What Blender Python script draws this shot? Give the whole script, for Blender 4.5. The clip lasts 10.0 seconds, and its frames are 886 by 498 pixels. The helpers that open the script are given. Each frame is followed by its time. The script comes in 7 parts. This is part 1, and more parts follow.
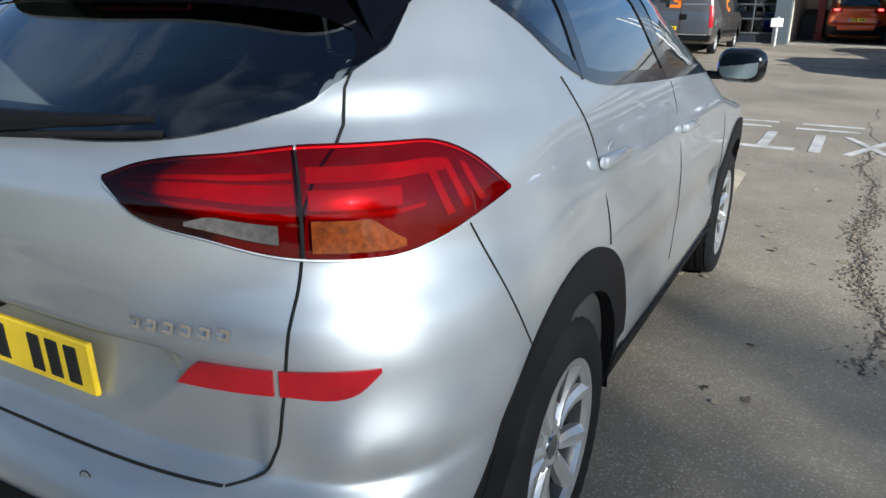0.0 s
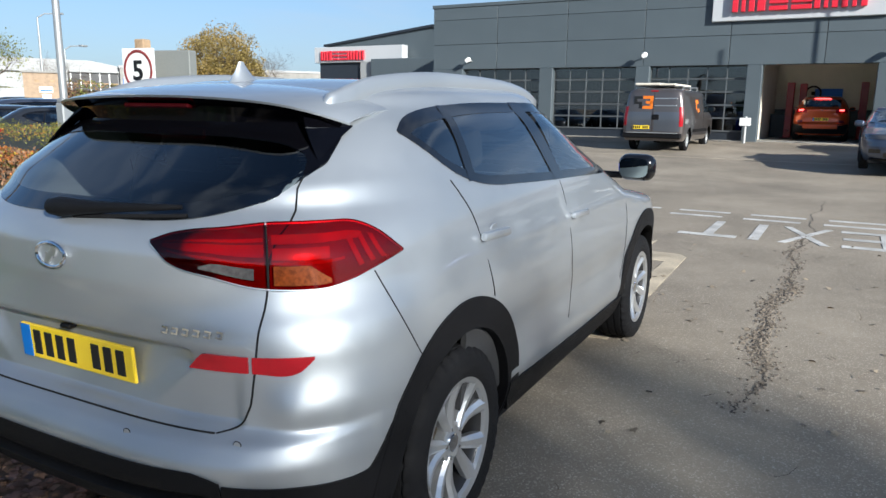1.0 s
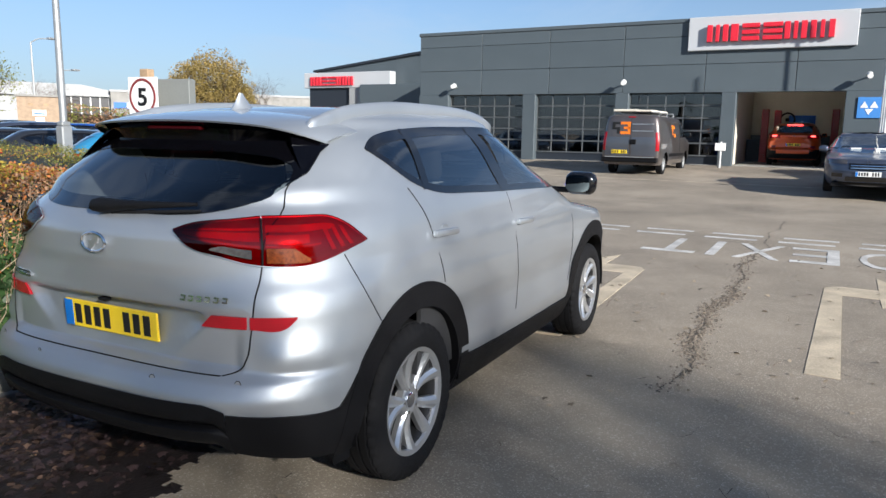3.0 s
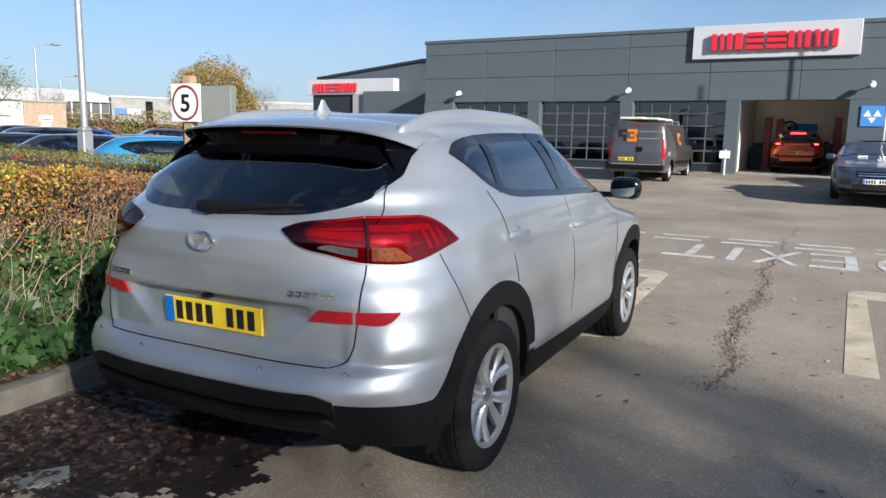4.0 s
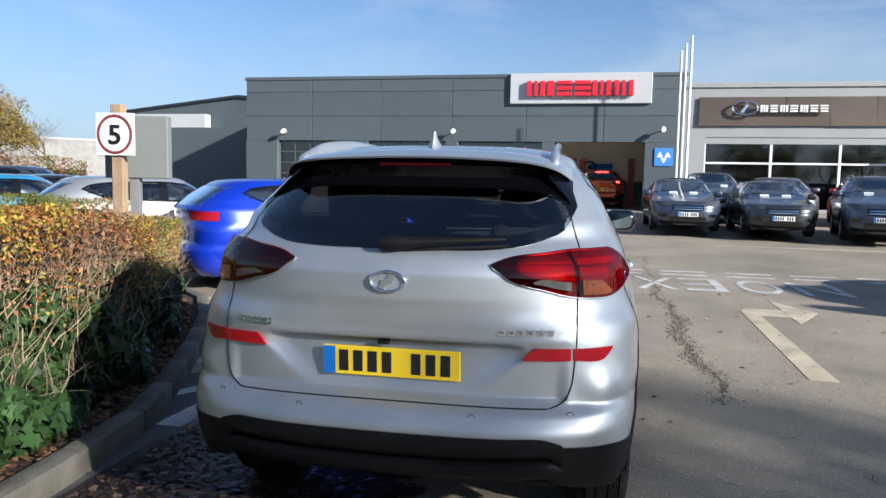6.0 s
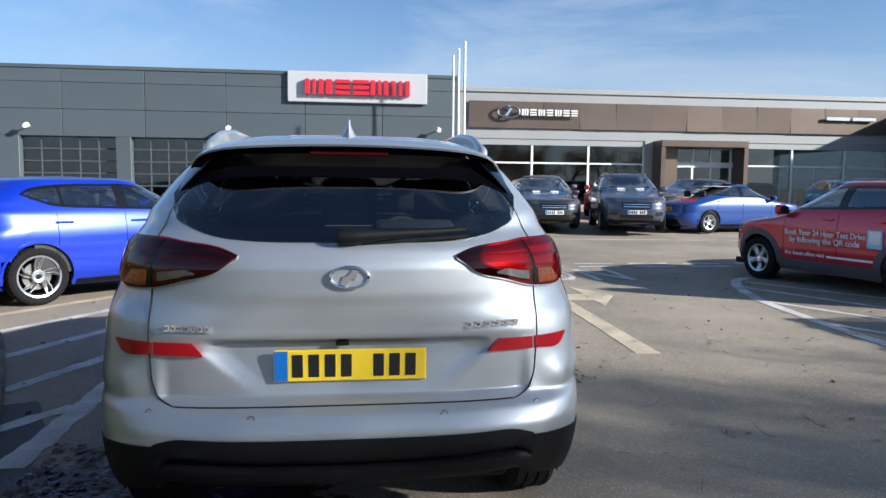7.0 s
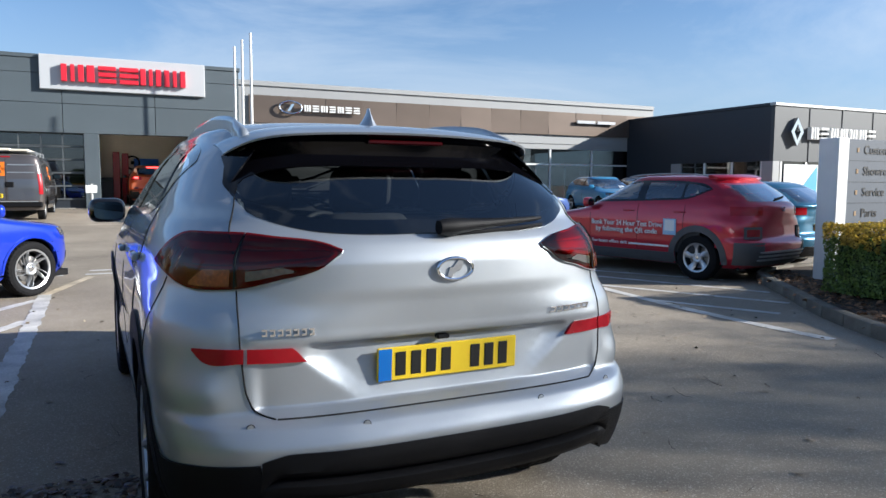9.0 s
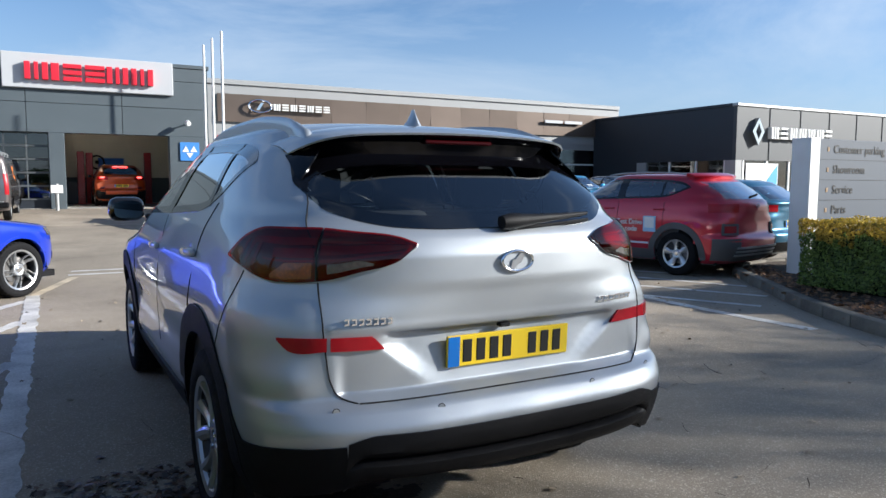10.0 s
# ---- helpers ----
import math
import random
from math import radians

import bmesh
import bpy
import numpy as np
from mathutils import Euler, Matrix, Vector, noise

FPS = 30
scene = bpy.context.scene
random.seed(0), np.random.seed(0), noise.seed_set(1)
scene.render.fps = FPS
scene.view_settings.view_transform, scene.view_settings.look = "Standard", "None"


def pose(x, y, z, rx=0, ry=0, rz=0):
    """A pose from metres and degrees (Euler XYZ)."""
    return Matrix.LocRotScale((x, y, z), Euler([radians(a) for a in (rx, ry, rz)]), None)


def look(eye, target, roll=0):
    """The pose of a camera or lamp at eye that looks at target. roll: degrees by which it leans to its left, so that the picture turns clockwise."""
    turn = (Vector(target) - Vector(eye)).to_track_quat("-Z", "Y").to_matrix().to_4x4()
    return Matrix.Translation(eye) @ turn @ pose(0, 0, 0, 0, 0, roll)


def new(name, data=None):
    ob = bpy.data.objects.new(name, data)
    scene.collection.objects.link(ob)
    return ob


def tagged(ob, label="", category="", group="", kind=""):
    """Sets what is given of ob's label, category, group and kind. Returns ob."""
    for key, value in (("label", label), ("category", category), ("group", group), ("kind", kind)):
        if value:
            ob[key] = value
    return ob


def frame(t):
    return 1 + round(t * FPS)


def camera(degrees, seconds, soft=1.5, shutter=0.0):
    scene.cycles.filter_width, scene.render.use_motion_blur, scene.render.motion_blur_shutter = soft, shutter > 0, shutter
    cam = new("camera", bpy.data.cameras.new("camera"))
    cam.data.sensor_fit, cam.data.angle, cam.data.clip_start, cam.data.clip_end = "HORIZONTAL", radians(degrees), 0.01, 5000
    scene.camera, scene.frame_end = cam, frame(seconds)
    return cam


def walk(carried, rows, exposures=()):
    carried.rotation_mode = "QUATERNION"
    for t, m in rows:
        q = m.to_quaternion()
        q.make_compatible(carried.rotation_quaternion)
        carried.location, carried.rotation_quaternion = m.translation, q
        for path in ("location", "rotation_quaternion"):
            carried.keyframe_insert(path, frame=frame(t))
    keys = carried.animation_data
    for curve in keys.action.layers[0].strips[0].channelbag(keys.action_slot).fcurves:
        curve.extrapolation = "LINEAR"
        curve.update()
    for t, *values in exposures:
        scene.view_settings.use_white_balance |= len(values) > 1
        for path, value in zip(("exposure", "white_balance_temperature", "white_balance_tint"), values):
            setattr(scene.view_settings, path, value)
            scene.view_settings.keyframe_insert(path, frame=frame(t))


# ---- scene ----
cam = camera(63.2, 10.0)
METRES, EYE, TILT, LEAN, TURN = 5.652, 1.43, 0.0, 0.0, 29.3
ROWS = [
    (0.0, 0.0, 0.0, 0.0, 0.22, -18.43, -0.65),
    (0.5, 0.0274, -0.0721, 0.0137, 0.06, -13.65, -0.62),
    (1.0, 0.0413, -0.1385, 0.0182, -0.13, -11.18, -0.67),
    (1.5, 0.0653, -0.1845, 0.0171, -0.37, -10.11, -0.7),
    (2.0, 0.0739, -0.2227, 0.0189, -0.57, -9.8, -0.79),
    (3.3, 0.0579, -0.2638, 0.0169, -1.03, -9.1, -0.95),
    (3.5, 0.0441, -0.2702, 0.0168, -1.04, -9.0, -1.01),
    (4.0, -0.0012, -0.2766, 0.0152, -1.22, -8.72, -1.1),
    (4.5, -0.0589, -0.2688, 0.0113, -1.52, -8.42, -1.17),
    (5.0, -0.1265, -0.259, 0.0112, -3.21, -7.09, -1.25),
    (5.2, -0.1555, -0.2560, 0.0110, -4.48, -6.54, -1.22),
    (6.3, -0.2958, -0.1985, 0.0024, -23.45, -5.16, -0.90),
    (6.5, -0.3169, -0.1841, 0.0007, -27.24, -5.08, -0.79),
    (7.0, -0.3609, -0.1497, -0.0031, -35.86, -5.11, -0.63),
    (7.5, -0.3939, -0.1138, -0.0046, -42.3, -5.09, -0.52),
    (8.0, -0.4388, -0.0854, -0.0046, -47.44, -5.07, -0.49),
    (8.5, -0.4711, -0.0446, -0.008, -52.11, -5.15, -0.41),
    (9.0, -0.5005, -0.0093, -0.0099, -54.7, -5.14, -0.33),
    (9.5, -0.5357, 0.0133, -0.0096, -56.45, -5.13, -0.3),
    (10.0, -0.5564, 0.026, -0.0112, -57.61, -5.19, -0.19),
]
walk(cam, [(t, pose(0, 0, EYE, TILT, LEAN, TURN) @ pose(METRES * x, METRES * y, METRES * z, 90 + pitch, roll, yaw)) for t, x, y, z, yaw, pitch, roll in ROWS], exposures=((0.0, 0.88, 5720, 4), (2.0, 0.86, 5850, 8), (4.5, 0.88, 5930, 9), (6.5, 0.97, 5780, 8), (10.0, 1.06, 5830, 8)))


# ---- world, sun ----
world = bpy.data.worlds.new("world")
scene.world = world
world.use_nodes = True
SUN = Vector((1.0, -0.55, 0.44)).normalized()
ELEV = math.asin(SUN.z)
AZIM = math.atan2(SUN.x, SUN.y)
wn, wl = world.node_tree.nodes, world.node_tree.links
sky = wn.new("ShaderNodeTexSky")
sky.sky_type, sky.sun_disc, sky.sun_elevation, sky.sun_rotation = "NISHITA", False, ELEV, AZIM
sky.altitude, sky.air_density, sky.dust_density, sky.ozone_density = 600, 0.85, 0.45, 1.8
wcoord, wmap, wnoise, wramp, wmix = (wn.new("ShaderNode" + k) for k in ("TexCoord", "Mapping", "TexNoise", "ValToRGB", "Mix"))
wmap.inputs["Scale"].default_value = (1.1, 1.5, 5.0)
wmap.inputs["Rotation"].default_value = (0.1, 0.25, 0.6)
wnoise.inputs["Scale"].default_value, wnoise.inputs["Detail"].default_value, wnoise.inputs["Roughness"].default_value = 1.3, 9.0, 0.62
wnoise.inputs["Distortion"].default_value = 0.5
wramp.color_ramp.elements[0].position, wramp.color_ramp.elements[1].position = 0.50, 0.82
wramp.color_ramp.elements[1].color = (0.6, 0.6, 0.6, 1)
wmix.data_type = "RGBA"
wmix.inputs["B"].default_value = (6.0, 6.25, 6.5, 1)
wl.new(wcoord.outputs["Generated"], wmap.inputs["Vector"])
wl.new(wmap.outputs["Vector"], wnoise.inputs["Vector"])
wl.new(wnoise.outputs["Fac"], wramp.inputs["Fac"])
wl.new(wramp.outputs["Color"], wmix.inputs["Factor"])
wl.new(sky.outputs["Color"], wmix.inputs["A"])
whaze, wsep, wrange = (wn.new("ShaderNode" + k) for k in ("Mix", "SeparateXYZ", "MapRange"))
whaze.data_type = "RGBA"
whaze.inputs["B"].default_value = (2.75, 3.2, 3.85, 1)
wrange.inputs["From Min"].default_value, wrange.inputs["From Max"].default_value = 0.0, 0.22
wrange.inputs["To Min"].default_value, wrange.inputs["To Max"].default_value = 0.80, 0.0
wl.new(wcoord.outputs["Generated"], wsep.inputs[0])
wl.new(wsep.outputs["Z"], wrange.inputs["Value"])
wl.new(wrange.outputs["Result"], whaze.inputs["Factor"])
wl.new(wmix.outputs["Result"], whaze.inputs["A"])
wl.new(whaze.outputs["Result"], wn["Background"].inputs["Color"])
wn["Background"].inputs["Strength"].default_value = 0.073

sun_data = bpy.data.lights.new("sun", "SUN")
sun_data.energy, sun_data.angle, sun_data.color = 5.0, radians(1.0), (1.0, 0.91, 0.79)
sun = new("sun", sun_data)
sun.matrix_world = look((30, -17, 14), Vector((30, -17, 14)) - SUN)

# ---- materials ----


def material(name, base, rough=0.6, metal=0.0, var=0.25, scale=6.0, fine=120.0, bump=0.0, coat=0.0, spec=0.5, dark=None, obj=0.0, fleck=0.0, emit=0.0, thin=0.0):
    """Procedural surface: base colour broken up at two scales, with fine relief."""
    m = bpy.data.materials.new(name)
    m.use_nodes = True
    n, l = m.node_tree.nodes, m.node_tree.links
    b = n["Principled BSDF"]
    co, big, small = n.new("ShaderNodeTexCoord"), n.new("ShaderNodeTexNoise"), n.new("ShaderNodeTexNoise")
    big.inputs["Scale"].default_value, big.inputs["Detail"].default_value = scale, 5
    small.inputs["Scale"].default_value, small.inputs["Detail"].default_value = fine, 3
    for t in (big, small):
        l.new(co.outputs["Object"], t.inputs["Vector"])
    add = n.new("ShaderNodeMath")
    add.operation = "MULTIPLY_ADD"
    l.new(small.outputs["Fac"], add.inputs[0])
    add.inputs[1].default_value = 0.5
    l.new(big.outputs["Fac"], add.inputs[2])
    ramp = n.new("ShaderNodeMapRange")
    ramp.inputs["From Min"].default_value, ramp.inputs["From Max"].default_value = 0.45, 1.05
    l.new(add.outputs[0], ramp.inputs["Value"])
    mix = n.new("ShaderNodeMix")
    mix.data_type = "RGBA"
    dk = dark or tuple(c * (1 - var) for c in base)
    lt = tuple(min(1, c * (1 + var * 0.6)) for c in base)
    mix.inputs["A"].default_value, mix.inputs["B"].default_value = (*dk, 1), (*lt, 1)
    l.new(ramp.outputs["Result"], mix.inputs["Factor"])
    out = mix.outputs["Result"]
    if obj:
        info, hsv, rng = n.new("ShaderNodeObjectInfo"), n.new("ShaderNodeHueSaturation"), n.new("ShaderNodeMapRange")
        rng.inputs["To Min"].default_value, rng.inputs["To Max"].default_value = 1 - obj, 1 + obj
        l.new(info.outputs["Random"], rng.inputs["Value"])
        l.new(rng.outputs["Result"], hsv.inputs["Value"])
        l.new(out, hsv.inputs["Color"])
        out = hsv.outputs["Color"]
    if fleck:
        geo, hsv, rng = n.new("ShaderNodeNewGeometry"), n.new("ShaderNodeHueSaturation"), n.new("ShaderNodeMapRange")
        rng.inputs["To Min"].default_value, rng.inputs["To Max"].default_value = 1 - fleck, 1 + fleck
        l.new(geo.outputs["Random Per Island"], rng.inputs["Value"])
        l.new(rng.outputs["Result"], hsv.inputs["Value"])
        l.new(out, hsv.inputs["Color"])
        out = hsv.outputs["Color"]
    l.new(out, b.inputs["Base Color"])
    rr = n.new("ShaderNodeMapRange")
    rr.inputs["To Min"].default_value, rr.inputs["To Max"].default_value = max(0.02, rough * 0.85), min(1, rough * 1.15)
    l.new(big.outputs["Fac"], rr.inputs["Value"])
    l.new(rr.outputs["Result"], b.inputs["Roughness"])
    b.inputs["Metallic"].default_value = metal
    b.inputs["Specular IOR Level"].default_value = spec
    b.inputs["Coat Weight"].default_value = coat
    b.inputs["Coat Roughness"].default_value = 0.03
    if bump:
        bp = n.new("ShaderNodeBump")
        bp.inputs["Strength"].default_value, bp.inputs["Distance"].default_value = bump, 0.004
        l.new(small.outputs["Fac"], bp.inputs["Height"])
        l.new(bp.outputs["Normal"], b.inputs["Normal"])
    if emit:
        l.new(out, b.inputs["Emission Color"])
        b.inputs["Emission Strength"].default_value = emit
    if thin:
        tr, mx = n.new("ShaderNodeBsdfTranslucent"), n.new("ShaderNodeMixShader")
        l.new(out, tr.inputs["Color"])
        mx.inputs[0].default_value = thin
        l.new(b.outputs[0], mx.inputs[1])
        l.new(tr.outputs[0], mx.inputs[2])
        l.new(mx.outputs[0], n["Material Output"].inputs["Surface"])
    return m


def paint(name, base, metal=0.0, rough=0.4):
    return material(name, base, rough, metal, var=0.05, scale=2.0, fine=900, bump=0.0, coat=1.0)


def glass(name, tint, gloss=1.0, rough=0.0, gain=1.3):
    """Thin pane: tinted see-through with a Fresnel reflection."""
    m = bpy.data.materials.new(name)
    m.use_nodes = True
    n, l = m.node_tree.nodes, m.node_tree.links
    n.remove(n["Principled BSDF"])
    tr, gl, fr, mx, mul = (n.new("ShaderNode" + k) for k in ("BsdfTransparent", "BsdfGlossy", "Fresnel", "MixShader", "Math"))
    tr.inputs["Color"].default_value = (*tint, 1)
    gl.inputs["Roughness"].default_value = rough
    gl.inputs["Color"].default_value = (gloss, gloss, gloss, 1)
    fr.inputs["IOR"].default_value = 1.6
    mul.operation = "MULTIPLY_ADD"
    mul.inputs[1].default_value, mul.inputs[2].default_value = gain, 0.03
    mul.use_clamp = True
    l.new(fr.outputs[0], mul.inputs[0])
    l.new(mul.outputs[0], mx.inputs[0])
    l.new(tr.outputs[0], mx.inputs[1])
    l.new(gl.outputs[0], mx.inputs[2])
    l.new(mx.outputs[0], n["Material Output"].inputs["Surface"])
    return m


def asphalt_material():
    m = material("asphalt", (0.295, 0.250, 0.193), 0.88, 0, 0.42, 0.55, 130, 0.55, spec=0.25)
    n, l = m.node_tree.nodes, m.node_tree.links
    b = n["Principled BSDF"]
    old = b.inputs["Base Color"].links[0].from_socket
    co = n.new("ShaderNodeTexCoord")
    vor, ramp, mx = n.new("ShaderNodeTexVoronoi"), n.new("ShaderNodeValToRGB"), n.new("ShaderNodeMix")
    vor.inputs["Scale"].default_value = 150
    l.new(co.outputs["Object"], vor.inputs["Vector"])
    hs = n.new("ShaderNodeSeparateColor")
    l.new(vor.outputs["Color"], hs.inputs[0])
    ramp.color_ramp.elements[0].position, ramp.color_ramp.elements[1].position = 0.80, 0.99
    l.new(hs.outputs[0], ramp.inputs["Fac"])
    mx.data_type = "RGBA"
    l.new(ramp.outputs["Color"], mx.inputs["Factor"])
    l.new(old, mx.inputs["A"])
    mx.inputs["B"].default_value = (0.44, 0.39, 0.32, 1)
    patch_noise, pr, mm = n.new("ShaderNodeTexNoise"), n.new("ShaderNodeMapRange"), n.new("ShaderNodeMix")
    patch_noise.inputs["Scale"].default_value, patch_noise.inputs["Detail"].default_value = 0.16, 6
    l.new(co.outputs["Object"], patch_noise.inputs["Vector"])
    pr.inputs["From Min"].default_value, pr.inputs["From Max"].default_value = 0.35, 0.7
    pr.inputs["To Min"].default_value, pr.inputs["To Max"].default_value = 0.90, 1.26
    blot, both = n.new("ShaderNodeTexNoise"), n.new("ShaderNodeMath")
    blot.inputs["Scale"].default_value, blot.inputs["Detail"].default_value, blot.inputs["Roughness"].default_value = 3.2, 8, 0.7
    l.new(co.outputs["Object"], blot.inputs["Vector"])
    both.operation, both.inputs[1].default_value = "MULTIPLY_ADD", 0.55
    l.new(blot.outputs["Fac"], both.inputs[0])
    l.new(patch_noise.outputs["Fac"], both.inputs[2])
    pr.inputs["From Min"].default_value, pr.inputs["From Max"].default_value = 0.58, 1.02
    l.new(both.outputs[0], pr.inputs["Value"])
    mm.data_type, mm.blend_type = "RGBA", "MULTIPLY"
    mm.inputs["Factor"].default_value = 1
    l.new(mx.outputs["Result"], mm.inputs["A"])
    comb = n.new("ShaderNodeCombineColor")
    for k in range(3):
        l.new(pr.outputs["Result"], comb.inputs[k])
    l.new(comb.outputs[0], mm.inputs["B"])
    l.new(mm.outputs["Result"], b.inputs["Base Color"])
    bp = b.inputs["Normal"].links[0].from_node
    l.new(vor.outputs["Distance"], bp.inputs["Height"])
    bp.inputs["Distance"].default_value = 0.0025
    return m


ASPHALT = asphalt_material()
SILVER = paint("silver_paint", (0.43, 0.455, 0.48), 0.72, 0.50)
CLAD = material("black_plastic", (0.006, 0.006, 0.007), 0.55, 0, 0.25, 4, 900, 0.25, spec=0.16)
GLOSSBLACK = material("gloss_black", (0.006, 0.006, 0.007), 0.12, 0, 0.1, 3, 200, coat=0.6)
SOFTBLACK = material("soft_black", (0.002, 0.002, 0.003), 0.07, 0, 0.1, 3, 200, spec=0.25)
GAP = material("panel_gap", (0.004, 0.004, 0.004), 0.9, 0, 0.1, 4, 100)
RUBBER = material("tyre_rubber", (0.008, 0.008, 0.009), 0.8, 0, 0.3, 9, 300, 0.5, spec=0.2)
ALLOY = material("alloy", (0.55, 0.56, 0.57), 0.30, 0.8, 0.08, 5, 200, coat=0.4)
DARKALLOY = material("dark_alloy", (0.05, 0.05, 0.052), 0.4, 0.6, 0.2, 5, 200)
CHROME = material("chrome", (0.80, 0.81, 0.83), 0.07, 1.0, 0.04, 5, 100)
MIRROR = material("mirror_glass", (0.13, 0.15, 0.15), 0.02, 1.0, 0.02, 3, 50)
DISC = material("brake_disc", (0.25, 0.24, 0.23), 0.35, 0.9, 0.2, 9, 100)
PRIVACY = glass("privacy_glass", (0.34, 0.38, 0.39), 1.0, 0.0, 2.0)
REARGLASS = glass("rear_glass", (0.42, 0.48, 0.49), 1.0, 0.0, 1.2)
CLEARGLASS = glass("clear_glass", (0.78, 0.84, 0.83), 1.0, 0.0, 1.7)
REDGLASS = glass("red_lens", (0.86, 0.03, 0.05), 0.35)
LAMPBED = material("lamp_bed", (0.12, 0.003, 0.013), 0.35, 0, 0.3, 20, 300)
LAMPRED = material("lamp_red", (0.32, 0.006, 0.022), 0.25, 0, 0.25, 14, 260, coat=0.3)
LAMPAMBER = material("lamp_amber", (0.22, 0.042, 0.003), 0.22, 0.1, 0.6, 90, 30, coat=0.6)
LAMPCLEAR = material("lamp_clear", (0.17, 0.16, 0.16), 0.15, 0.6, 0.4, 80, 200, coat=0.6)
REFLECTOR = material("reflector_red", (0.33, 0.005, 0.012), 0.25, 0, 0.12, 30, 500, coat=0.25, spec=0.3)
PLATEYELLOW = material("plate_yellow", (0.86, 0.60, 0.015), 0.35, 0, 0.06, 8, 300, coat=0.3)
PLATEWHITE = material("plate_white", (0.80, 0.80, 0.78), 0.35, 0, 0.06, 8, 300, coat=0.3)
PLATEBLUE = material("plate_blue", (0.01, 0.16, 0.55), 0.35, 0, 0.06, 8, 300)
BLACKBAR = material("black_bar", (0.008, 0.008, 0.008), 0.5, 0, 0.1, 8, 300)
FABRIC = material("seat_fabric", (0.018, 0.018, 0.020), 0.9, 0, 0.3, 8, 500, 0.4)
TRIMGREY = material("interior_trim", (0.03, 0.03, 0.032), 0.7, 0, 0.3, 5, 300)
HEADLINING = material("headlining", (0.42, 0.41, 0.38), 0.9, 0, 0.1, 5, 300)
LINEWHITE = material("road_paint_white", (0.66, 0.64, 0.60), 0.75, 0, 0.40, 2.6, 70, 0.6, dark=(0.26, 0.25, 0.23))
LINECREAM = material("road_paint_cream", (0.62, 0.52, 0.37), 0.75, 0, 0.35, 2.6, 70, 0.6, dark=(0.30, 0.25, 0.18))
KERB = material("kerb_concrete", (0.165, 0.150, 0.120), 0.9, 0, 0.6, 3.5, 90, 0.8, obj=0.16)
SOIL = material("soil", (0.055, 0.038, 0.024), 0.95, 0, 0.5, 7, 80, 0.9)
CLADGREY = material("grey_cladding", (0.085, 0.105, 0.118), 0.55, 0.15, 0.10, 0.8, 40, 0.05, obj=0.04)
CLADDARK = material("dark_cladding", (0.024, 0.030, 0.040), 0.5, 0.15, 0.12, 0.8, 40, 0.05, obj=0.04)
DOORRAIL = material("door_rail_grey", (0.13, 0.14, 0.145), 0.5, 0.3, 0.1, 4, 60)
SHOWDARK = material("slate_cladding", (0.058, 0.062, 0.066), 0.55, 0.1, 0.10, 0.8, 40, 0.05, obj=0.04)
CLADLIGHT = material("pale_cladding", (0.31, 0.315, 0.315), 0.6, 0.1, 0.06, 0.8, 40, 0.05, obj=0.03)
BRONZE = material("bronze_cladding", (0.15, 0.115, 0.092), 0.42, 0.55, 0.12, 0.7, 60, 0.05, obj=0.10)
SIGNPALE = material("sign_pale", (0.50, 0.51, 0.52), 0.4, 0.1, 0.05, 0.8, 60)
SIGNRED = material("sign_red", (0.62, 0.012, 0.03), 0.4, 0, 0.08, 2, 60, coat=0.3)
WHITEPAINT = material("white_paint", (0.78, 0.78, 0.76), 0.5, 0, 0.08, 3, 80)
STEEL = material("galvanised_steel", (0.42, 0.43, 0.43), 0.45, 0.6, 0.18, 4, 60)
CARGLASS = glass("car_glass", (0.74, 0.80, 0.79), 1.0, 0.0, 3.0)
PANEGLASS = glass("shop_glass", (0.40, 0.44, 0.46))
BRAKEDARK = material("unlit_brake_lamp", (0.028, 0.002, 0.003), 0.15, 0, 0.2, 20, 300, spec=0.2)
WALLCREAM = material("cream_wall", (0.68, 0.63, 0.53), 0.9, 0, 0.12, 1.2, 60)
CONCRETE = material("concrete", (0.27, 0.26, 0.24), 0.85, 0, 0.3, 1.4, 60, 0.4)
REDPAINT = material("red_paint", (0.40, 0.012, 0.014), 0.4, 0, 0.2, 3, 80, coat=0.3)
BRICK = material("brickwork", (0.34, 0.25, 0.17), 0.9, 0, 0.3, 6, 40, 0.5)
WOOD = material("weathered_timber", (0.36, 0.25, 0.15), 0.85, 0, 0.4, 5, 60, 0.5)
BARK = material("bark", (0.10, 0.075, 0.055), 0.95, 0, 0.4, 9, 70, 0.9)
TWIG = material("twig", (0.25, 0.175, 0.115), 0.9, 0, 0.4, 14, 60, fleck=0.5)
IVY = material("ivy_leaf", (0.042, 0.086, 0.026), 0.42, 0, 0.4, 9, 90, 0.2, fleck=0.65, spec=0.35, thin=0.22)
LEAFGREEN = material("leaf_green", (0.21, 0.22, 0.045), 0.55, 0, 0.4, 9, 90, fleck=0.5, thin=0.35)
LEAFYELLOW = material("leaf_yellow", (0.46, 0.33, 0.045), 0.55, 0, 0.3, 9, 90, fleck=0.45, thin=0.35)
LEAFORANGE = material("leaf_orange", (0.38, 0.135, 0.035), 0.6, 0, 0.4, 9, 90, fleck=0.45, thin=0.3)
LEAFBROWN = material("leaf_brown", (0.25, 0.14, 0.075), 0.75, 0, 0.45, 9, 90, fleck=0.5, thin=0.2)
# near-black colour that stands for the shade deep inside the hedges
HEDGESHADE = material("hedge_shade", (0.018, 0.020, 0.010), 0.95, 0, 0.5, 9, 60, 0.5)
PAPER = material("paper", (0.78, 0.79, 0.78), 0.7, 0, 0.05, 8, 60)
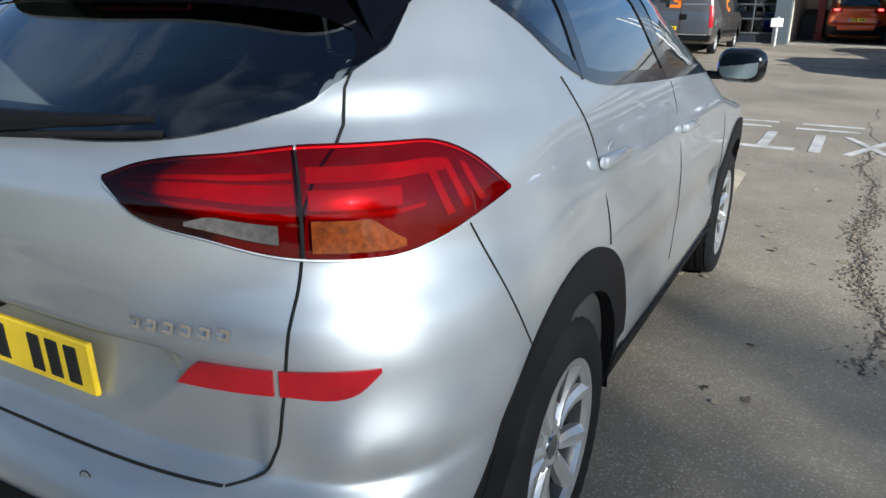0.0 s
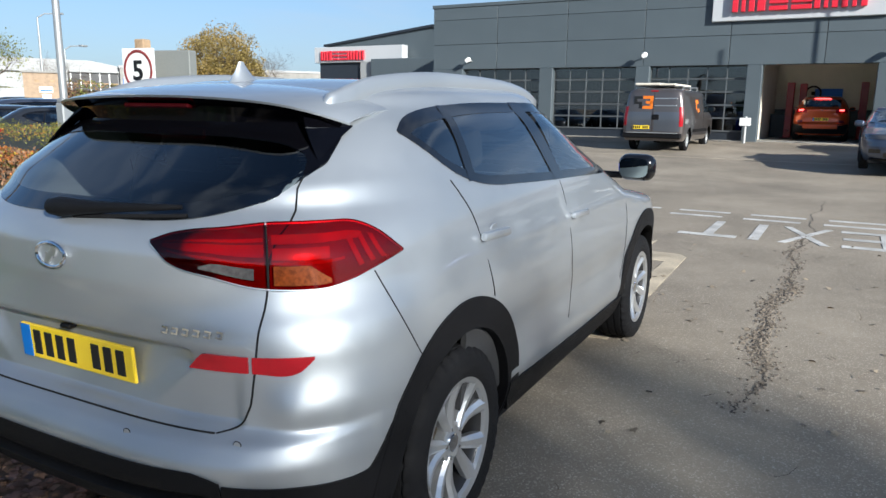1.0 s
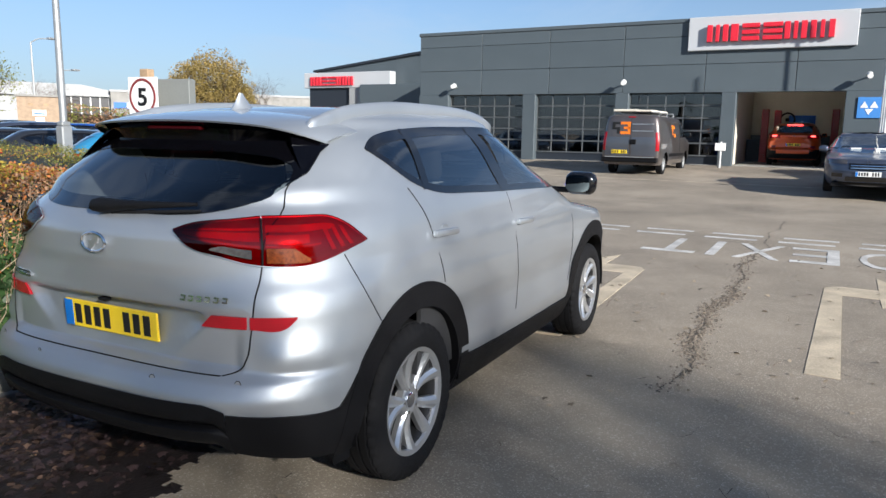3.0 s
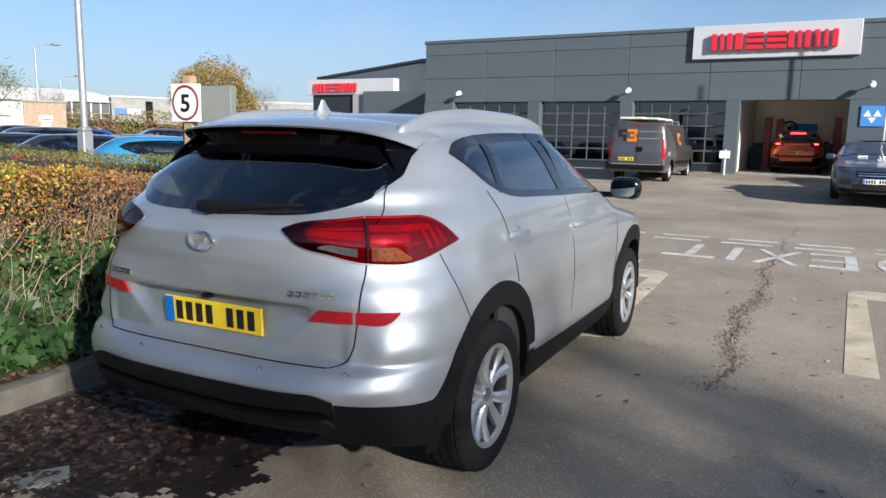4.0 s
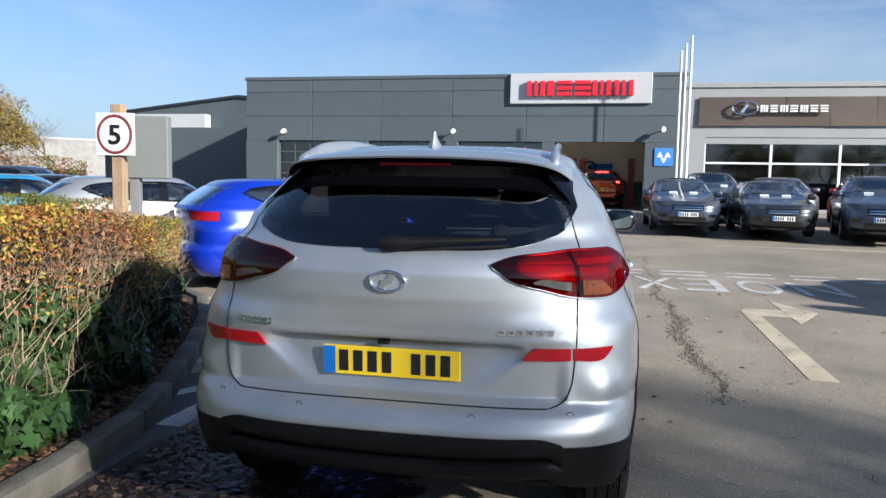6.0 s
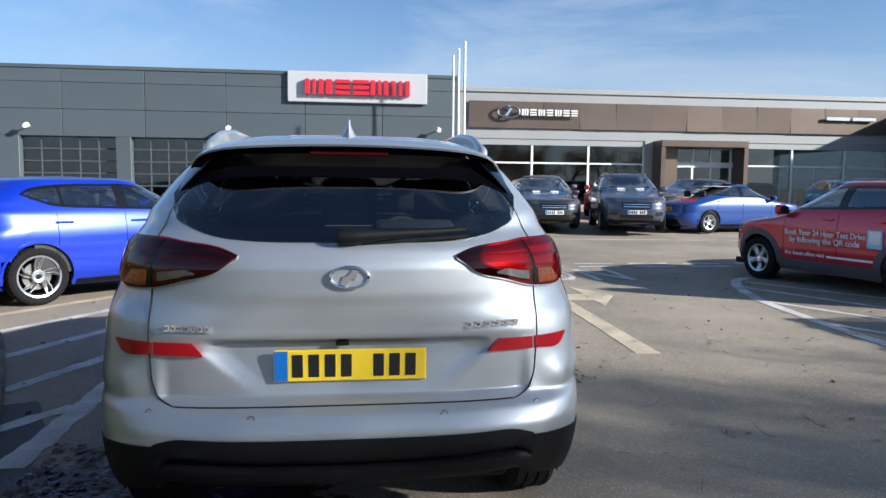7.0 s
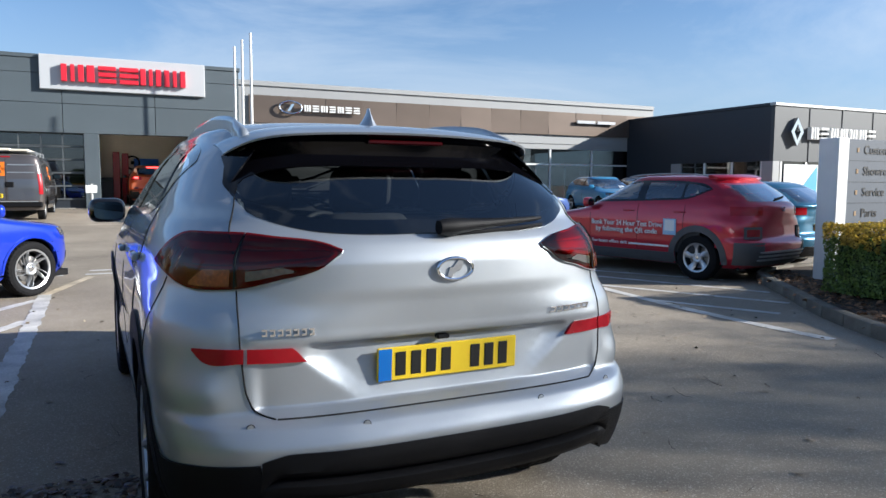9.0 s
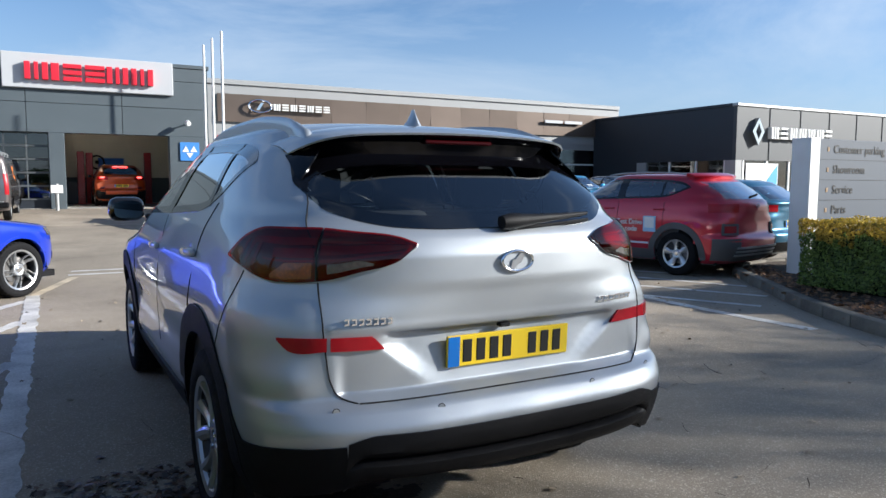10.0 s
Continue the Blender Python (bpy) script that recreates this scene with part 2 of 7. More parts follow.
BLUESIGN = material("blue_sign", (0.012, 0.12, 0.52), 0.4, 0, 0.05, 4, 60)

# ---- mesh helpers ----


def thing(name, m=None, label="", category="", group="", kind=""):
    ob = new(name)
    ob.empty_display_size = 0.2
    if m is not None:
        ob.matrix_world = m
    return tagged(ob, label, category, group, kind)


def mesh_of(name, verts, faces, mat, smooth=False):
    me = bpy.data.meshes.new(name)
    me.from_pydata([tuple(map(float, v)) for v in verts], [], [tuple(map(int, f)) for f in faces])
    me.materials.append(mat)
    if smooth:
        me.polygons.foreach_set("use_smooth", np.ones(len(me.polygons), bool))
    me.update()
    return me


def part(name, bm, mat, parent=None, label="", smooth=False, m=None):
    """Links a bmesh (or mesh) as one object under its thing."""
    if isinstance(bm, bmesh.types.BMesh):
        me = bpy.data.meshes.new(name)
        bmesh.ops.recalc_face_normals(bm, faces=bm.faces)
        bm.to_mesh(me)
        bm.free()
        me.materials.append(mat)
        if smooth:
            me.polygons.foreach_set("use_smooth", np.ones(len(me.polygons), bool))
            me.set_sharp_from_angle(angle=radians(38))
    else:
        me = bm
    ob = new(name, me)
    if parent is not None:
        ob.parent = parent
    if m is not None:
        ob.matrix_basis = m
    if label:
        ob["label"] = label
    return ob


def structure(name, bm, mat, label, category, smooth=False):
    return tagged(part(name, bm, mat, None, smooth=smooth), label, category, kind="structure")


def box(x0, y0, z0, x1, y1, z1, bevel=0.0, bm=None, seg=1):
    b = bmesh.new()
    bmesh.ops.create_cube(b, size=1, matrix=Matrix.LocRotScale(((x0 + x1) / 2, (y0 + y1) / 2, (z0 + z1) / 2), None, (x1 - x0, y1 - y0, z1 - z0)))
    if bevel:
        bmesh.ops.bevel(b, geom=list(b.edges), offset=bevel, segments=seg, affect="EDGES", profile=0.5)
    return join(bm, b)


def join(bm, b):
    if bm is None:
        return b
    me = bpy.data.meshes.new("tmp")
    b.to_mesh(me)
    b.free()
    bm.from_mesh(me)
    bpy.data.meshes.remove(me)
    return bm


def tube(pts, r, n=8, bm=None, caps=True):
    """Round bar along points; r a number or one per point."""
    bm = bm or bmesh.new()
    pts = [Vector(p) for p in pts]
    rs = [r] * len(pts) if isinstance(r, (int, float)) else list(r)
    rings, up = [], None
    for i, p in enumerate(pts):
        d = (pts[min(i + 1, len(pts) - 1)] - pts[max(i - 1, 0)]).normalized()
        if up is None or abs(up.dot(d)) > 0.95:
            up = Vector((0, 0, 1)) if abs(d.z) < 0.9 else Vector((0, 1, 0))
        a = d.cross(up).normalized()
        b = a.cross(d)
        up = b
        rings.append([bm.verts.new(p + rs[i] * (math.cos(k * math.tau / n) * a + math.sin(k * math.tau / n) * b)) for k in range(n)])
    for u, v in zip(rings, rings[1:]):
        for k in range(n):
            bm.faces.new((u[k], u[(k + 1) % n], v[(k + 1) % n], v[k]))
    if caps:
        bm.faces.new(rings[0])
        bm.faces.new(rings[-1])
    return bm


def lathe(profile, n=48, bm=None, axis="X"):
    """Turns (along axis, radius) pairs round the X axis."""
    bm = bm or bmesh.new()
    rings = []
    for a, r in profile:
        rings.append([bm.verts.new((a, r * math.cos(k * math.tau / n), r * math.sin(k * math.tau / n))) for k in range(n)])
    for u, v in zip(rings, rings[1:]):
        for k in range(n):
            bm.faces.new((u[k], u[(k + 1) % n], v[(k + 1) % n], v[k]))
    return bm


def prism(poly, depth, m=None, bm=None):
    """Polygon (x, z) pushed along y by depth."""
    b = bmesh.new()
    vs = [b.verts.new((x, 0, z)) for x, z in poly]
    f = b.faces.new(vs)
    r = bmesh.ops.extrude_face_region(b, geom=[f])
    bmesh.ops.translate(b, verts=[v for v in r["geom"] if isinstance(v, bmesh.types.BMVert)], vec=(0, depth, 0))
    if m is not None:
        bmesh.ops.transform(b, matrix=m, verts=b.verts)
    return join(bm, b)


def lettering(name, text, height, m, mat, parent, width=None, depth=0.004, align="LEFT", bold=0.0):
    """A line of the built-in font as a mesh; x along the line, y up, before m."""
    cu = bpy.data.curves.new(name, "FONT")
    cu.body, cu.size, cu.extrude, cu.align_x, cu.resolution_u, cu.offset = text, 1.0, depth / 2, align, 3, bold
    ob = new(name, cu)
    bpy.context.view_layer.update()
    me = bpy.data.meshes.new_from_object(ob.evaluated_get(bpy.context.evaluated_depsgraph_get()))
    bpy.data.objects.remove(ob)
    co = np.array([v.co for v in me.vertices])
    lo, hi = co.min(0), co.max(0)
    sy = height / 0.70
    sx = width / (hi[0] - lo[0]) if width else sy
    if width:
        co[:, 0] -= lo[0]
    co[:, 0] *= sx
    co[:, 1] *= sy
    me.vertices.foreach_set("co", co.ravel())
    me.materials.clear()
    me.materials.append(mat)
    return part(name, me, mat, parent, m=m)


def gz(x, y):
    """Height of the ground: level, then a gentle rise to the buildings."""
    return 0.033 * min(max(y - 16.5, 0.0), 12.2)


def on_ground(poly, lift=0.004):
    """Flat mark on the ground: fan of a polygon of (x, y)."""
    bm = bmesh.new()
    f = bm.faces.new([bm.verts.new((x, y, gz(x, y) + lift)) for x, y in poly])
    r = bmesh.ops.extrude_face_region(bm, geom=[f])
    bmesh.ops.translate(bm, verts=[v for v in r["geom"] if isinstance(v, bmesh.types.BMVert)], vec=(0, 0, -0.003))
    return bm


def ribbon(pts, width, lift=0.004, rough=0.0, seed=0):
    """Painted line along points with slightly worn edges."""
    rnd = random.Random(seed)
    bm = bmesh.new()
    dense = []
    for a, b in zip(pts, pts[1:]):
        n = max(1, int(math.dist(a, b) / 0.08))
        dense += [(a[0] + (b[0] - a[0]) * i / n, a[1] + (b[1] - a[1]) * i / n) for i in range(n)]
    dense.append(pts[-1])
    rows = []
    for i, p in enumerate(dense):
        q, r = dense[max(i - 1, 0)], dense[min(i + 1, len(dense) - 1)]
        d = Vector((r[0] - q[0], r[1] - q[1])).normalized()
        row = []
        for s in (-1, 1):
            w = width / 2 + rnd.uniform(-rough, rough)
            x, y = p[0] - d.y * s * w, p[1] + d.x * s * w
            row.append(bm.verts.new((x, y, gz(x, y) + lift)))
        rows.append(row)
    for u, v in zip(rows, rows[1:]):
        bm.faces.new((u[0], u[1], v[1], v[0]))
    return bm

# ---- the shell of a vehicle: plan outlines, level by level ----
class Hull:
    """rows: height, half width, rear y, rear corner depth, rear p, rear q, front y, front corner depth."""

    def __init__(self, rows):
        a = np.array(rows, float)
        self.z, self.cols = a[:, 0], a[:, 1:]
        h = np.diff(self.z)[:, None]
        d = np.diff(self.cols, axis=0) / h
        m = np.zeros_like(self.cols)
        m[0], m[-1] = d[0], d[-1]
        both = d[:-1] * d[1:] > 0
        m[1:-1] = np.where(both, 2 * d[:-1] * d[1:] / np.where(both, d[:-1] + d[1:], 1), 0)
        self.m = m

    def at(self, z):
        z = np.clip(np.asarray(z, float), self.z[0], self.z[-1])
        i = np.clip(np.searchsorted(self.z, z, side="right") - 1, 0, len(self.z) - 2)
        h = self.z[i + 1] - self.z[i]
        t = ((z - self.z[i]) / h)[..., None]
        h = h[..., None]
        y0, y1, m0, m1 = self.cols[i], self.cols[i + 1], self.m[i], self.m[i + 1]
        v = (2 * t**3 - 3 * t**2 + 1) * y0 + (t**3 - 2 * t**2 + t) * h * m0 + (3 * t**2 - 2 * t**3) * y1 + (t**3 - t**2) * h * m1
        return [v[..., k] for k in range(v.shape[-1])]

    def back(self, x, z):
        """y of the tail at lateral x and height z."""
        w, yr, dep, p, q, yf, df = self.at(z)
        u = np.clip(np.abs(x) / w, 0, 1)
        return yr + dep * (1 - (1 - u**p) ** (1 / q))

    def nose(self, x, z):
        w, yr, dep, p, q, yf, df = self.at(z)
        u = np.clip(np.abs(x) / w, 0, 1)
        return yf - df * (1 - (1 - u**3) ** (1 / 2.5))

    def side(self, y, z):
        """half width at length y and height z."""
        w, yr, dep, p, q, yf, df = self.at(z)
        a = np.clip(1 - (y - yr) / dep, 0, 1)
        b = np.clip(1 - (yf - y) / df, 0, 1)
        return w * np.minimum((1 - a**q) ** (1 / p), (1 - b**2.5) ** (1 / 3))

    def round(self, s, z):
        """Point of the right half by s = x + y, from the tail's middle to the flank."""
        s, z = np.broadcast_arrays(np.asarray(s, float), np.asarray(z, float))
        w, yr, dep, p, q, yf, df = self.at(z)
        lo, hi = np.zeros_like(s), np.full_like(s, math.pi / 2)
        for _ in range(40):
            t = (lo + hi) / 2
            f = w * np.sin(t) ** (2 / p) + yr + dep * (1 - np.cos(t) ** (2 / q))
            lo, hi = np.where(f < s, t, lo), np.where(f < s, hi, t)
        t = (lo + hi) / 2
        x = w * np.sin(t) ** (2 / p)
        return np.stack([x, np.maximum(s - x, yr + dep * (1 - np.cos(t) ** (2 / q))), z], -1)


def curve(points):
    """Smooth function through (u, v) pairs."""
    a = np.array(points, float)
    x, y = a[:, 0], a[:, 1]
    d = np.diff(y) / np.diff(x)
    m = np.concatenate([[d[0]], np.where(d[:-1] * d[1:] > 0, (d[:-1] + d[1:]) / 2, 0), [d[-1]]])

    def f(u):
        u = np.clip(np.asarray(u, float), x[0], x[-1])
        i = np.clip(np.searchsorted(x, u, side="right") - 1, 0, len(x) - 2)
        h = x[i + 1] - x[i]
        t = (u - x[i]) / h
        return (2 * t**3 - 3 * t**2 + 1) * y[i] + (t**3 - 2 * t**2 + t) * h * m[i] + (3 * t**2 - 2 * t**3) * y[i + 1] + (t**3 - t**2) * h * m[i + 1]

    return f


def grid_normals(p, centre=(0, 2.6, 0.9)):
    du, dv = np.gradient(p, axis=0), np.gradient(p, axis=1)
    n = np.cross(du, dv)
    n /= np.linalg.norm(n, axis=-1, keepdims=True) + 1e-12
    out = p - np.array(centre)
    out[..., 2] *= 0.3
    s = np.sign(np.sum(n * out, axis=-1).mean()) or 1
    return n * s


def skin(name, p, off, mat, parent, depth=0.012, label="", mirror=False):
    """Curved panel from a grid of points on the shell, raised by off, with a rim that goes back by depth."""
    if mirror:
        p = p * np.array([-1, 1, 1])
    n = grid_normals(p)
    top = p + n * off
    back = p + n * (off - depth)
    a, b = p.shape[:2]
    verts = np.concatenate([top.reshape(-1, 3), back.reshape(-1, 3)])
    ids = np.arange(a * b).reshape(a, b)
    faces = [(ids[i, j], ids[i + 1, j], ids[i + 1, j + 1], ids[i, j + 1]) for i in range(a - 1) for j in range(b - 1)]
    if np.sum(np.cross(np.gradient(p, axis=0), np.gradient(p, axis=1)) * n) < 0:
        faces = [f[::-1] for f in faces]
    rim = [(i, 0) for i in range(a)] + [(a - 1, j) for j in range(1, b)] + [(i, b - 1) for i in range(a - 2, -1, -1)] + [(0, j) for j in range(b - 2, 0, -1)]
    ring = [ids[i, j] for i, j in rim]
    k = a * b
    faces += [(u, u + k, v + k, v) for u, v in zip(ring, ring[1:] + ring[:1])]
    me = mesh_of(name, verts, faces, mat, True)
    bm = bmesh.new()
    bm.from_mesh(me)
    bmesh.ops.remove_doubles(bm, verts=bm.verts, dist=1e-5)
    bm.to_mesh(me)
    bm.free()
    me.set_sharp_from_angle(angle=radians(40))
    return part(name, me, mat, parent, label)


def between(us, lo, hi, fn, nv=8):
    """Grid of shell points between two edge curves."""
    us = np.asarray(us, float)
    l, h = lo(us), hi(us)
    v = np.linspace(0, 1, nv)
    z = l[:, None] * (1 - v) + h[:, None] * v
    return fn(np.broadcast_to(us[:, None], z.shape), z)


def seam(name, pts, r, parent, mat, mirror=False, n=5):
    bm = tube([(-x if mirror else x, y, z) for x, y, z in pts], r, n)
    return part(name, bm, mat, parent)


def wheel_mesh(R, width, rim_r, spokes, mat_rim, mat_spoke, style="split"):
    """Tyre and rim meshes round the X axis, outer face towards +x."""
    h = width / 2
    t = []
    t += [(-h * 0.86, rim_r), (-h * 0.98, rim_r + 0.02), (-h, rim_r + 0.055), (-h * 0.96, R - 0.03), (-h * 0.84, R - 0.008)]
    for a in (-0.62, -0.22, 0.22, 0.62):
        t += [(h * (a - 0.05), R), (h * (a - 0.035), R - 0.008), (h * (a + 0.035), R - 0.008), (h * (a + 0.05), R)]
    t += [(h * 0.84, R - 0.008), (h * 0.96, R - 0.03), (h * 0.985, R - 0.055), (h, rim_r + 0.055), (h * 0.99, rim_r + 0.03), (h * 0.94, rim_r + 0.012), (h * 0.84, rim_r - 0.004)]
    bm = lathe(t, 120)
    for v in bm.verts:
        rr = math.hypot(v.co.y, v.co.z)
        k = round(math.atan2(v.co.z, v.co.y) / math.tau * 120)
        if rr > R - 0.035 and abs(v.co.x) > h * 0.60 and k % 3 == 0:
            v.co.y *= 1 - 0.009 / rr
            v.co.z *= 1 - 0.009 / rr
    tyre = bpy.data.meshes.new("tyre")
    bm.to_mesh(tyre)
    bm.free()
    tyre.materials.append(RUBBER)
    for p in tyre.polygons:
        p.use_smooth = True
    tyre.set_sharp_from_angle(angle=radians(35))
    bm = lathe([(h * 0.86, rim_r - 0.002), (h * 0.90, rim_r + 0.008), (h * 0.84, rim_r - 0.012), (h * 0.55, rim_r - 0.03), (-h * 0.8, rim_r - 0.035), (-h * 0.86, rim_r)], 64)
    barrel = bpy.data.meshes.new("rim")
    bm.to_mesh(barrel)
    bm.free()
    barrel.materials.append(mat_rim)
    for p in barrel.polygons:
        p.use_smooth = True
    meshes = {"tyre": tyre, "rim": barrel}
    bm = bmesh.new()
    for k in range(spokes):
        a = k * math.tau / spokes
        if style == "split":
            pairs = [(-0.16, -0.31, 0.034, 0.064), (0.16, 0.31, 0.034, 0.064)]
        elif style == "blade":
            pairs = [(0.0, 0.10, 0.055, 0.105)]
        elif style == "swirl":
            pairs = [(-0.30, 0.16, 0.008, 0.013), (0.02, 0.46, 0.007, 0.014), (0.30, 0.50, 0.006, 0.010)]
        else:
            pairs = [(0.0, 0.0, 0.045, 0.055)]
        for a0, a1, w0, w1 in pairs:
            r0, r1 = 0.055, rim_r - 0.008
            x0, x1 = h * 0.64, h * 0.84
            prev = None
            for i in range(6):
                t = i / 5
                r = r0 + (r1 - r0) * t
                ang = a + a0 + (a1 - a0) * t
                w = (w0 + (w1 - w0) * t) / 2
                x = x0 + (x1 - x0) * t - 0.012 * math.sin(t * math.pi)
                c = Vector((0, math.sin(ang), math.cos(ang)))
                s = Vector((0, math.cos(ang), -math.sin(ang)))
                ring = [bm.verts.new(c * r + s * q + Vector((x + dx, 0, 0))) for q, dx in ((-w, -0.030), (-w, -0.006), (-w * 0.35, 0.006), (w * 0.35, 0.006), (w, -0.006), (w, -0.030))]
                if prev:
                    for j in range(6):
                        bm.faces.new((prev[j], prev[(j + 1) % 6], ring[(j + 1) % 6], ring[j]))
                prev = ring
    join(bm, lathe([(h * 0.70, rim_r - 0.020), (h * 0.85, rim_r - 0.016), (h * 0.915, rim_r + 0.004), (h * 0.86, rim_r + 0.006)], 64))
    join(bm, lathe([(h * 0.30, 0.075), (h * 0.62, 0.072), (h * 0.66, 0.062), (h * 0.60, 0.034)], 32))
    bmesh.ops.recalc_face_normals(bm, faces=bm.faces)
    me = bpy.data.meshes.new("spokes")
    bm.to_mesh(me)
    bm.free()
    me.materials.append(mat_spoke)
    meshes["spokes"] = me
    bm = lathe([(h * 0.58, 0.036), (h * 0.68, 0.034), (h * 0.70, 0.028), (h * 0.70, 0.0)], 24)
    me = bpy.data.meshes.new("centre_cap")
    bm.to_mesh(me)
    bm.free()
    me.materials.append(CHROME)
    meshes["centre_cap"] = me
    bm = lathe([(0.0, 0.155), (0.012, 0.155), (0.012, 0.07), (0.0, 0.07)], 40)
    me = bpy.data.meshes.new("brake_disc")
    bm.to_mesh(me)
    bm.free()
    me.materials.append(DISC)
    meshes["brake_disc"] = me
    bm = tube([(h * 0.58, 0, 0), (h * 0.69, 0, 0)], 0.008, 6)
    me = bpy.data.meshes.new("wheel_nut")
    bm.to_mesh(me)
    bm.free()
    me.materials.append(CHROME)
    meshes["wheel_nut"] = me
    return meshes


def add_wheel(car, meshes, x, y, r, roll=0.0, nuts=False):
    right = x > 0
    m = pose(x, y, r, 0, 0, 0 if right else 180) @ Matrix.Rotation(radians(roll), 4, "X")
    hub = part("wheel", meshes["tyre"], RUBBER, car, m=m)
    for k in ("rim", "spokes", "centre_cap", "brake_disc"):
        part(k, meshes[k], ALLOY, hub)
    for k in range(5 if nuts else 0):
        a = k * math.tau / 5 + 0.3
        part("wheel_nut", meshes["wheel_nut"], CHROME, hub, m=Matrix.Translation((0, 0.056 * math.cos(a), 0.056 * math.sin(a))))
    return hub


def shell(car, hull, mat, panel_of, hole, shift=None, nz=64, nside=70, ntail=26, nnose=16):
    """The painted skin, as one mesh for each panel that panel_of(x, y, z) names."""
    zs = np.linspace(hull.z[0], hull.z[-1] - 0.0005, nz)
    w, yr, dep, p, q, yf, df = hull.at(zs)
    t = np.linspace(0, 1, ntail) ** 0.85 * math.pi / 2
    tail_x = w[:, None] * np.sin(t)[None] ** (2 / p[:, None])
    tail_y = yr[:, None] + dep[:, None] * (1 - np.cos(t)[None] ** (2 / q[:, None]))
    u = np.linspace(0, 1, nside + 2)[1:-1]
    y0, y1 = yr + dep, np.maximum(yf - df, yr + dep + 0.02)
    side_y = y0[:, None] + (y1 - y0)[:, None] * u[None]
    side_x = np.broadcast_to(w[:, None], side_y.shape)
    t = np.linspace(math.pi / 2, 0, nnose)
    nose_x = w[:, None] * np.sin(t)[None] ** (2 / 3)
    nose_y = yf[:, None] - (yf - y1)[:, None] * (1 - np.cos(t)[None] ** (2 / 2.5))
    x = np.concatenate([tail_x, side_x, nose_x], 1)
    y = np.concatenate([tail_y, side_y, nose_y], 1)
    half = np.stack([x, y, np.broadcast_to(zs[:, None], x.shape)], -1)
    full = np.concatenate([half[:, :0:-1] * np.array([-1, 1, 1]), half], 1)[:, :-1]
    full = np.concatenate([full, full[:, :1]], 1)
    if shift:
        full = shift(full)
    wrap = np.concatenate([full[:, -2:-1], full, full[:, 1:2]], 1)
    nrm = np.cross(np.gradient(wrap, axis=1), np.gradient(wrap, axis=0))[:, 1:-1]
    nrm /= np.linalg.norm(nrm, axis=-1, keepdims=True) + 1e-12
    if np.sum(nrm[nz // 2] * (full[nz // 2] - np.array([0, 2.6, 0]))) < 0:
        nrm = -nrm
    groups = {}
    mid = (full[:-1, :-1] + full[1:, 1:] + full[:-1, 1:] + full[1:, :-1]) / 4
    for i in range(full.shape[0] - 1):
        for j in range(full.shape[1] - 1):
            c = mid[i, j]
            if hole(*c):
                continue
            groups.setdefault(panel_of(*c), []).append((i, j))
    b = full.shape[1]
    for name, cells in groups.items():
        ids, verts, norms, faces = {}, [], [], []
        for i, j in cells:
            f = []
            for a, c in ((i, j), (i + 1, j), (i + 1, j + 1), (i, j + 1)):
                k = a * b + c
                if k not in ids:
                    ids[k] = len(verts)
                    verts.append(full[a, c])
                    norms.append(nrm[a, c])
                f.append(ids[k])
            faces.append(f)
        turned = 0.0
        for f in faces[:: max(1, len(faces) // 40)]:
            a, c, d = (np.array(verts[f[k]]) for k in (0, 1, 3))
            turned += float(np.dot(np.cross(c - a, d - a), norms[f[0]]))
        if turned < 0:
            faces = [f[::-1] for f in faces]
        me = mesh_of(name, verts, faces, mat, True)
        me.normals_split_custom_set_from_vertices([tuple(map(float, n)) for n in norms])
        part(name, me, mat, car)

